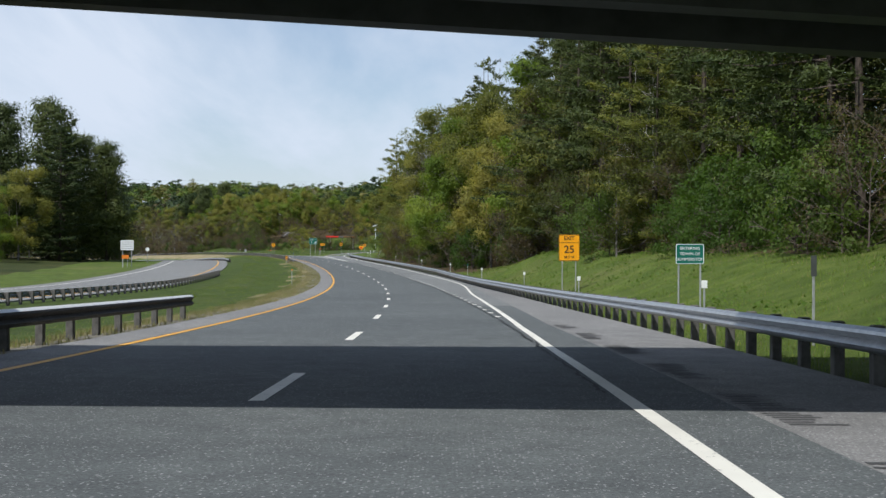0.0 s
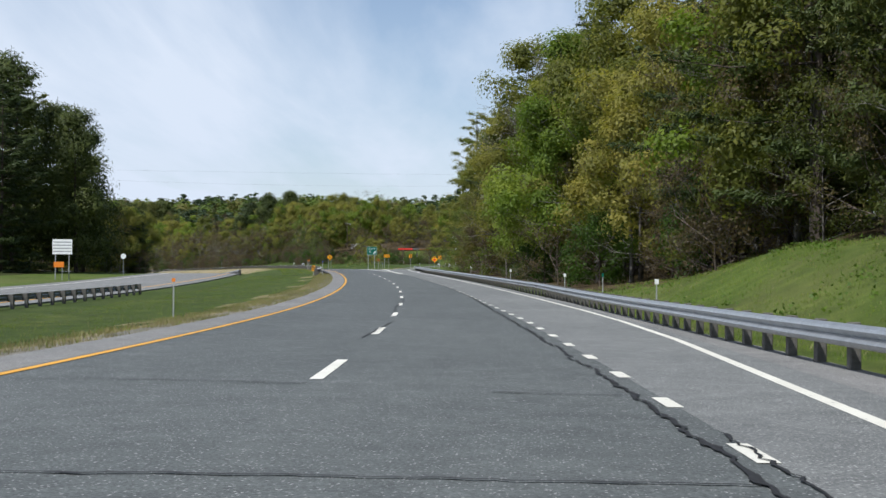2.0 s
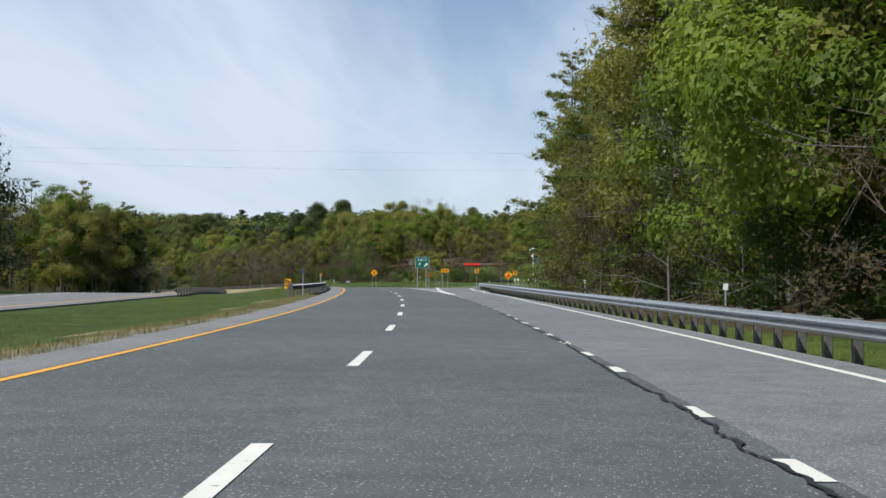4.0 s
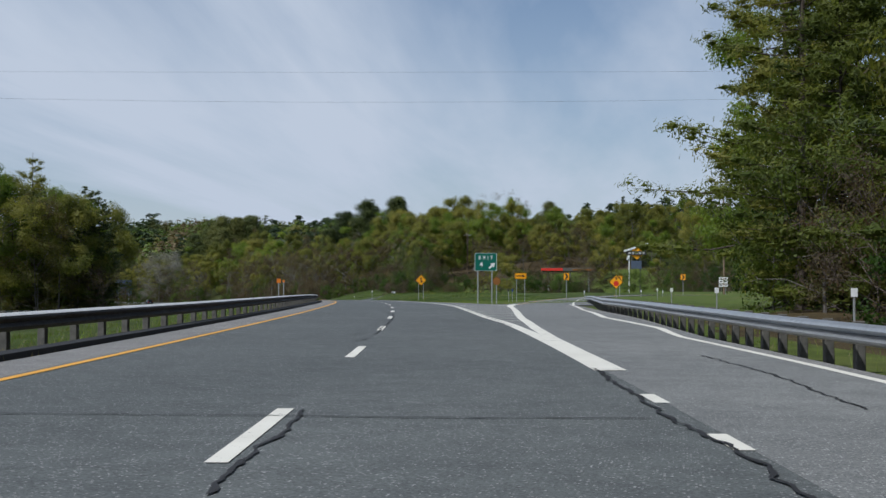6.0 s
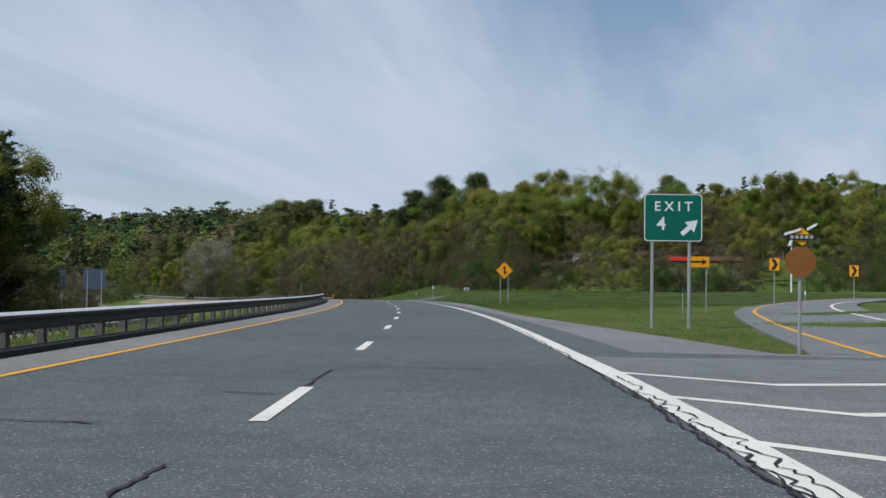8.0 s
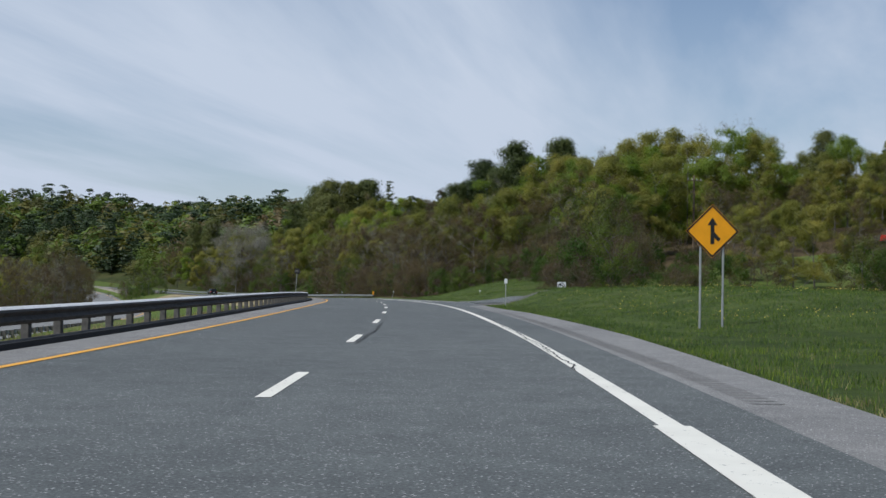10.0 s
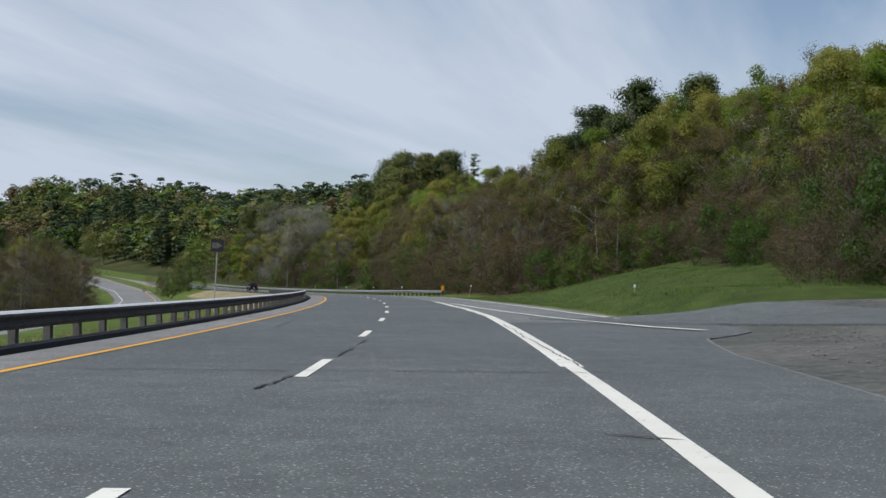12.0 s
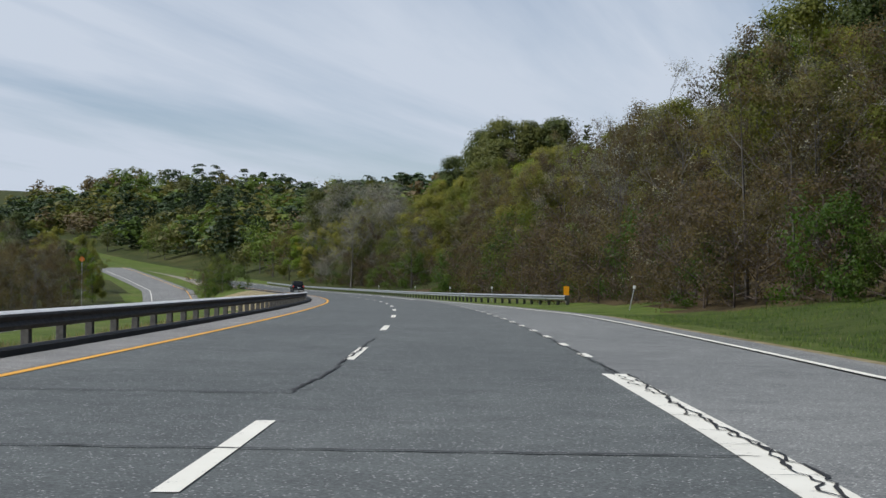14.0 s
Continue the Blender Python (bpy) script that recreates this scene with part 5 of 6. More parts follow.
# woods farther off: too many trees to count, joined
CROWNS = {}
for h_ in range(6):
    CROWNS[1, h_, False] = puffs(rng, 13.0 + h_, rng.uniform(4.6, 6.0), 1000, 0.33, False, 34)
    CROWNS[1, h_, True] = pine(rng, 16.0 + h_, 0.06, rng.uniform(3.8, 4.6), 9, 0.5, 0.05, 3, 0.55, 0.4, 0.3)[1]
    for cone_ in (False, True):
        CROWNS[2, h_, cone_] = puffs(rng, 14.0 + h_, rng.uniform(4.4, 5.8), 210, 0.8, cone_)
wood_v, wood_f, wood_m, wood_n = [], [], [], 0
TONE_SET = {0: (0, 1), 1: (2, 3, 4), 2: (5, 6, 7, 4), 3: (8, 9, 7), 4: (10,)}


def far_tree(x, y, level, tone, scale=1.0, s=None, l=None, trunk=9):
    global wood_n
    if s is None:
        s, l = sl_of(x, y)
    z = float(height(s, l)) + float(road_z(s)) - 0.3
    scale *= GROW * (1 + 0.45 * noise.noise(Vector((x * 0.013, y * 0.013, 1))))
    if level:
        q = 1.3 * noise.noise(Vector((x * 0.012, y * 0.012, 6))) + rng.normal(0, 0.16)
        tone = 0 if q < -0.12 else 2 if q < 0.16 else 1 if q < 0.4 else 3
    v, f = CROWNS[level, int(rng.integers(6)), tone == 0]
    a = rng.uniform(0, 6.28)
    c_, s_ = math.cos(a), math.sin(a)
    wv = np.stack([v[:, 0] * c_ - v[:, 1] * s_, v[:, 0] * s_ + v[:, 1] * c_, v[:, 2] * rng.uniform(0.9, 1.15)], 1) * scale * ((1.4, 1.4, 0.82) if level == 2 else (1.15, 1.15, 0.95)) + np.array([x, y, z])
    wood_v.append(wv); wood_f.append(f + wood_n); wood_n += len(wv)
    wood_m.append(np.full(len(f), int(rng.choice(TONE_SET[tone]))))
    if level < 2:
        tv, tf = tubes([(np.array([x, y, z - 1.0]), np.array([x, y, z + trunk * scale]), 0.2 * scale, 0.07 * scale)], 4)
        tf = np.concatenate([tf[:, [0, 1, 2]], tf[:, [0, 2, 3]]])
        wood_v.append(tv); wood_f.append(tf + wood_n); wood_n += len(tv)
        wood_m.append(np.full(len(tf), 11))


def far_scatter(count, s0, s1, lat0, lat1, level, tones, smin, smax, gap):
    for s, l in places(count, s0, s1, lat0, lat1, gap):
        w = at(s, l)
        far_tree(w[0], w[1], level, int(rng.choice(tones)), rng.uniform(smin, smax), s, l)


# tones: 0 pine, 1 lime, 2 olive, 3 reddish, 4 pale
scatter(170, 490, 740, lambda s: float(np.interp(s, [480, 500, 560, 740], [29, 22, 15, 13])), lambda s: float(np.interp(s, [480, 560, 740], [52, 46, 44])), [("rust", 5), ("olive", 3), ("lime", 1), ("bare", 1.2)], 0.5, 0.75, 3.6)
scatter(60, 500, 700, 36, 62, [("olive", 4), ("lime", 3), ("pine_dense", 0.6), ("rust", 1)], 0.72, 0.98, 5.0)
scatter(100, 470, 700, 62, 118, [("olive", 4), ("lime", 3), ("pine_dense", 0.7), ("rust", 1)], 0.5, 0.72, 5.0)
scatter(80, 398, 500, 58, 118, [("olive", 3), ("lime", 2), ("rust", 1)], 0.46, 0.68, 4.4)
scatter(60, 440, 500, 44, 66, [("brush", 2), ("rust", 2), ("olive", 1), ("shrub", 1)], 0.3, 0.5, 3.2)
scatter(16, 655, 700, -8.6, -7.2, [("shrub", 2), ("sapling", 1), ("brush", 1)], 0.6, 0.9, 2.4)
far_scatter(190, 300, 640, 114, 240, 1, [2, 2, 1, 1, 0], 0.72, 0.98, 5)
far_scatter(90, 735, 960, 12, 80, 1, [2, 1, 3, 2, 0], 0.8, 1.05, 4.6)
scatter(220, 560, 860, -105, lambda s: float(np.interp(s, [560, 640, 700, 860], [-44, -34, -26, -26])), [("olive", 3), ("rust", 2.6), ("lime", 1), ("pine_dense", 1.3), ("bare", 0.5)], 0.42, 0.68, 4.4)
far_scatter(110, 440, 1000, -190, lambda s: float(np.interp(s, [440, 520, 640, 820, 1000], [-64, -60, -100, -100, -34])), 1, [2, 2, 1, 3, 0, 3], 0.42, 0.66, 4.4)
far_scatter(430, 440, 1000, -210, -62, 1, [2, 2, 1, 3, 0, 3], 0.42, 0.66, 5)
far_scatter(120, 250, 430, -130, -66, 1, [2, 1, 0, 2], 0.7, 1.0, 5)
for s, l, sc in ((645, 11.5, 0.88), (652, 16, 0.84), (662, 20, 0.84)):      # grey, hardly budding trees
    plant("grey_dome", s, l, sc)
dmask = (S_AX > 300) & (S_AX < 1800)
DX, DY, DS, DH = AX[dmask], AY[dmask], S_AX[dmask], HEAD[dmask]
placed = 0
while placed < 4600:
    az, r = rng.uniform(-0.32, 1.2), math.sqrt(rng.uniform(346 ** 2, 1000 ** 2))
    x, y = -66 - r * math.sin(az), 346 + r * math.cos(az)
    j = np.argmin((DX - x) ** 2 + (DY - y) ** 2)
    s, h_ = DS[j], DH[j]
    l = (x - DX[j]) * math.cos(h_) + (y - DY[j]) * math.sin(h_)
    if (-75 if s < 760 else -42) < l < (45 if s < 760 else 20) or (s < 720 and 0 < l < 110):
        continue
    placed += 1
    far_tree(x, y, 2, int(rng.choice([0, 1, 1, 2, 2, 2, 2, 3])), rng.uniform(0.8, 1.2), s, l)
woods = new("far_woods", raw_mesh("far_woods", np.concatenate(wood_v), np.concatenate(wood_f), [*FAR_TONES, M_BARKGREY], np.concatenate(wood_m), True))
tagged(woods, "mixed spring woods of pine and budding broadleaf over the hills", "woods", kind="stuff")

# ---------------------------------------------------------------- signs
def text_mesh(words, height_, mat, bold=0.0):
    """Letters as a thin solid that faces -y, centred."""
    cu = bpy.data.curves.new("letters", "FONT")
    cu.body, cu.align_x, cu.align_y = words, "CENTER", "CENTER"
    cu.size, cu.extrude, cu.offset = height_ * 1.38, 0.002, bold
    ob = bpy.data.objects.new("letters", cu)
    scene.collection.objects.link(ob)
    bpy.context.view_layer.update()
    me = bpy.data.meshes.new_from_object(ob.evaluated_get(bpy.context.evaluated_depsgraph_get()))
    bpy.data.objects.remove(ob)
    me.transform(Matrix.Rotation(math.pi / 2, 4, "X"))
    me.materials.clear()
    me.materials.append(mat)
    return me


def shape_mesh(points, y, mat, thick=0.004):
    """A flat outline in x and z, thickened, that faces -y."""
    bm = bmesh.new()
    f = bm.faces.new([bm.verts.new((x, y, z)) for x, z in points])
    r = bmesh.ops.extrude_face_region(bm, geom=[f])
    bmesh.ops.translate(bm, verts=[v for v in r["geom"] if isinstance(v, bmesh.types.BMVert)], vec=(0, thick, 0))
    bmesh.ops.recalc_face_normals(bm, faces=bm.faces)
    me = bpy.data.meshes.new("shape")
    bm.to_mesh(me)
    bm.free()
    me.materials.append(mat)
    return me


def rounded(w, h, r, n=4):
    out = []
    for cx, cz, a0 in ((w / 2 - r, h / 2 - r, 0), (-w / 2 + r, h / 2 - r, 90), (-w / 2 + r, -h / 2 + r, 180), (w / 2 - r, -h / 2 + r, 270)):
        for k in range(n + 1):
            a = radians(a0 + 90 * k / n)
            out.append((cx + r * math.cos(a), cz + r * math.sin(a)))
    return out


def diamond(d, r=0.05):
    return [(0, -d / 2), (d / 2, 0), (0, d / 2), (-d / 2, 0)]


def frame_of(outer, inner, y, mat):
    """The border strip between two outlines with the same number of corners."""
    n = len(outer)
    v = [(x, y, z) for x, z in outer] + [(x, y, z) for x, z in inner]
    return raw_mesh("border", np.array(v), [(k, (k + 1) % n, n + (k + 1) % n, n + k) for k in range(n)], mat)


def sign(name, s, lat, zc, outline, face, label, posts=(-0.4, 0.4), post_r=0.035, turn=0.0, border=None, parts=(), category="road sign", group="", size=GROW):
    """A sign on steel posts; outline in x (right, as drivers see it) and z; zc: its middle above the road."""
    g = ground_at(s, lat)
    top = road_z(s) + zc * size
    thing = empty(name, pose(g.x, g.y, g.z, 0, 0, heading(s) + turn) @ Matrix.Scale(size, 4), label, category, group)
    up = (float(top) - g.z) / size
    hz = max(z for _, z in outline)
    panel = shape_mesh([(x, z + up) for x, z in outline], 0.0, face)
    po = part("panel", panel, None, thing)
    if border:
        scale, mat = border
        part("border", frame_of([(x * 0.985, z * 0.985 + up) for x, z in outline], [(x * scale, z * scale + up) for x, z in outline], -0.004, mat), None, po)
    for x in posts:
        bm = bmesh.new()
        rod(bm, (x, 0.045, -0.5), (x, 0.045, up + hz * (0.2 if len(outline) == 4 and outline[0][0] == 0 else 0.85)), post_r, post_r, 6)
        part("post", bm, M_SIGNPOST, thing)
    for nm, me, x, z, lab in parts:
        o = part(nm, me, None, po, lab)
        o.matrix_basis = Matrix.Translation((x, -0.006, z + up))
    return thing


def arrow_points(length, shaft, head, ang):
    pts = [(-length / 2, -shaft / 2), (length / 2 - head, -shaft / 2), (length / 2 - head, -head * 0.62), (length / 2, 0), (length / 2 - head, head * 0.62), (length / 2 - head, shaft / 2), (-length / 2, shaft / 2)]
    c, k = math.cos(ang), math.sin(ang)
    return [(x * c - z * k, x * k + z * c) for x, z in pts]


# exit sign in the gore
sign("exit_sign", 281.4, 8.61, 3.24, rounded(1.78, 1.44, 0.1), M_GREEN, "green exit sign with white letters and arrow on two steel posts", (-0.62, 0.5), 0.05, border=(0.955, M_SIGNWHITE), parts=(
    ("word_exit", text_mesh("E X I T", 0.29, M_SIGNWHITE, 0.006), 0.0, 0.33, "white letters"),
    ("number", text_mesh("4", 0.4, M_SIGNWHITE, 0.008), -0.36, -0.2, "white numeral"),
    ("arrow", shape_mesh(arrow_points(0.66, 0.14, 0.34, radians(42)), 0, M_SIGNWHITE), 0.5, -0.28, "white slanting arrow")))
# exit speed sign
sign("exit_speed_sign", 69.8, 9.8, 2.42, rounded(1.1, 1.4, 0.07), M_AMBER, "amber exit speed sign with black letters on two steel posts", (-0.36, 0.36), 0.03, border=(0.95, M_BLACK), parts=(
    ("word_exit", text_mesh("EXIT", 0.2, M_BLACK, 0.004), 0, 0.5, "black letters"),
    ("rule", shape_mesh([(-0.52, -0.012), (0.52, -0.012), (0.52, 0.012), (-0.52, 0.012)], 0, M_BLACK), 0, 0.27, ""),
    ("number", text_mesh("25", 0.4, M_BLACK, 0.008), 0, -0.1, "black numerals"),
    ("word_mph", text_mesh("M P H", 0.15, M_BLACK, 0.003), 0, -0.5, "black letters")))
# town line sign
sign("town_line_sign", 37.2, 8.75, 1.72, rounded(0.78, 0.55, 0.04), M_GREEN, "small green town line sign with white letters", (-0.3, 0.3), 0.025, border=(0.94, M_SIGNWHITE), parts=(
    ("words", text_mesh("ENTERING", 0.085, M_SIGNWHITE), 0, 0.15, "white letters"),
    ("words", text_mesh("TOWN OF", 0.085, M_SIGNWHITE), 0, 0.0, "white letters"),
    ("words", text_mesh("DUMMERSTON", 0.085, M_SIGNWHITE), 0, -0.15, "white letters")))
# merging traffic warning
merge = [(-0.05, -0.34), (0.05, -0.34), (0.05, 0.16), (0.13, 0.16), (0.0, 0.36), (-0.13, 0.16), (-0.05, 0.16), (-0.05, -0.02), (-0.22, -0.2), (-0.15, -0.27), (-0.05, -0.17)]
sign("merge_sign", 340.1, 9.05, 2.55, diamond(1.42), M_AMBER, "amber diamond sign with a black merging arrow on two posts", (-0.3, 0.3), 0.03, border=(0.9, M_BLACK), parts=(("arrow", shape_mesh([(-x, z) for x, z in merge[::-1]], 0, M_BLACK), 0, 0, "black arrow"),))
# one large arrow board and the chevrons round the ramp's bend
sign("arrow_sign", 309.2, 15.86, 2.63, rounded(1.2, 0.6, 0.04), M_AMBER, "amber board with one black arrow at the ramp's bend", (-0.42, 0.42), 0.03, 0, (0.94, M_BLACK), (("arrow", shape_mesh(arrow_points(0.9, 0.1, 0.26, 0), 0, M_BLACK), 0, 0, "black arrow"),))


def chevron(s, lat, zc, turn):
    v = [(-0.2, -0.32), (0.0, -0.32), (0.2, 0.0), (0.0, 0.32), (-0.2, 0.32), (0.0, 0.0)]
    sign("chevron_sign", s, lat, zc, rounded(0.62, 0.78, 0.03), M_AMBER, "amber chevron board on a single post round the ramp's bend", (0.0,), 0.03, turn, (0.93, M_BLACK), (("chevron", shape_mesh(v, 0, M_BLACK), 0, 0, "black chevron"),), group="chevron signs round the ramp")


chevron(316.6, 22.2, 2.73, -8)
chevron(326.2, 30.7, 2.6, -16)
chevron(335.2, 41.4, 3.05, -26)
ring = [(0.26 * math.cos(2 * math.pi * k / 20), 0.26 * math.sin(2 * math.pi * k / 20)) for k in range(20)]
sign("stop_ahead_sign", 304.3, 24.55, 2.0, diamond(1.4), M_AMBER, "amber diamond warning sign with a red disc", (0.0,), 0.03, -10, (0.92, M_BLACK), (
    ("disc", shape_mesh(ring, 0, M_RED), 0, -0.14, "red disc"),
    ("arrow", shape_mesh([(-0.06, -0.12), (0.06, -0.12), (0.06, 0.02), (0.16, 0.02), (0.0, 0.16), (-0.16, 0.02), (-0.06, 0.02)], 0, M_BLACK), 0, 0.36, "black arrow")))
sign("gore_marker", 264.0, 7.75, 1.52, [(0.27 * math.cos(math.pi * (k + 0.5) / 4), 0.27 * math.sin(math.pi * (k + 0.5) / 4)) for k in range(8)], M_DULLORANGE, "dull orange octagonal marker on a dark post in the gore", (0.0,), 0.03)
# left side: white panel seen beside the southbound road, blue-grey sign backs, amber warning signs
sign("white_sign_panel", 173.1, -28.7, 2.6, rounded(1.75, 1.35, 0.05), M_SIGNWHITE, "pale ribbed sign panel on two posts beyond the southbound road", (-0.6, 0.6), 0.05, parts=tuple(
    ("rib", shape_mesh([(-0.8, z - 0.05), (0.8, z - 0.05), (0.8, z + 0.05), (-0.8, z + 0.05)], 0, M_SIGNBACK), 0, 0, "grey rib") for z in (-0.42, -0.14, 0.14, 0.42)))
sign("amber_plate", 172.6, -28.9, 1.0, rounded(0.9, 0.5, 0.03), M_ORANGE, "low orange plate below the pale sign panel", (-0.3, 0.3), 0.03)
sign("round_plate", 205, -27.6, 1.7, [(0.3 * math.cos(math.pi * k / 8), 0.3 * math.sin(math.pi * k / 8)) for k in range(16)], M_SIGNWHITE, "small round pale plate on a post", (0.0,), 0.03)
sign("sign_back", 406, -31.4, 2.2, rounded(2.7, 2.5, 0.08), M_BLUEBACK, "blue-grey back of a large sign beside the southbound road", (-0.85, 0.85), 0.07)
sign("sign_back", 401, -34.6, 2.2, rounded(1.0, 2.0, 0.06), M_BLUEBACK, "blue-grey back of a narrow sign beside the southbound road", (0.0,), 0.06)
sign("amber_diamond_sign", 636, -31.5, 4.6, diamond(0.95), M_ORANGE, "orange diamond sign beside the southbound road", (0.0,), 0.06)
# square plate on a leaning pole behind the inner rail
plate = sign("arrow_plate", 414.2, -6.65, 2.36, rounded(0.44, 0.42, 0.03), M_BLACK, "black square plate with a dull grey arrow on a leaning pole", (0.0,), 0.022, 0, None, (
    ("arrow", shape_mesh(arrow_points(0.36, 0.2, 0.19, 0), 0, M_POST), 0.0, 0.0, "dull grey arrow"),))
plate.rotation_euler[1] += radians(3)
# entry ramp: no-turn sign and a small white plate
bend = [(0.09, -0.2), (0.17, -0.2), (0.15, 0.02), (0.06, 0.13), (-0.07, 0.15), (-0.07, 0.22), (-0.2, 0.1), (-0.07, -0.02), (-0.07, 0.06), (0.02, 0.05), (0.08, -0.02)]
hoop = [(math.cos(2 * math.pi * k / 28), math.sin(2 * math.pi * k / 28)) for k in range(28)]
sign("no_turn_sign", 401.6, 14.2, 1.34, rounded(0.64, 0.64, 0.04), M_SIGNWHITE, "square white sign with a dark ring round a bent arrow", (0.0,), 0.03, 0, None, (
    ("ring", frame_of([(0.27 * x, 0.27 * z) for x, z in hoop], [(0.215 * x, 0.215 * z) for x, z in hoop], 0, M_BLACK), 0, 0, "black ring"),
    ("arrow", shape_mesh(bend, 0, M_BLACK), 0, 0, "black bent arrow")))
sign("marker_plate", 377.0, 7.38, 1.38, [(-0.085, -0.14), (0.085, -0.14), (0.085, 0.08), (0.0, 0.15), (-0.085, 0.08)], M_SIGNWHITE, "small white house-shaped plate on a thin post", (0.0,), 0.025)
def route_plates():
    g = ground_at(311.4, 37.9)
    t = empty("route_sign", pose(g.x, g.y, g.z, 0, 0, heading(311) - 24), "white route plates in three rows on two posts", "road sign")
    z = float(road_z(311.4)) + 2.4 - g.z
    for x in (-0.27, 0.27):
        bm = bmesh.new(); rod(bm, (x, 0.04, -0.4), (x, 0.04, z + 0.6), 0.025, 0.025, 6)
        part("post", bm, M_SIGNPOST, t)
        for k, h in ((0.46, 0.1), (0.06, 0.22), (-0.42, 0.12)):
            o = part("plate", new_box((x - 0.24, -0.01, z + k - h), (x + 0.24, 0.01, z + k + h), 0.008), M_SIGNWHITE, t)
            part("mark", new_box((x - 0.14, -0.016, z + k - h * 0.4), (x + 0.14, -0.0125, z + k + h * 0.4)), M_BLACK, o, "dark bar")


route_plates()
# striped end marker where the inner rail begins
sign("end_marker", 190.6, -6.9, 0.62, rounded(0.36, 0.56, 0.03), M_AMBER, "amber and black striped marker at the rail's end", (0.0,), 0.03, 0, None, tuple(
    ("stripe", shape_mesh([(-0.17, z), (0.17, z - 0.15), (0.17, z - 0.07), (-0.17, z + 0.08)], 0, M_BLACK), 0, 0, "black slanting stripe") for z in (-0.1, 0.06, 0.19)))
sign("end_marker", 499, 9.6, 0.75, rounded(0.3, 0.6, 0.03), M_AMBER, "amber marker at the far rail's end", (0.0,), 0.03)

# delineators: thin posts with a small plate


def delineator(s, lat, top, mat, label, w=0.1, h=0.14, lean=0.0):
    g = ground_at(s, lat)
    up = float(road_z(s)) + top - g.z
    thing = empty("delineator", pose(g.x, g.y, g.z, 0, lean, heading(s)), label, "marker post", "delineators along the road")
    part("post", new_box((-0.025, -0.012, -0.3), (0.025, 0.012, up), 0.004), M_SIGNPOST, thing)
    part("plate", new_box((-w, -0.02, up - h), (w, -0.0135, up + h * 0.7), 0.003), mat, thing)


for s, l in ((32.5, 8.2), (57, 8.4), (83.7, 9.1), (109.9, 9.2), (137.1, 9.5), (157.8, 9.5), (181, 9.4), (206.4, 10.2), (222, 11.0), (240, 13.4)):
    delineator(s, l, 1.05, M_SIGNWHITE, "thin steel delineator with a white plate", 0.08, 0.12)
for s, l, w in ((104, -7.2, 0.06), (241.5, -6.05, 0.11), (245.2, -6.1, 0.06)):
    delineator(s, l, 1.05 if s < 200 else 1.45, M_ORANGE, "thin delineator with an orange plate", w, w * 1.2)
for s, l in ((307.6, 30.2), (299.2, 25.7), (281.8, 22.6), (318, 24.5)):
    delineator(s, l, 1.25, M_SIGNWHITE, "thin pale marker post by the ramp", 0.06, 0.16)
for s, l, mat in ((303.5, 13.7, M_DARKSTEEL), (305, 14.3, M_BLUE)):
    delineator(s, l, 1.3, mat, "thin dark marker post in the gore", 0.05, 0.2)
delineator(128.5, 10.2, 1.15, M_GREEN, "thin green-topped marker post", 0.05, 0.12)
delineator(25.5, 8.6, 1.5, M_DARKSTEEL, "dark steel marker post behind the rail", 0.06, 0.25)
delineator(189, -6.0, 1.5, M_BLUE, "thin blue-topped marker post", 0.05, 0.12)
for s, l, k in ((428.3, 11.7, 0), (484.7, 10.07, 12)):
    delineator(s, l, 1.15, M_SIGNWHITE, "thin delineator with a pale plate", 0.06, 0.09, k)
for s in (520, 545, 570, 600):
    delineator(s, 8.2, 1.1, M_SIGNWHITE, "thin steel delineator with a white plate", 0.07, 0.1)

# ---------------------------------------------------------------- roadside services beyond the ramp
def service_sign():
    g = ground_at(410, 62)
    t = empty("station_sign", pose(g.x, g.y, g.z, 0, 0, heading(410) - 16), "pole sign with dark band, yellow lozenge and white arms", "pole sign")
    z = float(road_z(410)) + 10.2 - g.z
    for x in (-1.3, 1.0):
        bm = bmesh.new(); rod(bm, (x, 0, -0.5), (x, 0, z - 0.3), 0.13, 0.13, 8)
        part("pole", bm, M_SIGNWHITE if x < 0 else M_DARKSTEEL, t)
    part("lozenge", shape_mesh([(-1.5, z + 0.1), (0.3, z - 1.2), (2.1, z + 0.1), (0.3, z + 1.45)], -0.1, M_AMBER, 0.2), None, t, "yellow lozenge")
    part("band", new_box((-1.9, -0.35, z - 0.3), (2.3, -0.12, z + 0.55), 0.04), M_BLACK, t, "dark band")
    for k in range(5):
        part("mark", new_box((-1.5 + 0.72 * k, -0.362, z - 0.12), (-1.0 + 0.72 * k, -0.352, z + 0.38)), M_CONCRETE, t, "grey bar")
    part("arm", shape_mesh([(-2.4, z + 0.35), (0.1, z + 1.15), (0.1, z + 1.5), (-2.4, z + 0.75)], -0.3, M_SIGNWHITE, 0.12), None, t, "white slanting arm")
    part("arm", shape_mesh([(1.0, z + 1.05), (2.4, z + 1.9), (2.6, z + 2.25), (2.2, z + 2.2), (0.9, z + 1.5)], -0.3, M_SIGNWHITE, 0.12), None, t, "white slanting arm")
    part("arm", shape_mesh([(-1.9, z - 1.3), (-1.45, z - 1.2), (-1.15, z - 0.35), (-1.6, z - 0.4)], -0.3, M_SIGNWHITE, 0.12), None, t, "short white arm")
    part("price_panel", new_box((-0.9, -0.15, z - 3.2), (1.3, 0.15, z - 1.5), 0.04), M_BLUEBACK, t, "dark price panel")


service_sign()


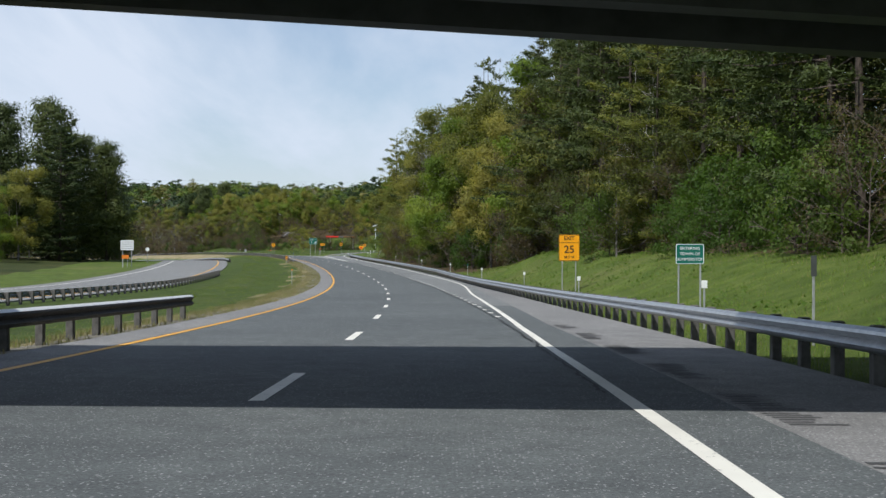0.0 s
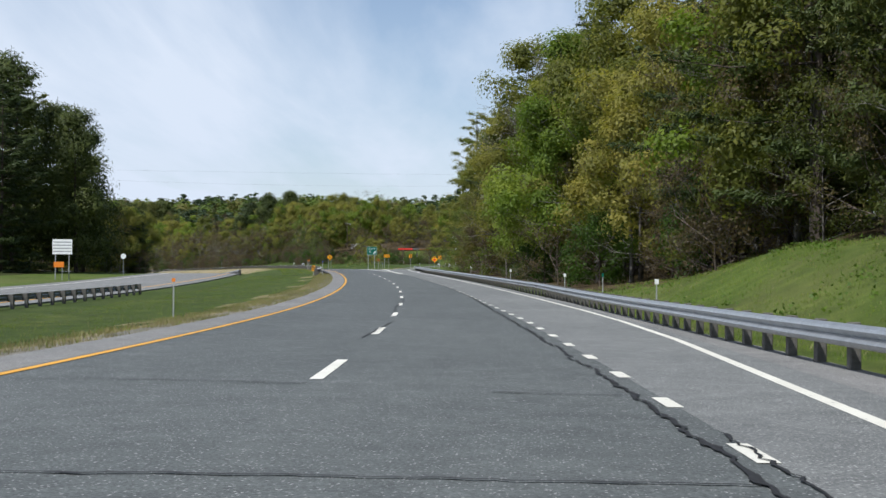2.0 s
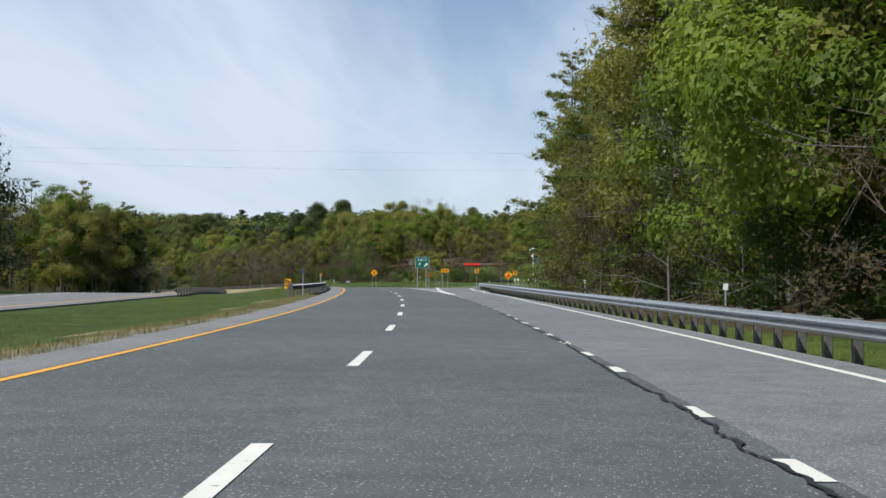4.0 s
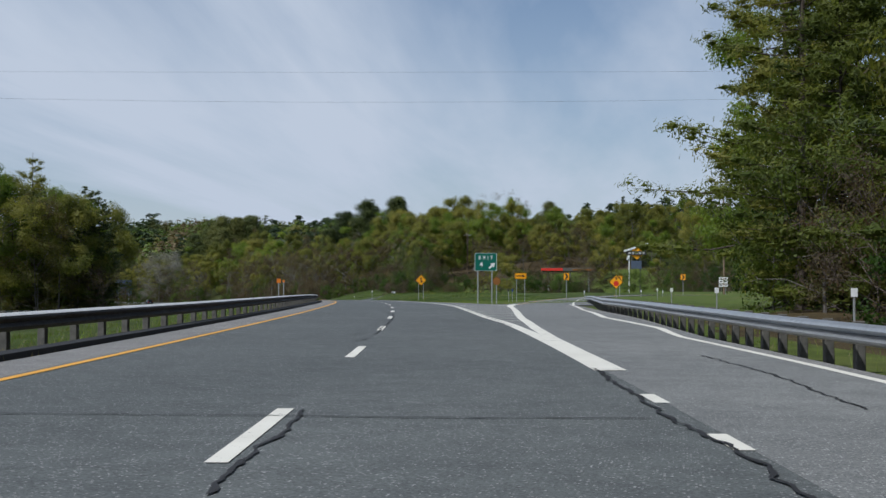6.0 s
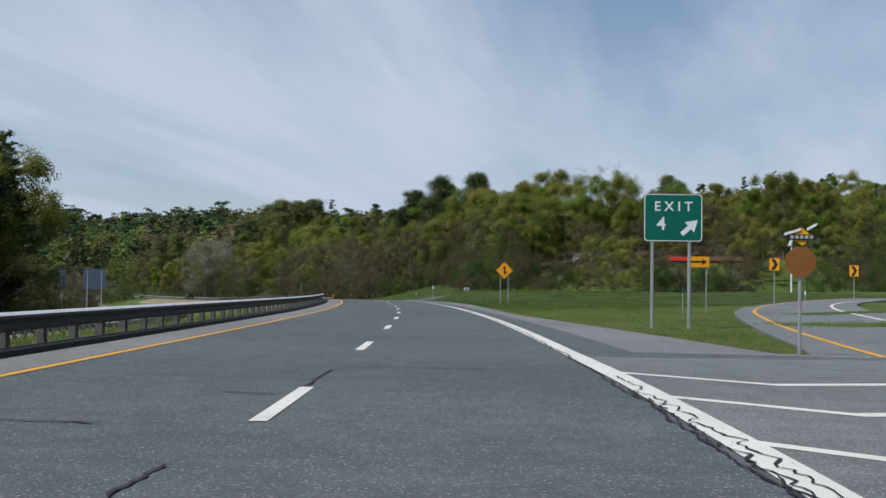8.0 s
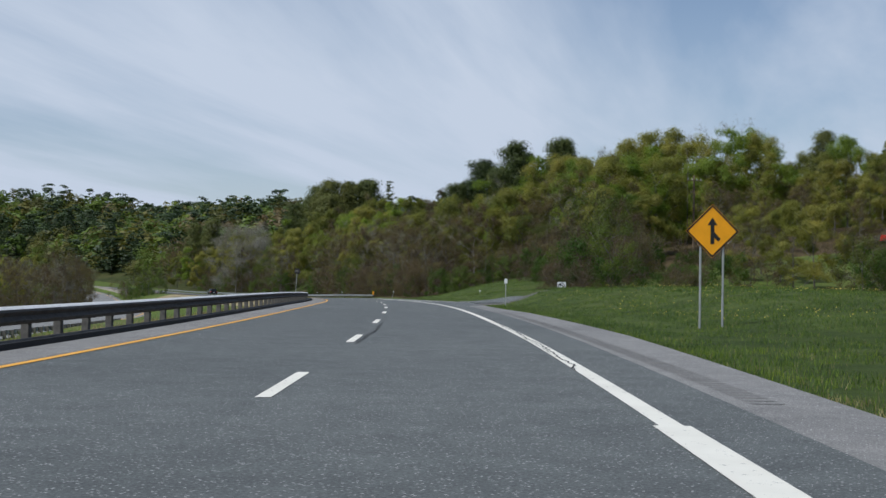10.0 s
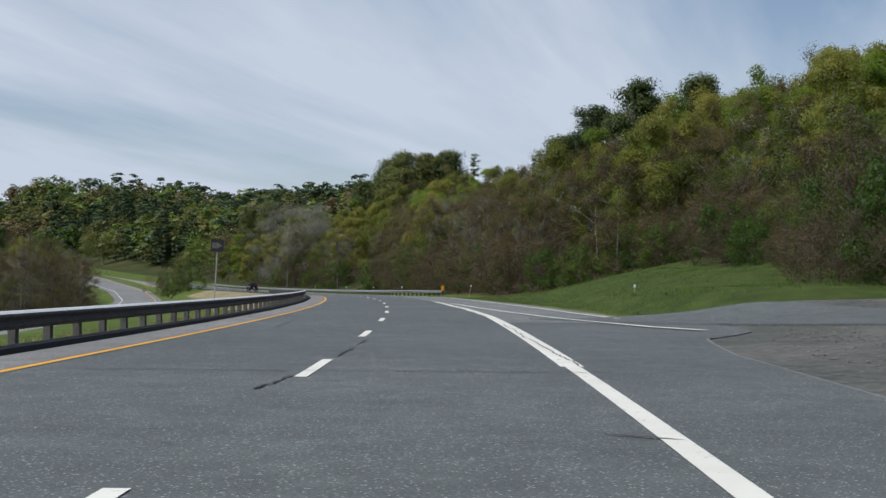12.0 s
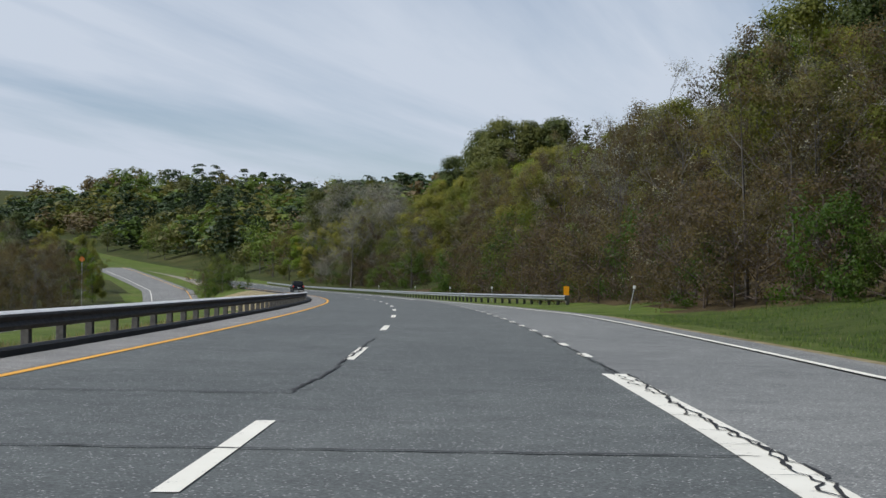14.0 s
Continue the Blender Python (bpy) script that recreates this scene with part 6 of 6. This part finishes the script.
def canopy():
    s, l = 415.8, 51.1
    g = ground_at(s, l)
    t = empty("station_canopy", pose(g.x, g.y, float(road_z(s)) + 2.2, 0, 0, heading(s) - 18), "long flat station canopy with red and white fascia", "canopy")
    part("roof", new_box((-6, -4, 4.3), (5, 4, 5.0), 0.05), M_POST, t)
    part("red_fascia", new_box((-6.05, -4.06, 4.4), (-1.5, -4.005, 4.95), 0.01), M_RED, t, "red fascia band")
    part("yellow_fascia", new_box((0.5, -4.06, 4.45), (5.05, -4.005, 4.8), 0.01), M_DULLORANGE, t, "dull yellow fascia band")
    for x in (-4.5, 0, 4):
        part("column", new_box((x - 0.2, -0.2, -2.2), (x + 0.2, 0.2, 4.3), 0.02), M_SIGNWHITE, t)


canopy()
M_SHINGLE = plain("grey_shingles", (0.16, 0.155, 0.15), 0.9, 0, 0.3, 2)
M_CLAP = plain("pale_clapboard", (0.5, 0.5, 0.48), 0.8, 0, 0.12, 2)
M_TRIM = plain("white_trim", (0.8, 0.8, 0.78), 0.6, 0, 0.06, 2)
M_GLASS = plain("dark_window_glass", (0.03, 0.035, 0.04), 0.1, 0, 0.2, 2)


def house():
    s, l = 462, 48.0
    g = ground_at(s, l)
    z0 = float(road_z(s)) + 9.9 - 4.5          # the gable's peak stands 9.9 m over the road
    t = empty("house", pose(g.x, g.y, z0, 0, 0, heading(s) - 14), "low grey-roofed house with white gable trim among brush", "house")
    part("wall", new_box((-1.7, 0.2, -3.5), (9.6, 6.0, 2.7), 0.02), M_CLAP, t)
    bm = bmesh.new()
    v = [bm.verts.new(p) for p in ((-2.0, -0.4, 2.5), (-2.0, 3.1, 4.4), (-2.0, 6.6, 2.5), (10.2, -0.4, 2.5), (10.2, 3.1, 4.4), (10.2, 6.6, 2.5))]
    for f in ((0, 3, 4, 1), (1, 4, 5, 2), (0, 1, 2), (5, 4, 3), (0, 2, 5, 3)):
        bm.faces.new([v[k] for k in f])
    part("roof", bm, M_SHINGLE, t, "grey shingle roof")
    part("gable_wing", new_box((-1.75, -1.6, -3.5), (1.75, 0.1, 2.6), 0.02), M_CLAP, t)
    bm = bmesh.new()
    v = [bm.verts.new(p) for p in ((-2.1, -1.9, 2.5), (0, -1.9, 4.5), (2.1, -1.9, 2.5), (-2.1, 3, 2.5), (0, 3, 4.5), (2.1, 3, 2.5))]
    for f in ((0, 1, 4, 3), (1, 2, 5, 4), (0, 2, 1), (3, 4, 5), (0, 3, 5, 2)):
        bm.faces.new([v[k] for k in f])
    part("gable_roof", bm, M_SHINGLE, t, "grey shingle gable")
    for a, b in (((-2.15, 2.42), (0.0, 4.52)), ((0.0, 4.52), (2.15, 2.42))):
        part("trim", shape_mesh([(a[0], a[1] - 0.14), (b[0], b[1] - 0.14), (b[0], b[1] + 0.14), (a[0], a[1] + 0.14)], -1.98, M_TRIM, 0.06), None, t, "white gable trim")
    for x in (-0.8, 0.8, 4, 7):
        y = -1.66 if x < 2 else 0.14
        w = part("window", new_box((x - 0.45, y, 0.7), (x + 0.45, y + 0.05, 1.9), 0.01), M_TRIM, t)
        part("pane", new_box((x - 0.36, y - 0.012, 0.8), (x + 0.36, y - 0.004, 1.8), 0.0), M_GLASS, w)


house()


def utility_pole(s, lat, top, turn):
    g = ground_at(s, lat)
    up = float(road_z(s)) + GROW * top - g.z
    t = empty("utility_pole", pose(g.x, g.y, g.z, 0, 0, heading(s) + turn), "weathered wooden utility pole with a crossarm", "utility pole")
    bm = bmesh.new(); rod(bm, (0, 0, -1), (0, 0, up), 0.17, 0.11, 8)
    part("pole", bm, M_WOODPOLE, t)
    arm = part("crossarm", new_box((-1.2, -0.16, up - 0.75), (1.2, -0.05, up - 0.62), 0.01), M_WOODPOLE, t)
    for x in (-1.1, -0.4, 0.4, 1.1):
        bm = bmesh.new(); rod(bm, (x, -0.1, up - 0.62), (x, -0.1, up - 0.42), 0.05, 0.035, 6)
        part("insulator", bm, M_SIGNWHITE, arm)
    return t


utility_pole(455, 42.3, 15.4, 20)
utility_pole(340.3, 48.7, 13.2, -30)


def overhead_cable(a, b, z, sag):
    """A cable slung over the highway between two poles; a, b: (s, lat)."""
    u = np.linspace(0, 1, 33)
    p = at(a[0] + (b[0] - a[0]) * u, a[1] + (b[1] - a[1]) * u, 0.0)
    p[:, 2] = p[0, 2] + (p[-1, 2] - p[0, 2]) * u + z - 4 * sag * u * (1 - u)
    tv, tf = tubes([(p[k], p[k + 1], 0.006, 0.006) for k in range(32)], 4)
    tagged(new("overhead_cable", raw_mesh("overhead_cable", tv, tf, M_BLACK)), "thin black cable slung high over the highway", "cable", "cables over the highway")


for s_, l_ in ((273, -62), (261, 62)):
    utility_pole(s_, l_, 16.2, 0)
overhead_cable((273, -62), (261, 62), 16.9, 1.6)
overhead_cable((273, -61.6), (261, 61.6), 17.9, 0.3)

# ---------------------------------------------------------------- the dark car ahead
def suv(s, lat):
    w = at(s, lat)
    t = empty("suv", pose(*[float(q) for q in w], 0, 0, heading(s)), "dark blue-black sport utility car seen from behind", "car")
    paint = plain("dark_car_paint", (0.012, 0.014, 0.02), 0.25, 0.2, 0.1, 2)
    bm = bmesh.new()
    box(bm, (-0.93, -2.3, 0.35), (0.93, 2.3, 1.05), 0.12)
    part("body", bm, paint, t)
    bm = bmesh.new()
    b = box(bm, (-0.82, -2.1, 1.02), (0.82, 1.0, 1.72), 0.0)
    for v in bm.verts:
        if v.co.z > 1.5:
            v.co.x *= 0.82
            v.co.y = v.co.y * 0.86 + (0.12 if v.co.y < 0 else -0.35)
    bmesh.ops.bevel(bm, geom=list(bm.edges), offset=0.07, segments=2, affect="EDGES")
    part("cabin", bm, paint, t)
    part("rear_window", new_box((-0.62, -2.085, 1.12), (0.62, -1.99, 1.55), 0.02), M_GLASS, t)
    part("bumper", new_box((-0.9, -2.42, 0.38), (0.9, -2.28, 0.62), 0.03), M_BLACK, t)
    for x in (-0.78, 0.78):
        part("tail_light", new_box((x - 0.1, -2.33, 0.8), (x + 0.1, -2.28, 1.02), 0.01), M_RED, t)
        for y in (-1.45, 1.45):
            bm = bmesh.new(); rod(bm, (x - 0.11, y, 0.34), (x + 0.13, y, 0.34), 0.34, 0.34, 16)
            wh = part("wheel", bm, M_BLACK, t, "black tyre")
            bm = bmesh.new(); rod(bm, (x - 0.125, y, 0.34), (x + 0.14, y, 0.34), 0.2, 0.2, 12)
            part("rim", bm, M_STEEL, wh)
    part("plate", new_box((-0.16, -2.44, 0.66), (0.16, -2.425, 0.8), 0.0), M_SIGNWHITE, t)


suv(612, -1.9)

# ---------------------------------------------------------------- sealed cracks
crk = np.random.default_rng(21)


def crack(points, width, wiggle, z=0.0125, step=0.12):
    """A wavering bead of sealer along a line of (s, lat) places."""
    p = np.array(points, float)
    run = np.concatenate([[0], np.cumsum(np.hypot(*np.diff(p, axis=0).T))])
    u = np.linspace(0, run[-1], max(4, int(run[-1] / step)))
    q = np.stack([np.interp(u, run, p[:, 0]), np.interp(u, run, p[:, 1])], 1)
    d = np.gradient(q, axis=0)
    d /= np.hypot(d[:, 0], d[:, 1])[:, None] + 1e-9
    nrm = np.stack([-d[:, 1], d[:, 0]], 1)
    o = crk.uniform(0, 900)
    w1 = np.array([0.6 * noise.noise(Vector((float(a) * 0.5, o, 0))) + 0.45 * noise.noise(Vector((float(a) * 2.3, o, 4))) + 0.4 * noise.noise(Vector((float(a) * 6.5, o, 9))) for a in u])
    q = q + nrm * (wiggle * w1)[:, None]
    w = 0.62 * width * (0.45 + 1.3 * np.array([abs(noise.noise(Vector((float(a) * 3.1, o, 8)))) for a in u]))
    w[0] = w[-1] = 0.004
    a, b = q - nrm * w[:, None] / 2, q + nrm * w[:, None] / 2
    v = np.stack([at(a[:, 0], a[:, 1], z), at(b[:, 0], b[:, 1], z)], 1)
    ix = np.arange(len(u) * 2).reshape(-1, 2)
    part("sealed_crack", raw_mesh("sealed_crack", v.reshape(-1, 3), np.stack([ix[:-1, 0], ix[:-1, 1], ix[1:, 1], ix[1:, 0]], -1), M_TAR), None, road)


# across the lanes: (s, from, to)
ACROSS = [(28.1, -3.4, 2.7), (25.8, 2.4, 3.7), (41.6, -3.3, 0.9), (41.2, 0.4, 3.5), (60.8, -3.5, 0.9), (57.4, -3.4, 0.5), (56.3, -0.9, 0.6), (71.8, -3.4, 3.5), (78.1, -3.5, 0.1), (77.0, 2.0, 3.45),
          (93.1, -3.4, -2.0), (90.4, -1.9, 0.8), (104.5, -3.5, 4.1), (113.2, 0.3, 1.9), (190.0, -3.5, 3.4), (204.5, -3.5, 0.0), (204.0, 1.5, 4.7), (222.8, -3.5, -0.3), (218.9, 1.5, 4.4), (236.1, 0.5, 3.8),
          (252.4, -3.2, -1.2), (255.0, -0.9, -0.1), (259.1, 0.0, 2.2), (332.9, -3.5, 0.9), (350.4, -2.6, 0.2), (354.9, -2.2, 2.2), (361.3, -3.4, 0.7), (361.1, 2.9, 4.4), (384.1, -3.4, 4.0), (377.7, 3.0, 3.6),
          (412.0, -3.4, 2.2), (422.8, 0.2, 4.2), (433.4, -3.6, 0.8), (430.1, -0.7, 3.4), (439.1, -3.5, 3.65), (443.2, -3.5, 0.0)]
for s, a, b in ACROSS:
    m = (a + b) / 2
    crack([(s + 0.1, a), (s + crk.normal(0, 0.08), m), (s - 0.15, b)], 0.085, 0.1)
for s in np.arange(118, 520, 5.3):
    a = crk.uniform(-3.6, 2.5)
    if crk.random() < 0.7:
        crack([(s, a), (s + crk.normal(0, 0.2), a + crk.uniform(0.8, 2.4))], 0.02, 0.08)
# along the lanes
ALONG = [[(44.7, -0.9), (47.5, -0.57)], [(49.0, -0.3), (52.8, -0.05)], [(87.9, -0.17), (92.0, -0.02), (96.0, 0.14)], [(104.2, -0.08), (110, -0.12), (115, 0.02), (120.0, 0.12)], [(173.8, -1.92), (175.0, -2.0), (176.1, -1.88)],
         [(170.5, -0.4), (170.6, -0.08), (172.2, 0.08)], [(189.7, 5.49), (182.9, 5.19), (182.1, 5.31), (177.7, 5.22), (174.7, 5.44)], [(199.0, 5.84), (194.8, 5.85), (190.6, 5.54)], [(186.1, 0.22), (190.5, 0.21)],
         [(203.1, -0.9), (203.2, -0.32), (204.5, 0.0)], [(206.0, -0.5), (207.3, -0.44), (206.6, -0.01), (209.0, 0.03), (213.0, 0.05), (219.0, 0.1)], [(217.7, 0.14), (220.2, 0.14), (224.0, 0.1), (227.7, 0.04)], [(228.0, 0.0), (229.4, -0.1), (231.2, -0.44)],
         [(244.0, 0.0), (247.8, -0.15)], [(249.0, -0.18), (250.2, -0.17)], [(255.8, 0.0), (258.6, 0.0), (259.2, 0.85)], [(328.2, 0.17), (333.2, 0.23), (339.9, 0.26)], [(359.6, 0.07), (361.3, 0.08)], [(381.4, -0.26), (383.3, -0.09)],
         [(387.0, 0.1), (389.5, 0.15)], [(399.1, -2.53), (402.0, -2.6), (404.2, -2.67)], [(390.4, 0.15), (392.4, 0.19)], [(421.6, 0.06), (423.2, 0.13), (423.7, 0.22)], [(443.1, -0.1), (447.0, 0.0), (454.9, 0.0)]]
for pts in ALONG:
    crack(pts, 0.085, 0.12)
# the long joint by the outer lane, and the cracked broad lines
for a, b, l, w, k in ((14, 60, 3.5, 0.09, 0.12), (58, 120, 3.45, 0.11, 0.16), (118, 196, 3.58, 0.09, 0.13), (36, 52, 3.75, 0.06, 0.2), (62, 74, 3.7, 0.06, 0.22), (212, 262, 3.62, 0.06, 0.12), (222, 250, 3.7, 0.05, 0.12),
                      (244, 256, 3.7, 0.05, 0.2), (246, 258, 3.8, 0.045, 0.22), (262, 312, 3.66, 0.05, 0.1), (322, 372, 3.68, 0.05, 0.12), (326, 345, 3.64, 0.03, 0.14), (385, 402, 3.62, 0.055, 0.14), (408, 427, 3.62, 0.06, 0.15), (427, 446, 3.76, 0.06, 0.15),
                      (430, 447, 3.66, 0.045, 0.2), (446, 500, 3.66, 0.06, 0.14)):
    crack([(a, l), ((a + b) / 2, l + crk.normal(0, 0.03)), (b, l)], w, k, 0.0165)

# fine splits across the broad painted lines
for a, e, l in ((214, 262, 3.46), (388, 446, 3.58)):
    s = a
    while s < e:
        s += crk.uniform(0.7, 2.2)
        o = crk.uniform(-0.08, 0.08)
        crack([(s, l + o - crk.uniform(0.12, 0.45)), (s + crk.normal(0, 0.05), l + o + crk.uniform(0.12, 0.4))], 0.022, 0.04, 0.0165, 0.06)

# ---------------------------------------------------------------- rumble strip grooves on the shoulder
def grooves(name, rows, mat, label):
    """Milled grooves across the shoulder: rows of (s, lat, length, width)."""
    q = np.array(rows)
    c = [at(q[:, 0] + a * q[:, 3], q[:, 1] + e * q[:, 2], 0.001) for a, e in ((0, 0), (0, 1), (1, 1), (1, 0))]
    ob = part(name, raw_mesh(name, np.stack(c, 1).reshape(-1, 3), np.arange(4 * len(q)).reshape(-1, 4), mat), None, road, label)
    tagged(ob, kind="stuff")


M_GROOVE = plain("groove_dark", (0.055, 0.055, 0.054), 0.9, 0, 0.4, 12)
M_GROOVEFAINT = plain("groove_worn", (0.15, 0.147, 0.14), 0.9, 0, 0.35, 12)
grooves("rumble_strip", [(s, 4.62 + crk.uniform(0, 0.12), crk.uniform(0.25, 0.5), crk.uniform(0.04, 0.09)) for k in range(9) for s in np.arange(-6 + 4.4 * k, -3.6 + 4.4 * k, 0.16)], M_GROOVE, "milled rumble strip with dark worn grooves")
grooves("rumble_strip", [(s, 4.9, 0.36, 0.08) for s in np.arange(318, 372, 0.3)], M_GROOVEFAINT, "milled rumble strip with faint worn grooves")

# ---------------------------------------------------------------- grass and weeds
def ground_xyz(s, l):
    w = at(s, l, height(s, l))
    b_ = np.array([noise.noise(Vector((float(x) * 0.13, float(y) * 0.13, 3))) for x, y in w[:, :2]])
    off = np.minimum(np.where(l > 0, l - paved_right(s), PAVED_LEFT - l), np.abs(l - sb_mid(s)) - 5.5)
    w[:, 2] += 0.22 * b_ * smooth(off, 1.0, 7)
    return w


def blades(name, areas, mats, pick, label, per=4, wide=0.016):
    """Grass blades in tufts over patches (count, s0, s1, lat0, lat1, low, high)."""
    vs, fs, ms, o = [], [], [], 0
    for n, s0, s1, l0, l1, lo, hi in areas:
        s = crk.uniform(s0, s1, n)
        a, b = (l0(s) if callable(l0) else l0), (l1(s) if callable(l1) else l1)
        l = a + (b - a) * crk.uniform(0, 1, n) ** 1.2
        keep = np.array([noise.noise(Vector((float(x) * 0.45, float(y) * 0.8, 2))) > -0.25 for x, y in zip(s, l)])
        s, l = s[keep], l[keep]
        base = np.repeat(ground_xyz(s, l), per, 0) + crk.normal(0, 0.07, (len(s) * per, 3)) * np.array([1, 1, 0])
        m = len(base)
        h = crk.uniform(lo, hi, m)
        ang = crk.uniform(0, 6.28, m)
        side = np.stack([np.cos(ang), np.sin(ang), 0 * ang], 1) * (wide * (0.6 + h * 2))[:, None]
        tip = base + np.stack([crk.normal(0, 0.35, m) * h, crk.normal(0, 0.35, m) * h, h], 1)
        base[:, 2] -= 0.03
        vs.append(np.stack([base - side, base + side, tip], 1).reshape(-1, 3))
        fs.append(np.arange(3 * m).reshape(-1, 3) + o)
        ms.append(crk.choice(len(mats), m, p=pick))
        o += 3 * m
    ob = new(name, raw_mesh(name, np.concatenate(vs), np.concatenate(fs), mats, np.concatenate(ms)))
    return tagged(ob, label, "grass", kind="stuff")


def right_off(d):
    return lambda s: paved_right(s) + d


blades("verge_grass", [(9000, 20, 150, -7.3, -5.1, 0.04, 0.16), (3600, 150, 200, -6.9, -5.1, 0.04, 0.16), (3500, 195, 470, -6.6, -5.7, 0.05, 0.2), (1800, 268, 320, right_off(0.05), right_off(0.8), 0.03, 0.1), (900, 262, 270, right_off(0.05), right_off(1.6), 0.03, 0.1)],
       [M_DRYBLADE, M_WEED], [0.86, 0.14], "dry straw-coloured grass along the pavement's edge", 4, 0.011)
blades("tall_grass", [(9000, 30, 200, -13, -6.8, 0.03, 0.11), (17000, 16, 140, right_off(0.6), right_off(10.5), 0.04, 0.15), (1200, 140, 240, right_off(0.6), right_off(3.5), 0.05, 0.2), (7000, 264, 330, right_off(0.4), right_off(12), 0.04, 0.14),
                      (3500, 205, 330, -9.5, -6.2, 0.05, 0.2)],
       [M_WEED, M_DRYBLADE], [0.85, 0.15], "green spring grass on the banks and in the gore", 4, 0.011)
blades("lush_grass", [(28000, 320, 380, right_off(0.2), right_off(17), 0.04, 0.14), (12000, 410, 476, right_off(0.4), right_off(12), 0.04, 0.13)], [M_LUSH, M_WEED, M_DRYBLADE], [0.66, 0.3, 0.04], "lush uncut grass in the gore and on the bank", 4, 0.011)
# broad-leaved weeds on the bank, dandelions on the mound
n = 3000
s = crk.uniform(16, 135, n)
l = paved_right(s) + crk.uniform(1.8, 10, n)
keep = np.array([noise.noise(Vector((float(x) * 0.2, float(y) * 0.35, 5))) > 0.12 for x, y in zip(s, l)])
c = ground_xyz(s[keep], l[keep])
c = np.repeat(c, 5, 0) + crk.normal(0, 0.2, (5 * len(c), 3)) * np.array([1, 1, 0.3]) + np.array([0, 0, 0.07])
wv, wf = cards(c, 0.075, crk, np.repeat([[0, -0.4, 1.0]], len(c), 0), 0.6, 0.7)
tagged(new("bank_weeds", raw_mesh("bank_weeds", wv, wf, M_WEED)), "broad-leaved green weeds over the bank", "weeds", kind="stuff")
n = 2600
s = crk.uniform(334, 378, n)
l = paved_right(s) + crk.uniform(2.5, 16, n)
keep = np.array([noise.noise(Vector((float(x) * 0.12, float(y) * 0.22, 7))) > -0.05 for x, y in zip(s, l)])
c = ground_xyz(s[keep], l[keep]) + np.array([0, 0, 0.2])
M_DANDELION = plain("dandelion_yellow", (0.75, 0.6, 0.1), 0.7, 0, 0.1, 5)
dv, df = cards(c, 0.021, crk, np.repeat([[0, 0, 1.0]], len(c), 0), 0.5, 0.9)
tagged(new("dandelions", raw_mesh("dandelions", dv, df, M_DANDELION)), "yellow dandelion heads in the grass", "flowers", kind="stuff")
# loose stones on the grit at the entry's mouth
n = 900
s = crk.uniform(381, 406, n)
l = paved_right(s) + crk.uniform(0.2, 1, n) ** 1.5 * 9
gv_, gf_ = clumps(ground_xyz(s, l) + np.array([0, 0, 0.012]), 0.032, crk, 0.6)
tagged(new("loose_stones", raw_mesh("loose_stones", gv_, gf_, M_GRAVEL)), "loose grey stones strewn over the grit", "stones", kind="stuff")
